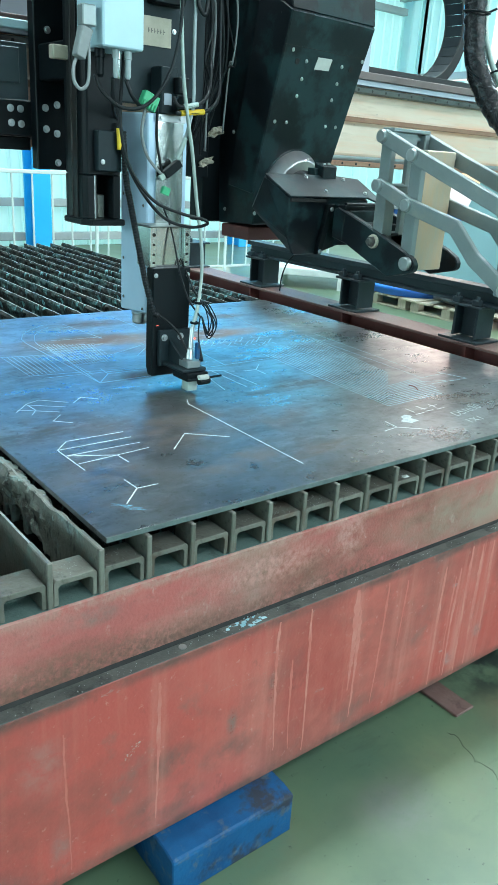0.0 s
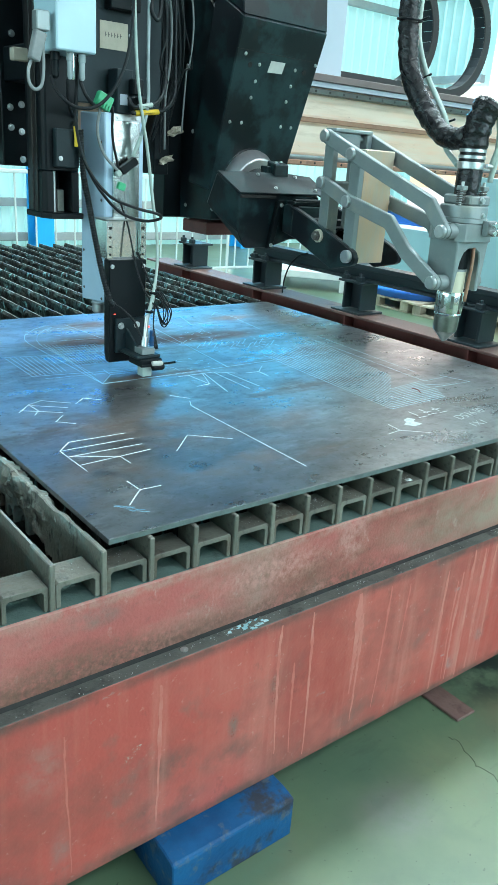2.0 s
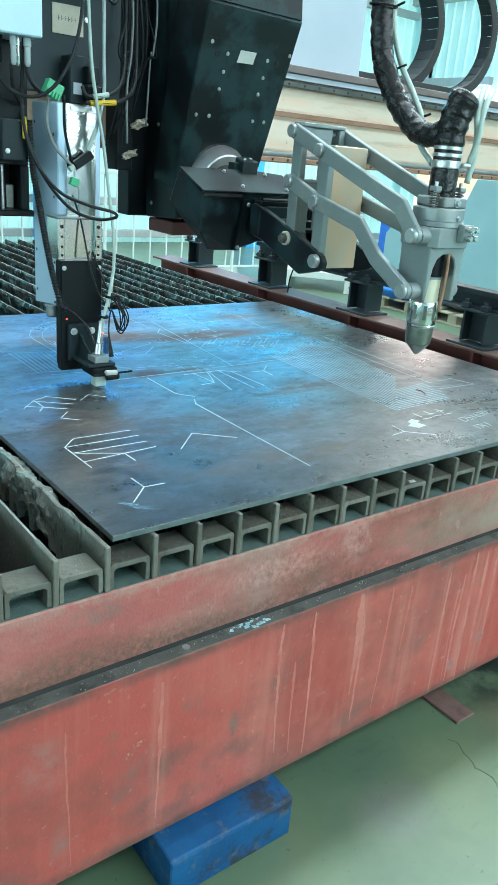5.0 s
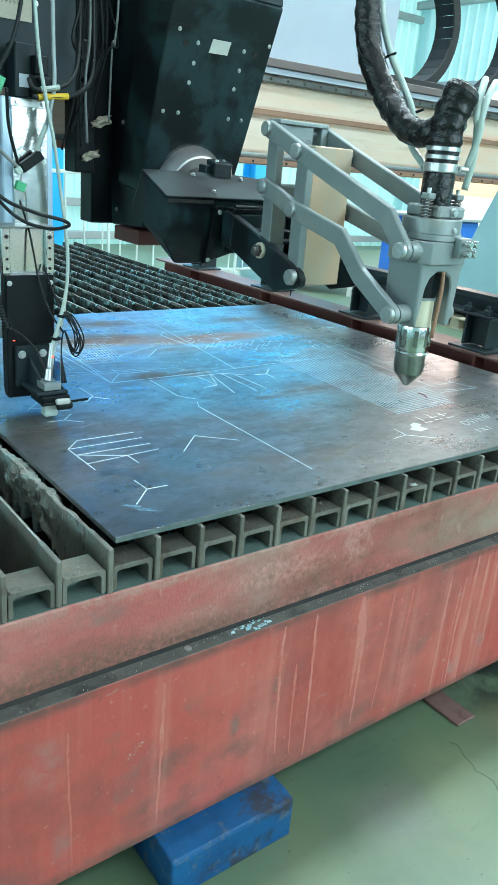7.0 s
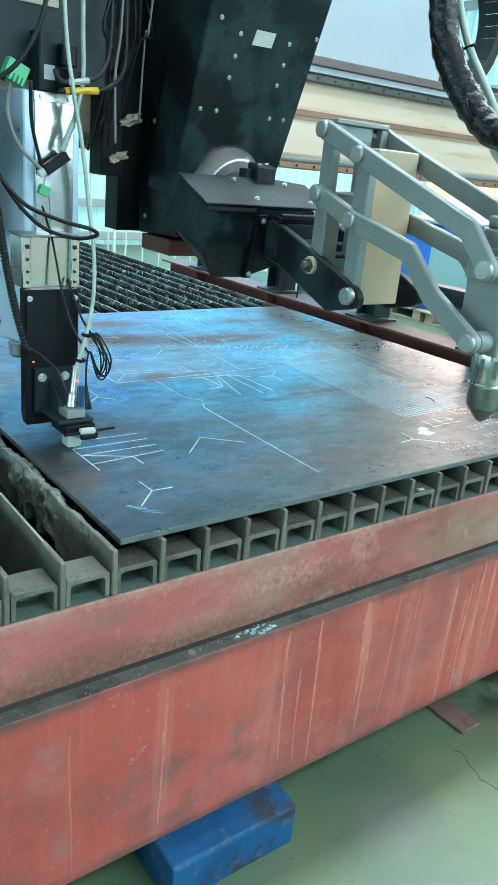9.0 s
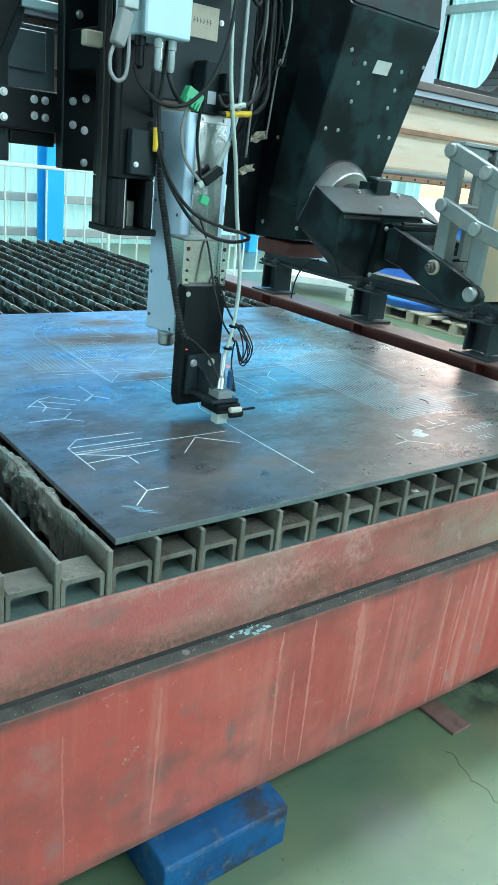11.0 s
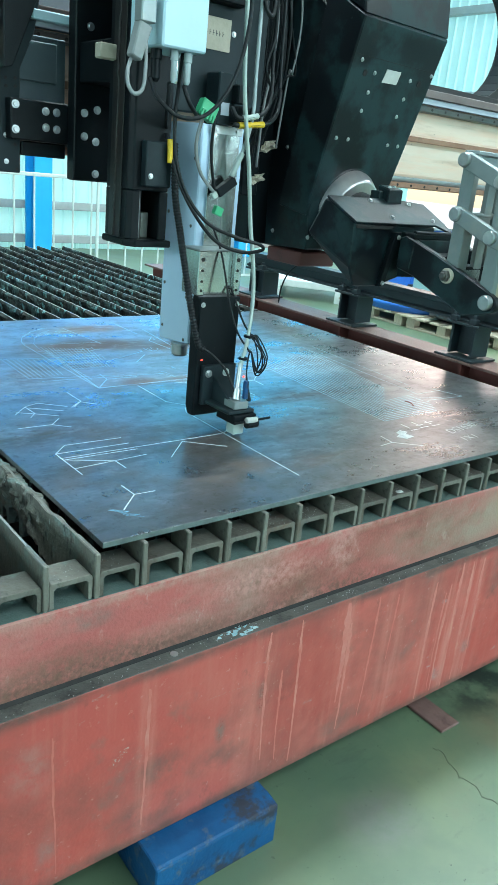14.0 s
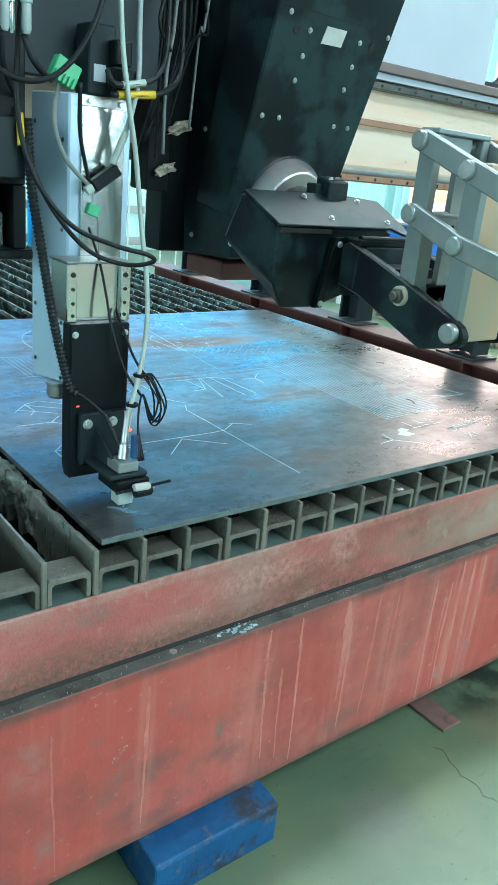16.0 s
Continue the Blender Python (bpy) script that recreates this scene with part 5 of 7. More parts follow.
def gantry_leg():
    lg = thing("gantry_leg", (4.45, 1.9, FL), "pale blue painted steel gantry leg with sloping edges", "gantry leg")
    bm = bmesh.new()
    prism(bm, [(2.70, 0.655), (2.88, 0.23), (3.48, 0.23), (3.53, 0.17), (3.53, -0.12), (0.30, -0.12), (0.30, 0.17), (0.36, 0.23), (0.95, 0.23), (1.12, 0.655)], "x", 4.30, 4.60, 0.004)
    part("leg_box", bm, LEG_PAINT, lg)
    bm = bmesh.new()
    box(bm, 4.28, 4.62, 0.4, 3.40, -0.24, -0.1205, 0.006)
    part("end_truck", bm, RAIL_PAINT, lg, "black end truck under the leg")
    bm = bmesh.new()
    box(bm, 4.3, 4.6, 0.45, 0.85, FL, -0.2405, 0.006)
    part("pedestal", bm, RAIL_PAINT, lg)
    return lg


def cable_chain(x, y, z, radius, wide, label):
    """A plastic cable chain that lies on the tray, turns over and runs back above it."""
    ch = thing("cable_chain", (x, y, z), label, "cable chain", "cable chains on the gantry")
    pitch, t = 0.052, 0.045
    rad = radius - t / 2
    bm = bmesh.new()
    box(bm, -pitch * 0.47, pitch * 0.47, 0.008, wide - 0.008, t / 2 - 0.006, t / 2, 0.001)
    inner = finish("crossbar", bm, CHAIN, (0, 0, 0))
    bm = bmesh.new()
    box(bm, -pitch * 0.56, pitch * 0.56, 0.0, 0.008, -t / 2 - 0.002, t / 2 + 0.002, 0.002)
    side = finish("side_link", bm, CHAIN_SIDE, (0, 0, 0))
    n_arc = int(math.pi * rad / pitch)
    steps = [((x - k * pitch, z + t / 2), 0.0) for k in range(34, 0, -1)]
    for k in range(n_arc + 1):
        a = -math.pi / 2 + math.pi * k / n_arc
        steps.append(((x + rad * math.cos(a), z + radius + rad * math.sin(a)), a + math.pi / 2))
    steps += [((x - k * pitch, z + 2 * radius - t / 2), math.pi) for k in range(1, 26)]
    for (px, pz), a in steps:
        turn = Matrix.Rotation(-a, 4, "Y")
        piece("crossbar", inner, (px, y, pz), ch, turn)
        piece("side_link", side, (px, y, pz), ch, turn)
        piece("side_link", side, (px, y + wide - 0.008, pz), ch, turn)
    return ch


GANTRY = [gantry_beam(), guard_panel(), gantry_leg()]
CHAINS = [cable_chain(2.86, 1.86, 1.047, 0.30, 0.075, "dark plastic cable chain with black side links"),
          cable_chain(2.56, 1.97, 1.047, 0.30, 0.12, "dark plastic cable chain beside the other one")]
RIDERS = []  # all that rides on the carriage


# ---- the carriage ----
def carriage():
    cr = thing("carriage", (0.1, 1.6, 0.60), "black bolted steel carriage plates on the gantry", "carriage")
    bm = bmesh.new()
    prism(bm, [(-0.62, 0.605), (0.06, 0.605), (0.06, 0.87), (0.10, 0.96), (0.16, 1.3), (-0.62, 1.3)], "y", 1.585, 1.61, 0.003)
    part("back_plate", bm, GREY_PLATE, cr, "dark grey bolted back plate")
    bm = bmesh.new()
    box(bm, -0.6, -0.016, 1.545, 1.5845, 0.855, 1.3, 0.004)
    part("cover_plate", bm, BLACK, cr)
    bm = bmesh.new()
    prism(bm, [(-0.015, 0.858), (0.008, 0.865), (0.082, 1.045), (0.150, 1.30), (-0.015, 1.30)], "y", 1.50, 1.545, 0.003)
    part("gusset", bm, BLACK, cr)
    bm = bmesh.new()
    box(bm, 0.018, 0.34, 1.545, 1.5845, 0.692, 0.795, 0.003)
    part("cross_bar", bm, BLACK, cr)
    bm = bmesh.new()
    box(bm, 0.178, 0.30, 1.50, 1.5445, 0.600, 1.35, 0.003)
    part("upright_plate", bm, BLACK, cr)
    bm = bmesh.new()
    box(bm, 0.062, 0.19, 1.58, 1.60, 0.652, 0.690, 0.003)
    part("lower_bar", bm, BLACK, cr)
    bm = bmesh.new()
    box(bm, 0.085, 0.20, 1.56, 1.585, 0.990, 1.015, 0.003)
    part("upper_strip", bm, PALE_BOX, cr, "pale strip")
    # added dark sheets stand for the shade on the beam front behind
    bm = bmesh.new()
    box(bm, -0.25, 0.175, 1.612, 1.62, 0.845, 0.945, 0.002)
    box(bm, -0.25, 0.205, 1.622, 1.63, 0.795, 0.96, 0.002)
    part("shade_sheet", bm, SHADE_SHEET, cr, "blue-grey sheet added for the shaded beam front")
    for x, z in ((0.031, 0.779), (0.031, 0.717), (0.115, 0.770), (0.146, 0.770), (0.116, 0.729), (0.147, 0.727)):
        piece("bolt", BOLT, (x, 1.5445, z), cr, TO_FRONT)
    for x, z in ((0.207, 0.777), (0.245, 0.788), (0.208, 0.717), (0.243, 0.706), (0.244, 0.621), (0.22, 0.99), (0.22, 0.90), (0.22, 0.94)):
        piece("bolt", BOLT, (x, 1.4995, z), cr, TO_FRONT)
    for x, z in ((-0.02, 0.875), (-0.15, 0.875), (-0.02, 0.99), (-0.15, 0.99), (-0.3, 0.875)):
        piece("bolt", BOLT, (x, 1.5445, z), cr, TO_FRONT)
    for x, z in ((-0.028, 0.700), (0.019, 0.700), (-0.028, 0.634), (0.020, 0.633), (-0.026, 0.611), (-0.2, 0.64)):
        piece("bolt", BOLT_SMALL, (x, 1.5845, z), cr, TO_FRONT)
    bm = bmesh.new()
    cyl(bm, (0, 0, 0), (0, 0.0015, 0), 0.0046, 12)
    hole = finish("threaded_hole", bm, PIT, (0, 0, 0))
    for x, z in ((-0.033, 0.792), (-0.051, 0.793), (0.020, 0.842), (0.046, 0.844), (0.021, 0.822), (0.046, 0.824), (-0.097, 0.698), (0.045, 0.678), (0.050, 0.615), (-0.028, 0.668), (-0.047, 0.668), (-0.10, 0.62), (-0.12, 0.84)):
        piece("threaded_hole", hole, (x, 1.5842, z), cr)
    bm = bmesh.new()
    box(bm, -0.20, -0.018, 1.542, 1.5445, 0.895, 0.955)
    tag = part("paper_tag", bm, TAPE, cr, "beige paper tag with faded handwriting")
    bm = bmesh.new()
    for k in range(6):
        box(bm, -0.15 + 0.019 * k, -0.147 + 0.019 * k, 1.5412, 1.542, 0.922, 0.940)
        box(bm, -0.15 + 0.019 * k, -0.140 + 0.019 * k, 1.5412, 1.542, 0.930, 0.933)
    part("tag_writing", bm, INK, tag)
    return cr


def z_column():
    zc = thing("slide_column", (0.26, 1.35, 0.47), "black welded steel column with an open slide", "column")
    bm = bmesh.new()
    prism(bm, [(0.182, 1.20), (0.192, 1.187), (0.296, 1.187), (0.296, 1.31), (0.182, 1.31)], "z", 0.60, 1.35, 0.003)
    part("housing", bm, BLACK, zc)
    bm = bmesh.new()
    prism(bm, [(0.182, 1.20), (0.192, 1.187), (0.214, 1.187), (0.214, 1.31), (0.182, 1.31)], "z", 0.48, 0.5995, 0.002)
    box(bm, 0.212, 0.296, 1.28, 1.31, 0.48, 0.5995, 0.002)
    box(bm, 0.272, 0.296, 1.187, 1.2795, 0.48, 0.5995, 0.002)
    part("slide_side", bm, BLACK, zc)
    bm = bmesh.new()
    prism(bm, [(0.178, 1.20), (0.198, 1.175), (0.306, 1.175), (0.306, 1.32), (0.178, 1.32)], "z", 0.462, 0.4795, 0.003)
    part("end_plate", bm, BLACK, zc)
    bm = bmesh.new()
    box(bm, 0.1785, 0.1815, 1.225, 1.285, 0.4805, 1.35, 0.001)
    part("side_face", bm, BARE_SIDE, zc, "bare dark steel side of the column")
    bm, rng = bmesh.new(), random.Random(2)
    tube(bm, [(0.1785, 1.255 + rng.uniform(-0.002, 0.002), 0.482 + 0.017 * k) for k in range(52)], 0.0035, 8, 3, lumps=0.003)
    part("weld_bead", bm, BARE_SIDE, zc)
    bm = bmesh.new()
    cyl(bm, (0.228, 1.22, 0.4797), (0.228, 1.22, 0.5993), 0.007, 10)
    part("slide_rod", bm, STEEL, zc)
    bm = bmesh.new()
    box(bm, 0.242, 0.266, 1.23, 1.265, 0.4797, 0.545, 0.002)
    part("stop_block", bm, BRASS, zc, "dull brass stop block")
    bm = bmesh.new()
    box(bm, 0.212, 0.286, 1.160, 1.1865, 0.612, 0.72, 0.003)
    part("bracket", bm, GREY_PLATE, zc)
    piece("bolt", BOLT_SMALL, (0.226, 1.1595, 0.637), zc, TO_FRONT)
    bm = bmesh.new()
    box(bm, 0.2965, 0.60, 1.225, 1.255, 0.80, 1.35, 0.003)
    part("back_panel", bm, GREY_PLATE, zc, "dark grey panel behind the cables")
    bm = bmesh.new()
    box(bm, 0.385, 0.478, 1.221, 1.2245, 0.955, 1.03)
    tag = part("paper_tag", bm, TAPE, zc, "beige paper tag with faded handwriting")
    bm = bmesh.new()
    for k in range(6):
        box(bm, 0.402 + 0.010 * k, 0.4035 + 0.010 * k, 1.2204, 1.221, 0.988, 1.000)
        box(bm, 0.402 + 0.010 * k, 0.407 + 0.010 * k, 1.2204, 1.221, 0.9930, 0.9945)
    part("tag_writing", bm, INK, tag)
    for x, z in ((0.43, 1.07), (0.49, 1.0), (0.47, 0.86)):
        piece("bolt", BOLT_SMALL, (x, 1.2245, z), zc, TO_FRONT)
    bm = bmesh.new()
    box(bm, 0.40, 0.50, 1.18, 1.2245, 1.06, 1.14, 0.003)
    part("terminal_block", bm, BLACK, zc)
    bm = bmesh.new()
    box(bm, 0.66, 0.72, 1.36, 1.44, 0.60, 1.35, 0.003)
    part("side_frame", bm, BLACK, zc)
    bm = bmesh.new()
    box(bm, 0.735, 0.83, 1.41, 1.49, 0.452, 1.35, 0.003)
    part("rear_frame", bm, BLACK, zc)
    bm = bmesh.new()
    box(bm, 0.19, 0.70, 1.3105, 1.50, 0.85, 0.95, 0.004)
    part("mount", bm, BLACK, zc)
    return zc


def control_box():
    cb = thing("control_box", (0.2, 1.1, 0.912), "pale blue steel control box with round plugs below", "control box")
    bm = bmesh.new()
    box(bm, 0.158, 0.274, 1.02, 1.17, 0.912, 1.32, 0.004)
    part("body", bm, PALE_BOX, cb)
    for x, y, r, m in ((0.178, 1.08, 0.013, BLACK), (0.208, 1.05, 0.009, CABLE_PALE), (0.227, 1.07, 0.006, CHROME), (0.244, 1.05, 0.010, CABLE_PALE)):
        bm = bmesh.new()
        lathe(bm, (x, y, 0.9115), (x, y, 0.845), [(0, r), (0.3, r), (0.32, r * 0.8), (0.9, r * 0.8), (1, r * 0.5)], 14)
        part("plug", bm, m, cb, "black socket" if m == BLACK else "metal round plug" if m == CHROME else "translucent white plug")
    return cb


def data_plug():
    dp = thing("data_plug", (0.115, 1.045, 0.94), "clear and grey data plug hanging by the box", "plug")
    bm = bmesh.new()
    hull(bm, [(0.09, 1.03, 0.885), (0.115, 1.03, 0.875), (0.09, 1.06, 0.885), (0.115, 1.06, 0.875), (0.108, 1.03, 0.955), (0.138, 1.03, 0.945), (0.108, 1.06, 0.955), (0.138, 1.06, 0.945)], 0.003)
    part("hood", bm, CABLE_GREY, dp)
    bm = bmesh.new()
    box(bm, 0.108, 0.145, 1.028, 1.062, 0.952, 1.0, 0.003)
    part("shell", bm, ALU, dp)
    return dp


def marking_head():
    mh = thing("marking_head", (0.36, 1.08, 0.02), "pale blue marking head with black nozzle block", "marking head")
    # pale blue slide housing
    bm = bmesh.new()
    prism(bm, [(0.337, 1.262), (0.374, 1.166), (0.508, 1.166), (0.508, 1.262)], "z", 0.200, 0.776, 0.003)
    part("slide_housing", bm, PALE_BLUE, mh, "pale blue anodised slide housing")
    bm = bmesh.new()
    box(bm, 0.398, 0.490, 1.158, 1.1655, 0.46, 0.774, 0.001)
    part("steel_cover", bm, POLISHED, mh, "shiny stainless cover strip")
    bm = bmesh.new()
    box(bm, 0.394, 0.494, 1.154, 1.1575, 0.755, 0.775, 0.001)
    part("cover_clip", bm, STEEL, mh)
    for x in (0.41, 0.475):
        piece("bolt", BOLT_SMALL, (x, 1.1535, 0.765), mh, TO_FRONT)
    for z in (0.72, 0.55, 0.36, 0.24):
        piece("bolt", BOLT_DARK, (0.3405, 1.25, z), mh, TO_LEFT)
        piece("bolt", BOLT_DARK, (0.368, 1.18, z - 0.03), mh, TO_LEFT)
    bm = bmesh.new()
    lathe(bm, (0.368, 1.195, 0.1995), (0.368, 1.195, 0.163), [(0, 0.026), (0.15, 0.026), (0.2, 0.023), (0.85, 0.023), (1, 0.019)], 22)
    part("end_cap", bm, STEEL, mh, "round metal cap under the housing")
    # servo motor
    bm = bmesh.new()
    box(bm, 0.405, 0.46, 1.15, 1.21, 0.7765, 0.90, 0.003)
    motor = part("motor", bm, GREY_PLATE, mh)
    bm = bmesh.new()
    box(bm, 0.445, 0.48, 1.12, 1.15, 0.83, 0.875, 0.003)
    box(bm, 0.44, 0.49, 1.115, 1.148, 0.785, 0.825, 0.003)
    part("motor_plug", bm, BLACK, motor)
    bm = bmesh.new()
    box(bm, 0.415, 0.44, 1.1485, 1.1495, 0.80, 0.83)
    part("motor_label", bm, WHITE_PANEL, motor)
    # slotted steel plate and black block
    bm = bmesh.new()
    box(bm, 0.3565, 0.4515, 1.094, 1.1535, 0.352, 0.466, 0.001)
    part("mirror_plate", bm, CHROME, mh, "mirror-bright steel plate")
    for x0, x1 in ((0.334, 0.356), (0.452, 0.474)):
        bm = bmesh.new()
        box(bm, x0, x1, 1.078, 1.1535, 0.352, 0.468, 0.002)
        part("slotted_strip", bm, CHROME, mh, "polished slotted metal strip")
    bm = bmesh.new()
    box(bm, 0.330, 0.478, 1.0725, 1.155, 0.4685, 0.4725, 0.001)
    part("top_flange", bm, ALU, mh)
    for x in (0.347, 0.461):
        for z in (0.366, 0.390, 0.418, 0.446):
            bm = bmesh.new()
            cyl(bm, (x, 1.0765, z), (x, 1.0785, z), 0.0036 if z < 0.44 else 0.0052, 10)
            part("hole", bm, PIT, mh)
    bm = bmesh.new()
    prism(bm, [(1.06, 0.352), (1.06, 0.026), (1.085, 0.026), (1.098, 0.05), (1.098, 0.352)], "x", 0.335, 0.466, 0.003)
    part("nozzle_block", bm, BLACK, mh, "matt black nozzle block")
    for x in (0.345, 0.455):
        piece("bolt", BOLT_SMALL, (x, 1.0595, 0.332), mh, TO_FRONT)
    # bracket that holds the nozzle
    bm = bmesh.new()
    box(bm, 0.352, 0.46, 1.044, 1.0595, 0.060, 0.170, 0.002)
    prism(bm, [(1.044, 0.14), (1.044, 0.075), (0.95, 0.075), (0.95, 0.085)], "x", 0.385, 0.392)
    box(bm, 0.362, 0.448, 0.930, 1.044, 0.065, 0.0745, 0.002)
    part("bracket", bm, GREY_PLATE, mh, "black angle bracket")
    for x in (0.368, 0.425):
        piece("bolt", BOLT, (x, 1.0435, 0.148), mh, TO_FRONT)
    bm = bmesh.new()
    box(bm, 0.384, 0.430, 0.935, 0.985, 0.0755, 0.096, 0.002)
    part("clamp", bm, ALU, mh, "bright clamp block")
    bm = bmesh.new()
    box(bm, 0.372, 0.448, 0.918, 1.0, 0.040, 0.0645, 0.003)
    lathe(bm, (0.41, 0.912, 0.040), (0.448, 0.912, 0.040), [(0, 0.011), (0.9, 0.011), (1, 0.009)], 16)
    part("holder", bm, BLACK, mh)
    bm = bmesh.new()
    cyl(bm, (0.365, 0.905, 0.05), (0.50, 0.925, 0.045), 0.0035, 8)
    part("rod", bm, BLACK, mh)
    bm = bmesh.new()
    box(bm, 0.386, 0.420, 0.934, 0.968, 0.006, 0.0395, 0.002)
    lathe(bm, (0.403, 0.951, 0.0065), (0.403, 0.951, 0.0005), [(0, 0.005), (1, 0.002)], 10)
    part("nozzle", bm, HOSE_WHITE, mh, "pale translucent marking nozzle")
    bm = bmesh.new()
    lathe(bm, (0.404, 0.906, 0.054), (0.440, 0.908, 0.052), [(0, 0.007), (0.1, 0.008), (0.9, 0.008), (1, 0.007)], 16)
    part("roller", bm, PAPER, mh, "white plastic roller")
    bm = bmesh.new()
    lathe(bm, (0.405, 0.96, 0.0965), (0.424, 0.98, 0.19), [(0, 0.010), (0.3, 0.010), (0.35, 0.007), (0.9, 0.006), (1, 0.008)], 14)
    part("spindle", bm, STEEL, mh)
    bm = bmesh.new()
    box(bm, 0.418, 0.430, 0.940, 0.953, 0.1, 0.15, 0.002)
    part("sensor", bm, BLUE_BLOCK, mh, "small blue and black sensor")
    bm = bmesh.new()
    bmesh.ops.create_icosphere(bm, subdivisions=2, radius=0.0032, matrix=Matrix.Translation((0.412, 0.945, 0.163)))
    part("lamp", bm, RED_LED, mh, "small red indicator lamp")
    bm = bmesh.new()
    box(bm, 0.350, 0.356, 1.0588, 1.06, 0.182, 0.1845)
    part("indicator", bm, RED_LED, mh)
    return mh


def cable(name, pts, r, material, label, ridge=None, amp=0.0, seg=8):
    bm = bmesh.new()
    tube(bm, pts, r, seg, 8, ridge, amp)
    ob = single(name, bm, material, pts[0], label, "cable", "cables on the marking head")
    RIDERS.append(ob)
    return ob


def cables():
    cable("corrugated_conduit", [(0.284, 1.15, 0.720), (0.288, 1.14, 0.60), (0.294, 1.12, 0.522), (0.300, 1.08, 0.40), (0.311, 1.06, 0.311), (0.328, 1.042, 0.230), (0.340, 1.032, 0.220)], 0.0088, CABLE, "black corrugated conduit down the marking head", 0.0080, 0.0016, 12)
    cable("conduit_sleeve", [(0.268, 1.146, 0.728), (0.270, 1.146, 0.700), (0.271, 1.146, 0.672)], 0.0070, YELLOW, "yellow sleeve at the conduit's end")
    cable("cable", [(0.338, 1.032, 0.221), (0.358, 1.022, 0.207), (0.387, 1.0, 0.174), (0.395, 0.975, 0.139), (0.408, 0.96, 0.10)], 0.0035, CABLE, "thin black cable from the conduit to the nozzle")
    # large loop in front of the housing
    cable("cable", [(0.252, 1.06, 1.30), (0.245, 1.07, 0.95), (0.238, 1.08, 0.75), (0.262, 1.07, 0.63), (0.325, 1.05, 0.545), (0.40, 1.02, 0.512), (0.465, 1.0, 0.497), (0.482, 1.01, 0.482), (0.44, 1.04, 0.472), (0.37, 1.06, 0.495), (0.31, 1.08, 0.56), (0.28, 1.12, 0.64), (0.275, 1.18, 0.74)], 0.0046, CABLE, "black cable in a wide loop before the housing")
    cable("cable", [(0.405, 1.135, 0.53), (0.408, 1.09, 0.47), (0.412, 1.066, 0.41), (0.418, 1.045, 0.34), (0.435, 1.02, 0.265), (0.46, 0.99, 0.215)], 0.0028, CABLE, "thin black cable over the nozzle block")
    cable("cable", [(0.446, 1.082, 0.372), (0.450, 1.056, 0.335), (0.462, 1.03, 0.285), (0.478, 1.005, 0.25)], 0.0028, CABLE, "thin black cable over the nozzle block")
    # pale hoses from above to the nozzle
    hose = [(0.419, 1.095, 1.35), (0.439, 1.095, 0.937), (0.461, 1.095, 0.779), (0.482, 1.095, 0.679), (0.500, 1.09, 0.54), (0.504, 1.07, 0.452), (0.499, 1.05, 0.386), (0.486, 1.03, 0.32), (0.455, 1.0, 0.246), (0.425, 0.98, 0.182), (0.408, 0.965, 0.115)]
    cable("air_hose", hose, 0.0046, HOSE_WHITE, "pale translucent air hose to the nozzle")
    cable("air_hose", [(x + (0.004 if z > 0.3 else 0.010), y + 0.009, z - 0.004) for x, y, z in hose], 0.0042, HOSE_WHITE, "pale translucent air hose to the nozzle")
    cable("air_hose", [(0.487, 1.11, 1.35), (0.487, 1.11, 0.947), (0.490, 1.11, 0.823), (0.480, 1.11, 0.761), (0.466, 1.115, 0.708), (0.452, 1.12, 0.668)], 0.0052, CABLE_PALE, "pale grey hose to the cable plug")
    cable("hose_sleeve", [(0.468, 1.1125, 0.715), (0.455, 1.118, 0.680), (0.446, 1.122, 0.655)], 0.0072, HOSE_WHITE, "white sleeve at the hose's end")
    # the tangle beside the nozzle
    rng = random.Random(21)
    for k in range(6):
        dx, dz = rng.uniform(-0.012, 0.014), rng.uniform(-0.02, 0.015)
        cable("cable", [(0.462, 1.0, 0.250), (0.480 + dx, 1.0, 0.256 + dz * 0.3), (0.502 + dx, 1.0 - 0.008 * k, 0.205 + dz), (0.500 + dx, 0.99, 0.160 + dz), (0.482, 0.99, 0.170 + dz), (0.462, 0.99, 0.218), (0.452, 0.985, 0.16), (0.450 + 0.6 * dx, 0.96, 0.085)], 0.0019, CABLE, "thin black sensor wire in a tangled coil")
    for p, z in (((0.463, 1.006), 0.255), ((0.438, 0.988), 0.200)):
        bm = bmesh.new()
        tube(bm, [(p[0] + 0.010 * math.cos(radians(12 * k)), p[1] + 0.010 * math.sin(radians(12 * k)), z) for k in range(31)], 0.004, 6, 1, smooth=False)
        RIDERS.append(single("cable_tie", bm, BLACK, (p[0], p[1], z), "black tie round the air hoses", "cable tie", "ties on the air hoses"))
    # plugs and wires before the cover
    cable("wire", [(0.315, 1.08, 0.785), (0.315, 1.10, 0.72), (0.345, 1.12, 0.66), (0.39, 1.13, 0.62), (0.42, 1.135, 0.60)], 0.0045, CABLE_GREY, "grey wire to the plug")
    cable("wire", [(0.365, 1.10, 0.79), (0.375, 1.12, 0.71), (0.395, 1.13, 0.64), (0.41, 1.135, 0.60)], 0.0042, CABLE, "black wire to the plug")
    cable("wire", [(0.41, 1.13, 0.60), (0.40, 1.11, 0.578), (0.407, 1.10, 0.55), (0.41, 1.10, 0.50), (0.415, 1.10, 0.44)], 0.0018, CABLE_GREY, "thin wire from the small green terminal")
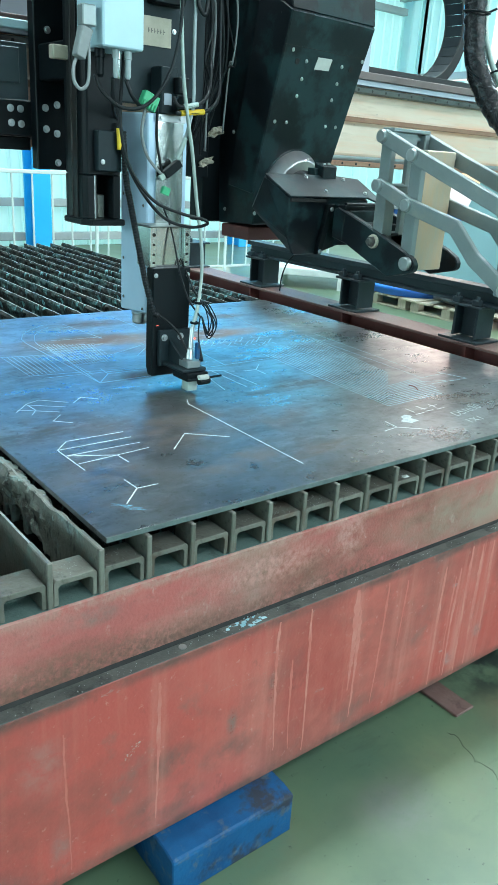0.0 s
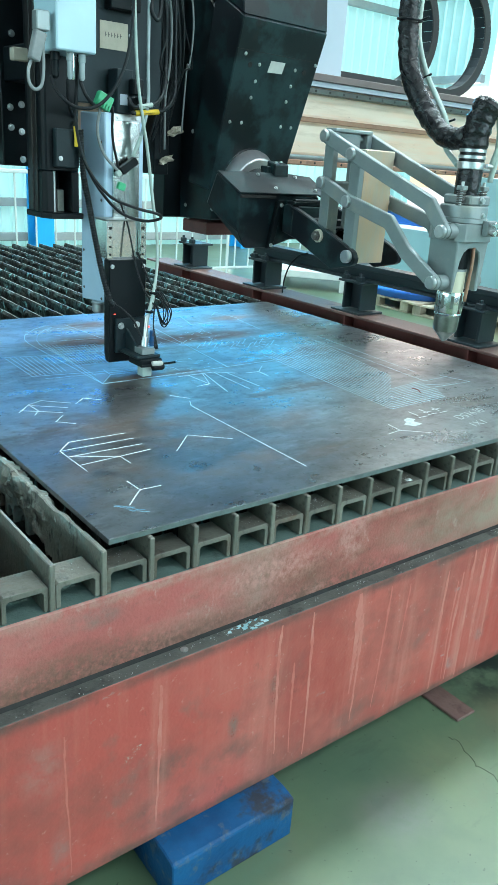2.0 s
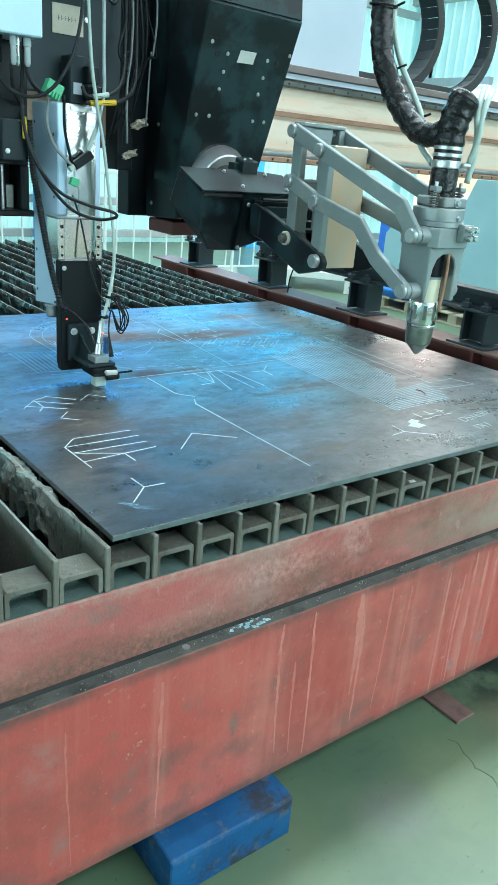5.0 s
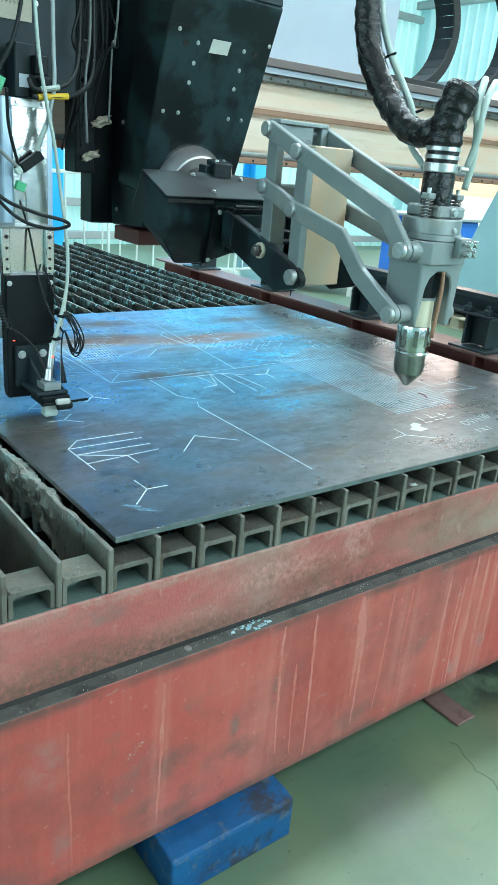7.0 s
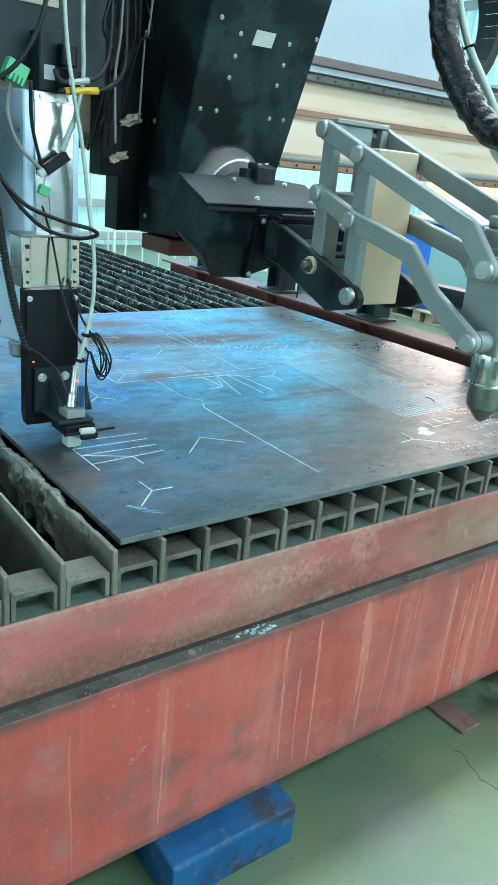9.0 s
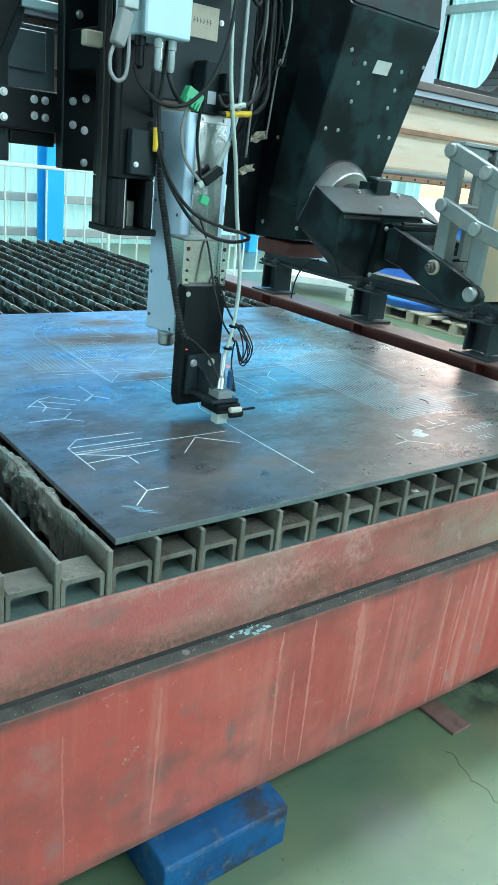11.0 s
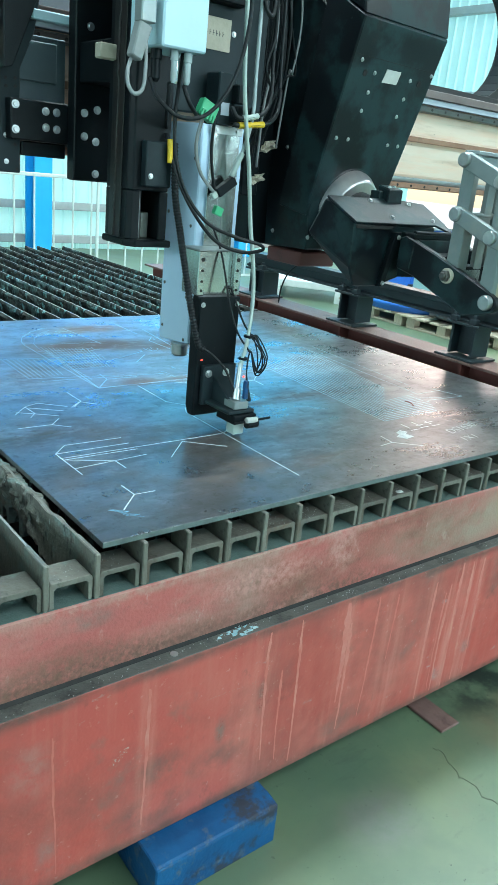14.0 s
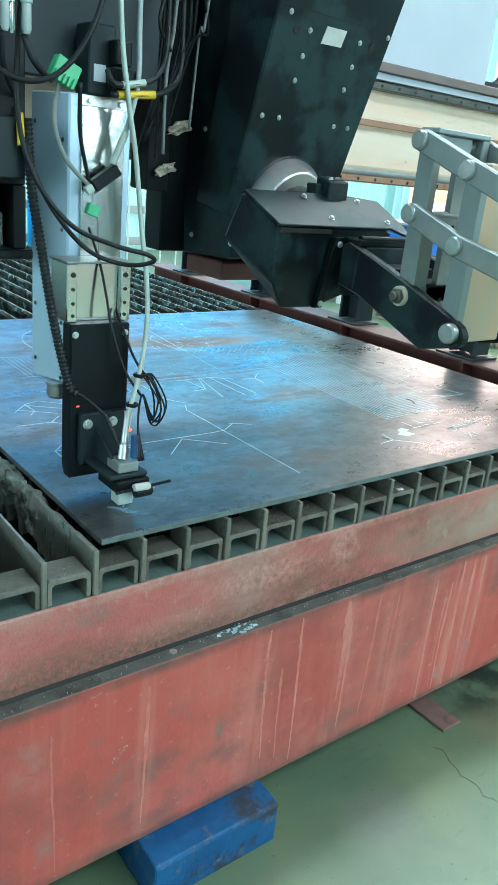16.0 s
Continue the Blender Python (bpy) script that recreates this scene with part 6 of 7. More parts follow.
    # cables from the motor to the side frame
    cable("cable", [(0.426, 1.115, 0.820), (0.430, 1.105, 0.802), (0.445, 1.10, 0.796), (0.497, 1.10, 0.806), (0.530, 1.11, 0.823), (0.557, 1.13, 0.853), (0.574, 1.15, 0.907), (0.585, 1.17, 0.971), (0.60, 1.2, 1.35)], 0.0055, CABLE, "black motor cable that loops upward")
    cable("cable", [(0.439, 1.115, 0.781), (0.446, 1.11, 0.779), (0.526, 1.11, 0.789), (0.570, 1.13, 0.805), (0.608, 1.16, 0.830), (0.628, 1.18, 0.876), (0.638, 1.2, 0.942), (0.64, 1.22, 1.35)], 0.006, CABLE, "black motor cable that loops upward")
    cable("cable_sleeve", [(0.446, 1.11, 0.779), (0.486, 1.11, 0.784), (0.526, 1.11, 0.789)], 0.0080, YELLOW, "yellow sleeve round the motor cables")
    cable("cable_sleeve", [(0.450, 1.10, 0.797), (0.474, 1.10, 0.801), (0.498, 1.10, 0.807)], 0.0068, HOSE_WHITE, "white sleeve round a motor cable")
    for k in range(8):
        x = 0.60 + 0.016 * k
        j = rng.uniform(-0.02, 0.02)
        cable("cable", [(x - 0.05, 1.24, 1.35), (x + j, 1.24, 1.1), (x + 0.03 - j, 1.26, 0.95), (x + 0.02, 1.28, 0.80 + 0.02 * k), (x + 0.05 * math.sin(k), 1.32, 0.66 + 0.012 * k)], rng.choice((0.003, 0.004, 0.005)), rng.choice((CABLE, CABLE, CABLE, CABLE_GREY)), "black wire hanging beside the side frame")
    cable("cable", [(0.47, 1.10, 1.35), (0.53, 1.12, 1.13), (0.515, 1.10, 1.04), (0.49, 1.10, 1.06), (0.51, 1.12, 1.12), (0.55, 1.14, 1.25)], 0.006, CABLE, "black cable curled in a small loop")
    cable("cable", [(0.50, 1.16, 1.35), (0.56, 1.16, 1.15), (0.585, 1.17, 1.02), (0.565, 1.17, 0.93), (0.60, 1.18, 0.88)], 0.004, CABLE, "thin black cable behind the hoses")
    # cables of the control box
    cable("cable", [(0.115, 1.05, 1.35), (0.085, 1.03, 1.10), (0.115, 1.0, 1.03), (0.175, 0.99, 1.04), (0.215, 0.99, 1.12), (0.225, 1.0, 1.35)], 0.005, CABLE, "black cable in a loop by the control box")
    cable("cable", [(0.098, 1.05, 0.878), (0.086, 1.04, 0.855), (0.083, 1.03, 0.825), (0.094, 1.02, 0.808), (0.113, 1.02, 0.820), (0.124, 1.03, 0.86), (0.128, 1.04, 0.91), (0.130, 1.05, 0.96)], 0.0045, CABLE_GREY, "grey cable that hangs from the data plug")
    cable("cable", [(0.165, 1.08, 0.85), (0.17, 1.05, 0.81), (0.21, 1.02, 0.775), (0.27, 1.0, 0.785), (0.325, 0.99, 0.85), (0.36, 0.99, 0.95), (0.375, 1.0, 1.08), (0.38, 1.02, 1.35)], 0.0048, CABLE, "black cable that sags across the panel")
    cable("cable", [(0.205, 1.06, 0.845), (0.215, 1.08, 0.80), (0.25, 1.14, 0.77), (0.283, 1.19, 0.755)], 0.005, CABLE, "black cable from the plug to the conduit")
    cable("cable", [(0.243, 1.06, 0.845), (0.255, 1.05, 0.81), (0.28, 1.06, 0.79), (0.30, 1.08, 0.785)], 0.0055, CABLE, "black cable from the plug to the green terminal")


def terminals():
    m = Matrix.Translation((0.322, 1.075, 0.80)) @ Matrix.Rotation(radians(24), 4, "Y")
    t1 = thing("terminal_plug", (0.345, 1.06, 0.78), "green screw-terminal plug on a wire", "plug")
    bm = bmesh.new()
    box(bm, -0.024, 0.024, -0.012, 0.012, -0.02, 0.02, 0.002, m)
    part("body", bm, GREEN, t1)
    for k in range(5):
        bm = bmesh.new()
        box(bm, -0.021 + 0.009 * k, -0.0155 + 0.009 * k, -0.0175, -0.0125, -0.022, -0.004, 0.001, m)
        part("clamp", bm, GREEN, t1)
    t2 = thing("terminal_plug", (0.385, 0.99, 0.54), "small green terminal on thin wires", "plug")
    m = Matrix.Translation((0.392, 1.095, 0.568)) @ Matrix.Rotation(radians(20), 4, "Y")
    bm = bmesh.new()
    box(bm, -0.012, 0.012, -0.008, 0.008, -0.011, 0.011, 0.0015, m)
    part("body", bm, GREEN, t2)
    t3 = thing("cable_plug", (0.39, 0.99, 0.585), "black and clear cable plug with frayed wires", "plug")
    m = Matrix.Translation((0.435, 1.13, 0.628)) @ Matrix.Rotation(radians(-35), 4, "Y")
    bm = bmesh.new()
    box(bm, -0.032, 0.032, -0.010, 0.010, -0.012, 0.012, 0.002, m)
    part("body", bm, BLACK, t3)
    bm = bmesh.new()
    box(bm, -0.05, -0.033, -0.007, 0.007, -0.008, 0.008, 0.002, m)
    part("collar", bm, HOSE_WHITE, t3)
    out = [t1, t2, t3]
    for x, yy, z, s, seed in ((0.735, 1.345, 0.745, 0.025, 3), (0.70, 1.34, 0.65, 0.022, 8)):
        # a crumpled flag: a creased double sheet folded round the cable
        bm, rng, rows = bmesh.new(), random.Random(seed), []
        for i in range(7):
            u = -1.15 + 2.3 * i / 6
            half = 0.62 * (1.0 - 0.32 * abs(u)) + rng.uniform(-0.1, 0.1)
            row = []
            for j in range(5):
                w = -half + 2 * half * j / 4
                row.append(Vector((x + s * u, yy + s * 0.3 * math.sin(3.1 * u + 1.7 * j) + s * rng.uniform(-0.16, 0.16), z + s * (w + 0.3 * u))))
            rows.append(row)
        front = [[bm.verts.new(p) for p in row] for row in rows]
        rear = [[bm.verts.new(p + Vector((0, 0.35 * s, 0))) for p in row] for row in rows]
        for i in range(6):
            for j in range(4):
                bm.faces.new((front[i][j], front[i + 1][j], front[i + 1][j + 1], front[i][j + 1]))
                bm.faces.new((rear[i][j], rear[i][j + 1], rear[i + 1][j + 1], rear[i + 1][j]))
            for j in (0, 4):
                bm.faces.new((front[i][j], rear[i][j], rear[i + 1][j], front[i + 1][j]))
        for i in (0, 6):
            for j in range(4):
                bm.faces.new((front[i][j], front[i][j + 1], rear[i][j + 1], rear[i][j]))
        bmesh.ops.recalc_face_normals(bm, faces=list(bm.faces))
        out.append(single("tape_flag", bm, TAPE, (x, yy, z), "crumpled beige masking tape round a cable", "tape"))
    bm = bmesh.new()
    box(bm, 0.135, 0.185, 1.27, 1.30, 0.895, 0.93, 0.003)
    out.append(single("tape_flag", bm, TAPE, (0.17, 1.24, 0.9), "beige masking tape on the column's edge", "tape"))
    return out


# ---- the bevel torch arm ----
def arm_frame():
    ps, th = radians(5), radians(15)
    ux = Vector((math.cos(ps), math.sin(ps), 0))
    back = Vector((-math.sin(ps), math.cos(ps), 0))
    uz = -math.sin(th) * back + Vector((0, 0, math.cos(th)))
    dp = uz.cross(ux)
    m = Matrix.Identity(4)
    for i, v in enumerate((ux, dp, uz)):
        m[0][i], m[1][i], m[2][i] = v
    return Matrix.Translation((0.98, 1.148, 0.85)) @ m


ARM = arm_frame()


def torch_arm():
    ta = thing("tilting_carrier", (0.95, 1.25, 0.45), "large satin black sheet-steel carrier that leans over the torch", "torch carrier")
    bm = bmesh.new()
    # front column, in the arm's leaning frame: x across, y back, z up
    hull(bm, [ARM @ Vector(p) for p in ((-0.185, 0, 0.25), (0.20, 0, 0.25), (0.165, 0, -0.27), (-0.182, 0, -0.30), (-0.185, 0.16, 0.29), (0.20, 0.16, 0.29), (0.165, 0.12, -0.27), (-0.182, 0.12, -0.31))], 0.004)
    part("front_housing", bm, BLACK_ARM, ta)
    bm = bmesh.new()
    hull(bm, [ARM @ Vector(p) for p in ((-0.185, 0.002, 0.2515), (0.20, 0.002, 0.2515), (-0.185, 0.16, 0.29), (0.20, 0.16, 0.29))] + [Vector(p) for p in ((0.80, 1.11, 1.35), (1.19, 1.14, 1.35), (0.80, 1.4, 1.35), (1.19, 1.4, 1.35))], 0.004)
    part("upper_housing", bm, BLACK_ARM, ta)
    bm = bmesh.new()
    hull(bm, [Vector(p) for p in ((0.80, 1.20, 0.462), (0.80, 1.40, 0.452), (1.08, 1.22, 0.462), (1.08, 1.40, 0.452), (0.80, 1.46, 1.35), (1.16, 1.46, 1.35), (0.80, 1.20, 1.1), (1.16, 1.20, 1.1))], 0.004)
    part("rear_housing", bm, BLACK_ARM, ta)
    bm = bmesh.new()
    box(bm, 0.80, 0.95, 1.22, 1.38, 0.408, 0.4515, 0.004)
    part("motor_foot", bm, RED_DARK, ta, "brown block under the arm")
    for x, z in ((-0.146, 0.144), (-0.078, 0.119), (0.088, 0.121), (0.178, 0.147), (-0.080, 0.067), (0.086, 0.069), (-0.083, 0.016), (0.082, 0.018), (-0.152, -0.067), (-0.10, -0.066), (0.086, -0.066), (0.137, -0.065)):
        piece("bolt", BOLT_TINY, ARM @ Vector((x, -0.0005, z)), ta, ARM.to_3x3().to_4x4() @ TO_FRONT)
    for x, z in ((-0.118, 0.114), (0.133, 0.118)):
        bm = bmesh.new()
        cyl(bm, ARM @ Vector((x, -0.0015, z)), ARM @ Vector((x, 0.002, z)), 0.009, 16)
        part("threaded_hole", bm, PIT, ta)
    bm = bmesh.new()
    prism(bm, [(-0.036, 0.100), (0.030, 0.102), (0.035, 0.137), (-0.030, 0.136)], "y", -0.0015, 0.001, 0, ARM)
    part("paper_label", bm, PAPER, ta, "faded grey paper label")
    bm = bmesh.new()
    box(bm, -0.183, 0.188, -0.0012, 0.002, 0.1550, 0.1565, 0, ARM)
    part("seam", bm, PIT, ta)
    for yy, z in ((1.19, 0.5), (1.19, 0.75), (1.2, 1.0), (1.36, 0.5), (1.33, 0.75)):
        piece("bolt", BOLT_SMALL, (0.7985, yy, z), ta, TO_LEFT)
    bm = bmesh.new()
    lathe(bm, ARM @ Vector((-0.015, 0.003, -0.272)), ARM @ Vector((-0.015, -0.004, -0.272)), [(0, 0.127), (0.3, 0.127), (1, 0.122)], 48)
    part("bearing_seat", bm, BLACK_ARM, ta)
    bm = bmesh.new()
    lathe(bm, ARM @ Vector((-0.015, 0.0, -0.272)), ARM @ Vector((-0.015, -0.05, -0.272)), [(0, 0.122), (0.3, 0.121), (0.95, 0.104), (1, 0.100)], 48)
    part("bearing_disc", bm, TURNED, ta, "polished steel bearing disc")
    return ta


def wrist():
    wr = thing("torch_wrist", (0.85, 0.98, 0.40), "black boxy wrist under the torch carrier", "torch wrist")
    bm = bmesh.new()
    hull(bm, [(0.700, 0.900, 0.571), (0.854, 0.904, 0.573), (0.708, 0.910, 0.455), (0.752, 0.928, 0.398), (0.842, 0.922, 0.399), (0.682, 1.003, 0.627), (0.700, 1.082, 0.526), (1.05, 0.99, 0.622),
              (1.05, 0.915, 0.56), (1.00, 0.935, 0.44), (0.99, 1.10, 0.46), (0.76, 1.10, 0.60)], 0.004)
    part("housing", bm, BLACK_ARM, wr)
    bm = bmesh.new()
    prism(bm, [(0.682, 1.004), (0.698, 0.896), (0.858, 0.896), (1.022, 0.898), (1.062, 0.862), (1.070, 0.905), (1.064, 0.994), (0.960, 1.008)], "z", 0, 0.006, 0.0015, Matrix.Translation((0.0, 0.898, 0.571)) @ Matrix.Rotation(math.atan(0.54), 4, "X") @ Matrix.Diagonal((1, 1 / math.cos(math.atan(0.54)), 1, 1)) @ Matrix.Translation((0, -0.898, 0)))
    part("lid", bm, BLACK_ARM, wr)
    bm = bmesh.new()
    cyl(bm, ARM @ Vector((-0.015, -0.049, -0.285)), ARM @ Vector((-0.015, -0.15, -0.285)), 0.085, 32)
    part("hub", bm, BLACK, wr)
    bm = bmesh.new()
    hull(bm, [(0.846, 0.900, 0.552), (0.846, 0.882, 0.554), (0.868, 0.900, 0.553), (0.868, 0.882, 0.555), (0.832, 0.922, 0.400), (0.832, 0.905, 0.402), (0.850, 0.922, 0.400), (0.850, 0.905, 0.402)], 0.0012)
    part("corner_angle", bm, BLACK, wr)
    # solid black strip in place of the shaded recess below the lid
    bm = bmesh.new()
    box(bm, 0.704, 0.845, 0.8955, 0.902, 0.5585, 0.5685, 0.0008)
    part("lid_shade_strip", bm, PIT, wr, "black strip painted as the shaded gap under the lid")
    # stepped drive block between the cheeks
    bm = bmesh.new()
    hull(bm, [(0.8905, 0.905, 0.556), (1.05, 0.905, 0.556), (1.05, 0.90, 0.43), (0.8905, 0.90, 0.43), (0.8905, 0.835, 0.540), (1.05, 0.835, 0.540), (0.8905, 0.83, 0.44), (1.05, 0.83, 0.44)], 0.002)
    part("drive_block", bm, BLACK_ARM, wr)
    bm = bmesh.new()
    box(bm, 0.872, 1.04, 0.838, 0.870, 0.5405, 0.556, 0.003)
    cyl(bm, (0.880, 0.846, 0.556), (1.04, 0.846, 0.556), 0.007, 10)
    part("hinge_strip", bm, BLACK, wr)
    bm = bmesh.new()
    box(bm, 0.905, 1.03, 0.765, 0.8295, 0.470, 0.508, 0.003)
    box(bm, 0.935, 1.03, 0.70, 0.7645, 0.450, 0.488, 0.003)
    part("drive_cover", bm, BLACK, wr)
    bm = bmesh.new()
    prism(bm, [(0.985, 0.618), (1.03, 0.640), (1.03, 0.672), (0.985, 0.662)], "x", 0.902, 0.962, 0.003)
    box(bm, 0.884, 0.9015, 1.005, 1.04, 0.632, 0.655, 0.002)
    part("lug", bm, BLACK_ARM, wr)
    lid_turn = Matrix.Rotation(math.atan(0.54), 4, "X")
    for p in ((0.832, 0.985, 0.6265), (0.858, 0.918, 0.5895), (0.988, 0.980, 0.6235), (1.024, 0.912, 0.5865)):
        piece("bolt", BOLT_SMALL, p, wr, lid_turn)
    for p in ((0.918, 1.000, 0.665), (0.945, 1.008, 0.667)):
        piece("bolt", BOLT_SMALL, p, wr)
    for p in ((0.857, 0.8815, 0.540), (0.842, 0.9035, 0.412)):
        piece("bolt", BOLT_SMALL, p, wr, TO_FRONT)
    # side cheeks that carry the links
    for x in (0.868, 1.058):
        bm = bmesh.new()
        prism(bm, [(0.886, 0.540), (0.864, 0.548), (0.755, 0.513), (0.585, 0.452), (0.550, 0.434), (0.540, 0.418), (0.543, 0.402), (0.556, 0.394), (0.640, 0.373), (0.821, 0.444), (0.886, 0.458)], "x", x, x + 0.022, 0.003)
        part("cheek", bm, BLACK_ARM, wr)
    bm = bmesh.new()
    hull(bm, [(0.8675, 0.836, 0.530), (0.8675, 0.830, 0.530), (0.8675, 0.842, 0.456), (0.8675, 0.836, 0.454), (0.864, 0.834, 0.530), (0.864, 0.832, 0.530), (0.864, 0.840, 0.456), (0.864, 0.838, 0.455)])
    part("weld_bead", bm, BLACK_ARM, wr)
    bm = bmesh.new()
    lathe(bm, (0.8675, 0.703, 0.465), (0.846, 0.703, 0.465), [(0, 0.020), (0.30, 0.020), (0.38, 0.018)], 24)
    part("pivot_washer", bm, TAPE, wr, "pale tan washer")
    bm = bmesh.new()
    lathe(bm, (0.8595, 0.703, 0.465), (0.842, 0.703, 0.465), [(0, 0.0155), (0.5, 0.0155), (0.55, 0.010), (0.9, 0.010), (1, 0.008)], 6)
    part("pivot_bolt", bm, RAIL_DARK, wr, "dark steel pivot bolt")
    bm = bmesh.new()
    lathe(bm, (0.8675, 0.568, 0.42), (0.852, 0.568, 0.42), [(0, 0.019), (0.8, 0.019), (1, 0.016)], 24)
    part("pivot_pin", bm, STEEL, wr)
    return wr


def bar_outline(line, width):
    """The outline of a flat bar that follows a bent line."""
    p = [Vector(q) for q in line]
    left, right = [], []
    for i, q in enumerate(p):
        a = (q - p[i - 1]).normalized() if i else (p[1] - q).normalized()
        b = (p[i + 1] - q).normalized() if i < len(p) - 1 else a
        n = Vector((-(a + b).y, (a + b).x)).normalized()
        k = width / 2 / max(0.4, n.dot(Vector((-a.y, a.x))))
        left.append(q + n * k)
        right.append(q - n * k)
    end = [p[-1] + (p[-1] - p[-2]).normalized() * width / 2 * math.cos(a) + Vector((-(p[-1] - p[-2]).y, (p[-1] - p[-2]).x)).normalized() * width / 2 * math.sin(a) for a in (radians(s) for s in (60, 30, 0, -30, -60))]
    start = [p[0] + (p[0] - p[1]).normalized() * width / 2 * math.cos(a) + Vector((-(p[0] - p[1]).y, (p[0] - p[1]).x)).normalized() * width / 2 * math.sin(a) for a in (radians(s) for s in (60, 30, 0, -30, -60))]
    return [tuple(v) for v in left + end + right[::-1] + start]


def torch_linkage():
    tl = thing("torch_linkage", (0.97, 0.55, 0.40), "grey aluminium parallelogram links that carry the torch", "linkage")
    up = [(0.708, 0.752), (0.590, 0.706), (0.285, 0.594), (0.228, 0.530)]
    low = [(0.707, 0.621), (0.590, 0.576), (0.420, 0.535), (0.345, 0.462), (0.235, 0.397)]
    for x in (0.861, 1.036):
        for line in (up, low):
            bm = bmesh.new()
            prism(bm, bar_outline(line, 0.040), "x", x, x + 0.0165, 0.0025)
            part("link", bm, ALU, tl)
    for yv, x, z0, z1 in ((0.705, 0.8785, 0.44, 0.765), (0.705, 1.0145, 0.44, 0.765), (0.588, 0.8785, 0.395, 0.715)):
        bm = bmesh.new()
        box(bm, x, x + 0.021, yv - 0.02, yv + 0.02, z0, z1, 0.002)
        part("upright", bm, ALU, tl)
    bm = bmesh.new()
    box(bm, 0.900, 1.024, 0.572, 0.612, 0.398, 0.722, 0.003)
    part("front_plate", bm, ALU_WARM, tl, "bare metal front plate with a warm reflection painted in")
    # back plate with an upper window and a slot below
    bm = bmesh.new()
    for x0, x1, z0, z1 in ((0.900, 1.000, 0.735, 0.765), (0.900, 0.912, 0.618, 0.7345), (0.968, 1.000, 0.618, 0.7345), (0.900, 1.000, 0.575, 0.6175), (0.900, 0.936, 0.482, 0.5745), (0.966, 1.000, 0.482, 0.5745), (0.900, 1.000, 0.440, 0.4815)):
        box(bm, x0, x1, 0.700, 0.714, z0, z1, 0.0008)
    part("slotted_plate", bm, ALU, tl, "aluminium back plate with a slot")
    for x, z in ((0.985, 0.455), (0.985, 0.60), (0.92, 0.455)):
        bm = bmesh.new()
        cyl(bm, (x, 0.6992, z), (x, 0.7015, z), 0.0045, 10)
        part("screw_hole", bm, PIT, tl)
    bm = bmesh.new()
    box(bm, 0.8785, 1.0355, 0.684, 0.728, 0.7655, 0.776, 0.002)
    part("top_bridge", bm, ALU, tl)
    bm = bmesh.new()
    lathe(bm, (0, 0, 0), (-0.010, 0, 0), [(0, 0.0175), (0.75, 0.0175), (1, 0.0145)], 24)
    knob = finish("pin", bm, STEEL, (0, 0, 0))
    for yv, zv in ((0.708, 0.752), (0.590, 0.706), (0.707, 0.621), (0.590, 0.576)):
        piece("pin", knob, (0.861, yv, zv), tl)
        bm = bmesh.new()
        cyl(bm, (0.8775, yv, zv), (1.0358, yv, zv), 0.008, 12)
        part("axle", bm, ALU, tl)
    bm = bmesh.new()
    cyl(bm, (0.8775, 0.228, 0.530), (1.0358, 0.228, 0.530), 0.011, 12)
    part("axle", bm, STEEL, tl)
    for yv, zv in ((0.228, 0.530), (0.235, 0.397)):
        piece("pin", knob, (0.861, yv, zv), tl)
        for x0, x1 in ((0.8775, 0.915), (1.030, 1.0358)):
            bm = bmesh.new()
            cyl(bm, (x0, yv, zv), (x1, yv, zv), 0.010, 12)
            part("stub_axle", bm, STEEL, tl)
    return tl


TX, TY = 0.973, 0.254


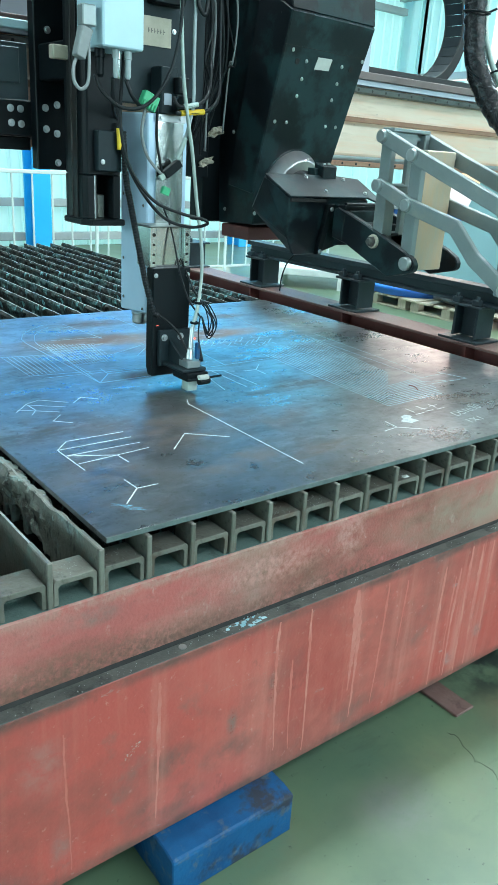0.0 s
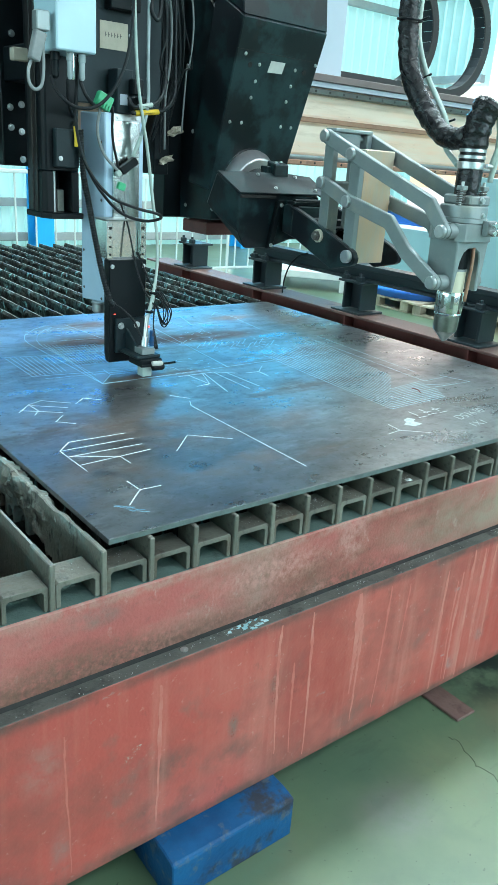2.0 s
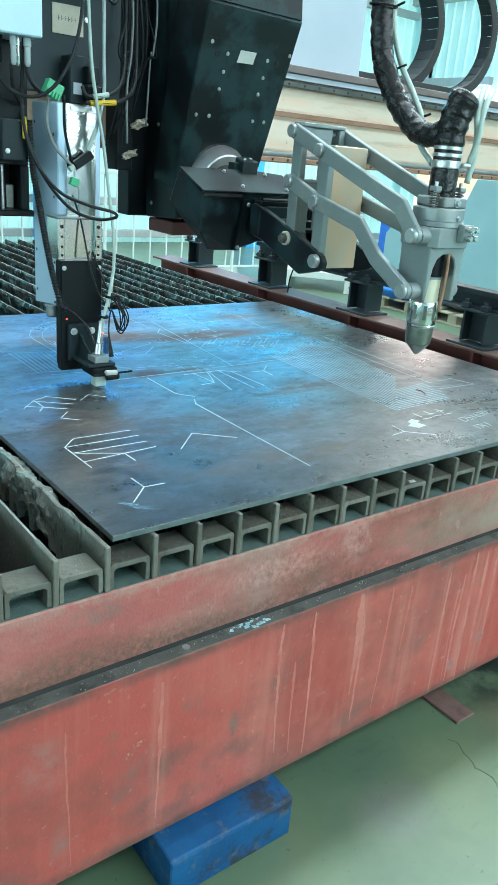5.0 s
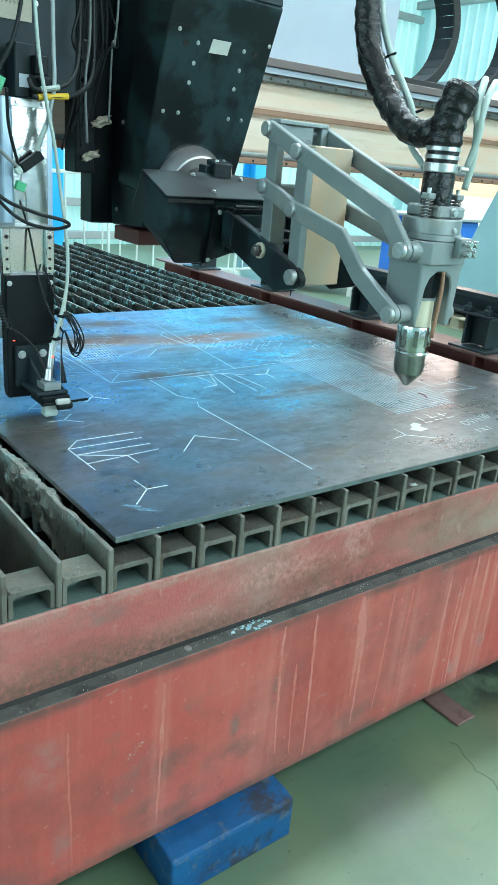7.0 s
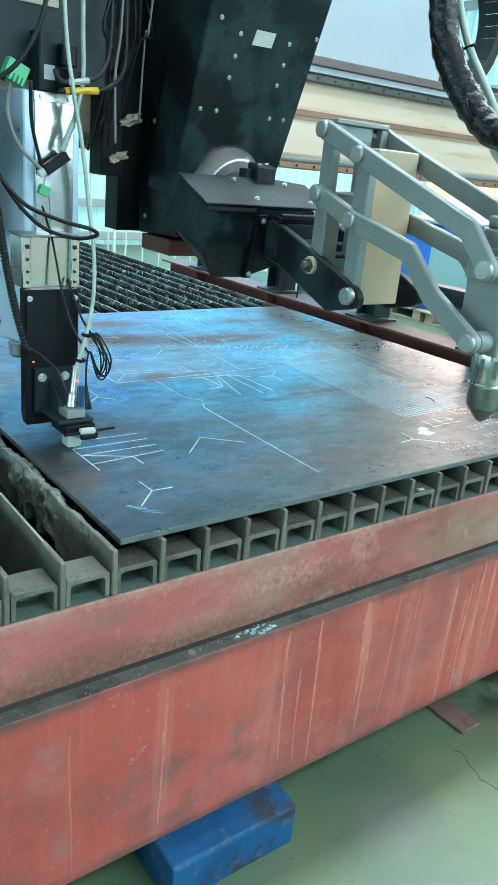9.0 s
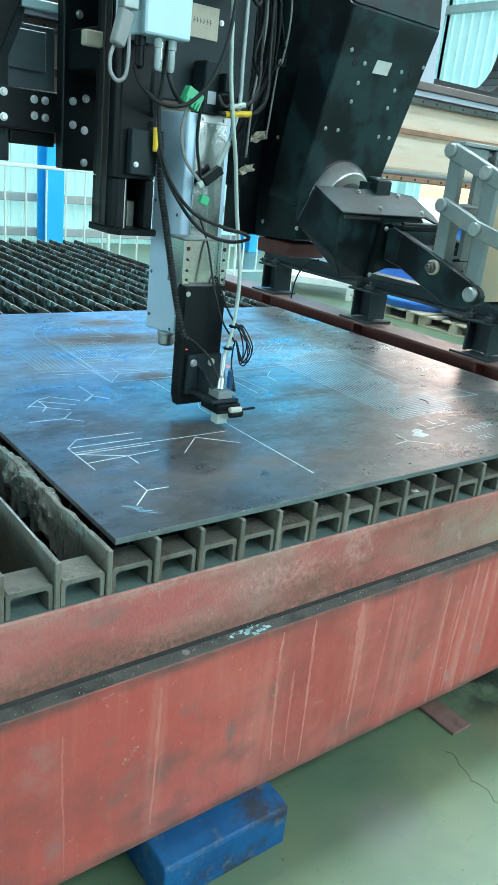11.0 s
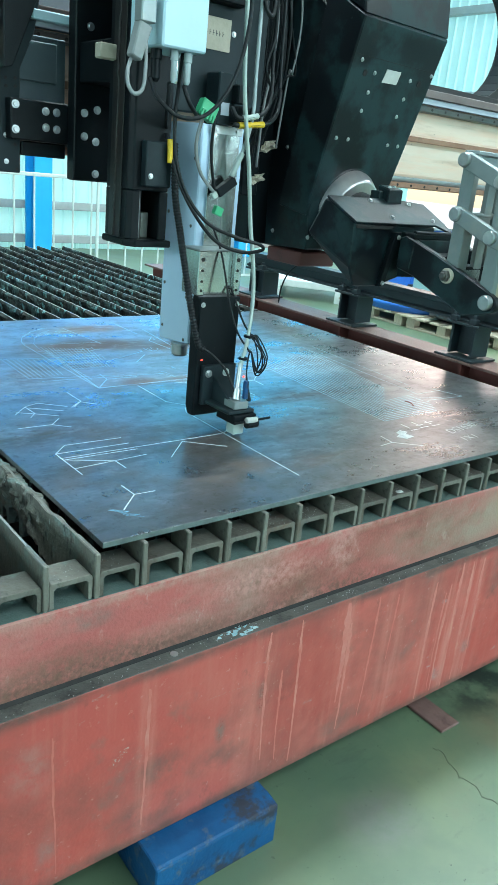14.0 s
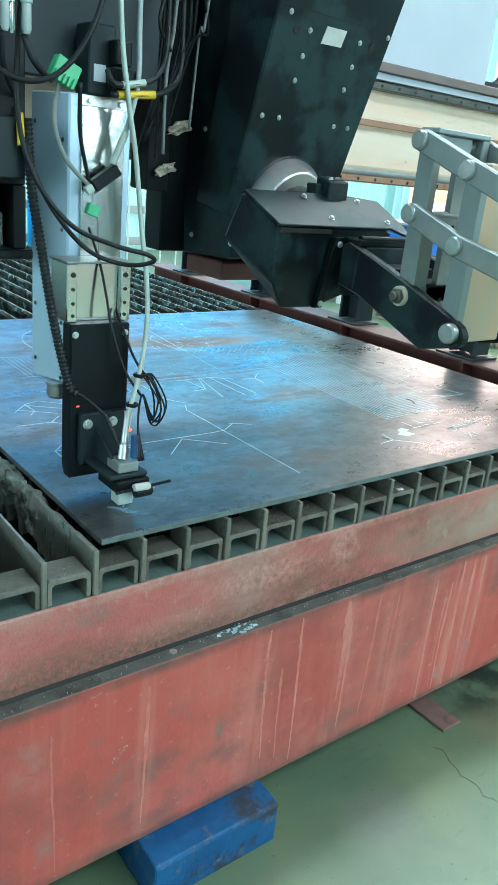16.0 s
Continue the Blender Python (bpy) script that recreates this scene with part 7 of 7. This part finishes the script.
def plasma_torch():
    pt = thing("plasma_torch", (TX, TY, 0.225), "plasma torch with shiny cap in an aluminium clevis", "plasma torch")

    def ring(name, z0, z1, rings, material, label="", seg=36):
        bm = bmesh.new()
        lathe(bm, (TX, TY, z0), (TX, TY, z1), rings, seg)
        return part(name, bm, material, pt, label)

    ring("tip", 0.225, 0.256, [(0, 0.004), (0.06, 0.007), (1, 0.0315)], BRASS, "dull conical tip")
    ring("shield_cup", 0.2565, 0.300, [(0, 0.0320), (0.4, 0.0345), (1, 0.0340)], BRASS, "greenish brass shield cup")
    ring("collar", 0.3005, 0.308, [(0, 0.0360), (0.5, 0.0375), (1, 0.0360)], CHROME)
    cap = ring("retaining_cap", 0.3085, 0.366, [(0, 0.0370), (0.06, 0.0380), (0.94, 0.0380), (1, 0.0370)], POLISHED, "polished retaining cap")
    for k in range(9):
        a = 2 * math.pi * k / 9
        bm = bmesh.new()
        box(bm, -0.0045, 0.0045, -0.0012, 0.0012, 0, 0.036, 0.0006, Matrix.Translation((TX + 0.0377 * math.sin(a), TY - 0.0377 * math.cos(a), 0.322)) @ Matrix.Rotation(a, 4, "Z"))
        part("grip_rib", bm, BRASS, cap)
    ring("insulator", 0.3665, 0.424, [(0, 0.033), (1, 0.033)], CREAM, "cream insulating sleeve")
    ring("seal_ring", 0.4245, 0.430, [(0, 0.035), (1, 0.035)], ALU)
    ring("torch_body", 0.4305, 0.50, [(0, 0.033), (1, 0.033)], BLACK)
    # clevis with an arched opening to the front
    bm = bmesh.new()
    arch = [(-0.060, 0.372), (-0.062, 0.42), (-0.064, 0.49), (-0.066, 0.52), (-0.066, 0.552), (0.068, 0.552), (0.068, 0.505), (0.066, 0.49), (0.060, 0.42), (0.054, 0.372),
            (0.040, 0.372), (0.040, 0.455), (0.032, 0.476), (0.013, 0.488), (-0.013, 0.488), (-0.032, 0.476), (-0.042, 0.455), (-0.054, 0.372)]
    prism(bm, [(TX + p[0], p[1]) for p in arch], "y", TY - 0.048, TY + 0.048, 0.003)
    part("clevis", bm, ALU, pt, "aluminium clevis with an arch")
    bm = bmesh.new()
    hull(bm, [(TX + sx * 0.069, TY + sy * 0.04, z) for sx in (-1, 1) for sy in (-1, 1) for z in (0.505, 0.552)] + [(TX + sx * 0.054, TY + sy * 0.062, z) for sx in (-1, 1) for sy in (-1, 1) for z in (0.505, 0.552)], 0.002)
    part("clevis_head", bm, ALU, pt, "chamfered block above the arch")
    ring("flange", 0.5525, 0.566, [(0, 0.062), (0.1, 0.064), (0.9, 0.064), (1, 0.062)], ALU, "grey flange")
    ring("upper_flange", 0.5665, 0.597, [(0, 0.063), (0.9, 0.063), (1, 0.061)], ALU)
    bm = bmesh.new()
    box(bm, TX - 0.036, TX + 0.048, TY - 0.046, TY + 0.046, 0.5975, 0.622, 0.004)
    part("clamp", bm, ALU, pt)
    piece("bolt", BOLT, (TX + 0.008, TY - 0.0465, 0.610), pt, TO_FRONT)
    piece("bolt", BOLT_SMALL, (TX + 0.0, TY - 0.0635, 0.575), pt, TO_FRONT)
    for dx, dy in ((-0.049, -0.022), (0.054, -0.012)):
        bm = bmesh.new()
        tube(bm, [(TX + dx + 0.0105 * math.cos(a * math.pi / 4), TY + dy + 0.0105 * math.sin(a * math.pi / 4), 0.5975 + 0.036 * a / 48) for a in range(49)], 0.002, 6, 1, smooth=False)
        part("spring", bm, RAIL_DARK, pt, "dark coil spring")
        bm = bmesh.new()
        box(bm, TX + dx - 0.011, TX + dx + 0.011, TY + dy - 0.011, TY + dy + 0.011, 0.634, 0.646, 0.002)
        part("spring_cap", bm, ALU, pt)
        bm = bmesh.new()
        cyl(bm, (TX + dx, TY + dy, 0.5975), (TX + dx, TY + dy, 0.656), 0.0045, 10)
        part("spring_stud", bm, STEEL, pt)
    bm = bmesh.new()
    box(bm, TX + 0.008, TX + 0.048, TY - 0.080, TY - 0.0625, 0.522, 0.562, 0.002)
    valve = part("valve_block", bm, ALU, pt, "small grey valve block")
    for dx, dz in ((0.018, 0.552), (0.038, 0.552), (0.018, 0.532), (0.038, 0.532)):
        bm = bmesh.new()
        lathe(bm, (TX + dx, TY - 0.0802, dz), (TX + dx, TY - 0.100, dz), [(0, 0.005), (0.4, 0.005), (0.42, 0.0075), (0.9, 0.0075), (1, 0.006)], 12)
        part("fitting", bm, CHROME, valve)
    bm = bmesh.new()
    tube(bm, [(TX + 0.010, TY - 0.045, 0.49), (TX + 0.012, TY - 0.046, 0.44), (TX + 0.008, TY - 0.044, 0.345)], 0.005, 8)
    part("gas_pipe", bm, COPPER, pt, "thin copper gas pipe")
    for xx, s in ((0.8780, 1), (1.0355, -1)):
        for yv, zv in ((0.228, 0.530), (0.235, 0.397)):
            bm = bmesh.new()
            cyl(bm, (xx, yv, zv), (xx + s * (0.036 if s > 0 else 0.006), yv, zv), 0.020, 20)
            part("boss", bm, ALU, pt)
    ring("torch_tube", 0.6225, 0.687, [(0, 0.033), (0.9, 0.0335), (1, 0.032)], BLACK_GLOSS, "glossy dark torch tube")
    for z in (0.687, 0.712, 0.728):
        ring("hose_clamp", z + 0.0005, z + (0.018 if z < 0.7 else 0.009), [(0, 0.0345), (0.1, 0.0355), (0.9, 0.0355), (1, 0.0345)], STEEL, "steel hose clamp")
    ring("hose_end", 0.6875, 0.742, [(0, 0.0335), (1, 0.0335)], BLACK_GLOSS)
    bm = bmesh.new()
    cyl(bm, (TX + 0.020, TY - 0.034, 0.697), (TX + 0.040, TY - 0.037, 0.696), 0.006, 12)
    part("clamp_screw", bm, STEEL, pt)
    return pt


def torch_hoses():
    out = []
    bm = bmesh.new()
    tube(bm, [(TX, TY, 0.742), (TX, TY - 0.002, 0.775), (TX + 0.004, TY - 0.004, 0.805), (TX + 0.010, TY - 0.012, 0.838)], 0.036, 22, 8, 0.030, 0.0012, lumps=0.0028)
    lathe(bm, (TX + 0.009, TY - 0.011, 0.832), (TX + 0.020, TY - 0.018, 0.858), [(0, 0.037), (0.35, 0.038), (0.7, 0.033), (0.9, 0.022), (1, 0.008)], 20)
    out.append(single("hose_sleeve", bm, BLACK_GLOSS, (TX, TY, 0.742), "black tape-wrapped hose sleeve on the torch", "hose"))
    bm = bmesh.new()
    tube(bm, [(TX, TY + 0.0, 0.785), (TX, TY + 0.05, 0.760), (TX, TY + 0.11, 0.772), (TX, TY + 0.18, 0.828), (TX, TY + 0.25, 0.92), (TX + 0.002, TY + 0.28, 1.02), (TX + 0.01, TY + 0.295, 1.12), (TX + 0.02, TY + 0.30, 1.35)], 0.028, 20, 10, 0.034, 0.0010, lumps=0.0024)
    out.append(single("torch_hose", bm, BLACK_GLOSS, (TX, TY + 0.05, 0.76), "thick black wrapped torch hose in a hanging bend", "hose"))
    for pts, rad, nm in (([(TX + 0.065, TY + 0.30, 1.35), (TX + 0.055, TY + 0.295, 1.12), (TX + 0.047, TY + 0.28, 1.02), (TX + 0.045, TY + 0.235, 0.93), (TX + 0.045, TY + 0.18, 0.86), (TX + 0.035, TY + 0.13, 0.80), (TX + 0.02, TY + 0.11, 0.742), (TX, TY + 0.055, 0.705), (TX - 0.01, TY + 0.036, 0.695)], 0.0075, "white gas hose tied to the torch hose"),
                       ([(TX + 0.058, TY - 0.025, 0.657), (TX + 0.056, TY - 0.035, 0.72), (TX + 0.046, TY - 0.04, 0.775), (TX + 0.036, TY - 0.042, 0.80), (TX + 0.050, TY - 0.03, 0.835), (TX + 0.095, TY + 0.0, 0.875)], 0.0075, "white gas hose at the torch"),
                       ([(TX + 0.046, TY - 0.03, 0.70), (TX + 0.044, TY - 0.048, 0.76), (TX + 0.042, TY - 0.05, 0.80), (TX + 0.058, TY - 0.045, 0.84), (TX + 0.105, TY - 0.02, 0.87)], 0.007, "white gas hose at the torch")):
        bm = bmesh.new()
        tube(bm, pts, rad, 10)
        out.append(single("gas_hose", bm, HOSE_WHITE, pts[0], nm, "hose"))
    for p, d in (((TX, TY + 0.245, 0.915), 0.6), ((TX, TY + 0.14, 0.80), 0.9), ((TX + 0.005, TY + 0.285, 1.06), 0.1)):
        bm = bmesh.new()
        m = Matrix.Translation(p) @ Matrix.Rotation(d, 4, "X")
        tmp = [m @ Vector((0.034 * math.cos(a), 0.034 * math.sin(a), 0)) for a in (radians(12 * k) for k in range(31))]
        tube(bm, tmp, 0.003, 6, 1, smooth=False)
        tube(bm, [tmp[0], tmp[0] + Vector((0.01, -0.03, 0.012))], 0.003, 6, 2)
        out.append(single("cable_tie", bm, BLACK, p, "black cable tie round the torch hose", "cable tie", "ties on the torch hose"))
    return out


RIDERS += [carriage(), z_column(), control_box(), data_plug(), marking_head()]
cables()
RIDERS += terminals()
RIDERS += [torch_arm(), wrist(), torch_linkage(), plasma_torch()]
RIDERS += torch_hoses()


# ---- what moves ----
# seconds, travel of the carriage across the table, travel of the gantry along it
TRAVEL = [
    (0, 0.258, -0.227),
    (0.5, 0.235, -0.199),
    (1, 0.218, -0.181),
    (1.5, 0.215, -0.109),
    (2, 0.213, -0.018),
    (2.5, 0.204, -0.003),
    (3, 0.117, -0.001),
    (3.5, -0, -0),
    (4, -0.032, -0.002),
    (4.2, -0.015, -0.012),
    (5.2, 0.005, -0.1),
    (5.9, -0.11, -0.19),
    (6.5, -0.185, -0.252),
    (7, -0.233, -0.255),
    (7.5, -0.281, -0.255),
    (8, -0.282, -0.298),
    (8.5, -0.279, -0.413),
    (9, -0.28, -0.474),
    (9.7, -0.2, -0.46),
    (10.4, 0.02, -0.46),
    (11.5, 0.229, -0.474),
    (12, 0.266, -0.448),
    (12.5, 0.284, -0.443),
    (13, 0.327, -0.471),
    (13.5, 0.306, -0.488),
    (14, 0.207, -0.54),
    (14.5, 0.026, -0.646),
    (15, -0.154, -0.744),
    (15.5, -0.255, -0.801),
    (16, -0.28, -0.815),
]


def motions():
    for ob in GANTRY:
        x, y, z = ob.location
        walk(ob, [(t, pose(x, y + dy, z)) for t, dx, dy in TRAVEL])
    for ob in CHAINS:
        x, y, z = ob.location
        walk(ob, [(t, pose(x + 0.5 * dx, y + dy, z)) for t, dx, dy in TRAVEL])
    for ob in RIDERS:
        x, y, z = ob.location
        walk(ob, [(t, pose(x + dx, y + dy, z)) for t, dx, dy in TRAVEL])
    for done, ob in FRESH:
        walk(ob, [(0.0, pose(0, 0, -0.003)), (done - 0.15, pose(0, 0, -0.003)), (done, pose(0, 0, 0)), (16.0, pose(0, 0, 0))])


motions()
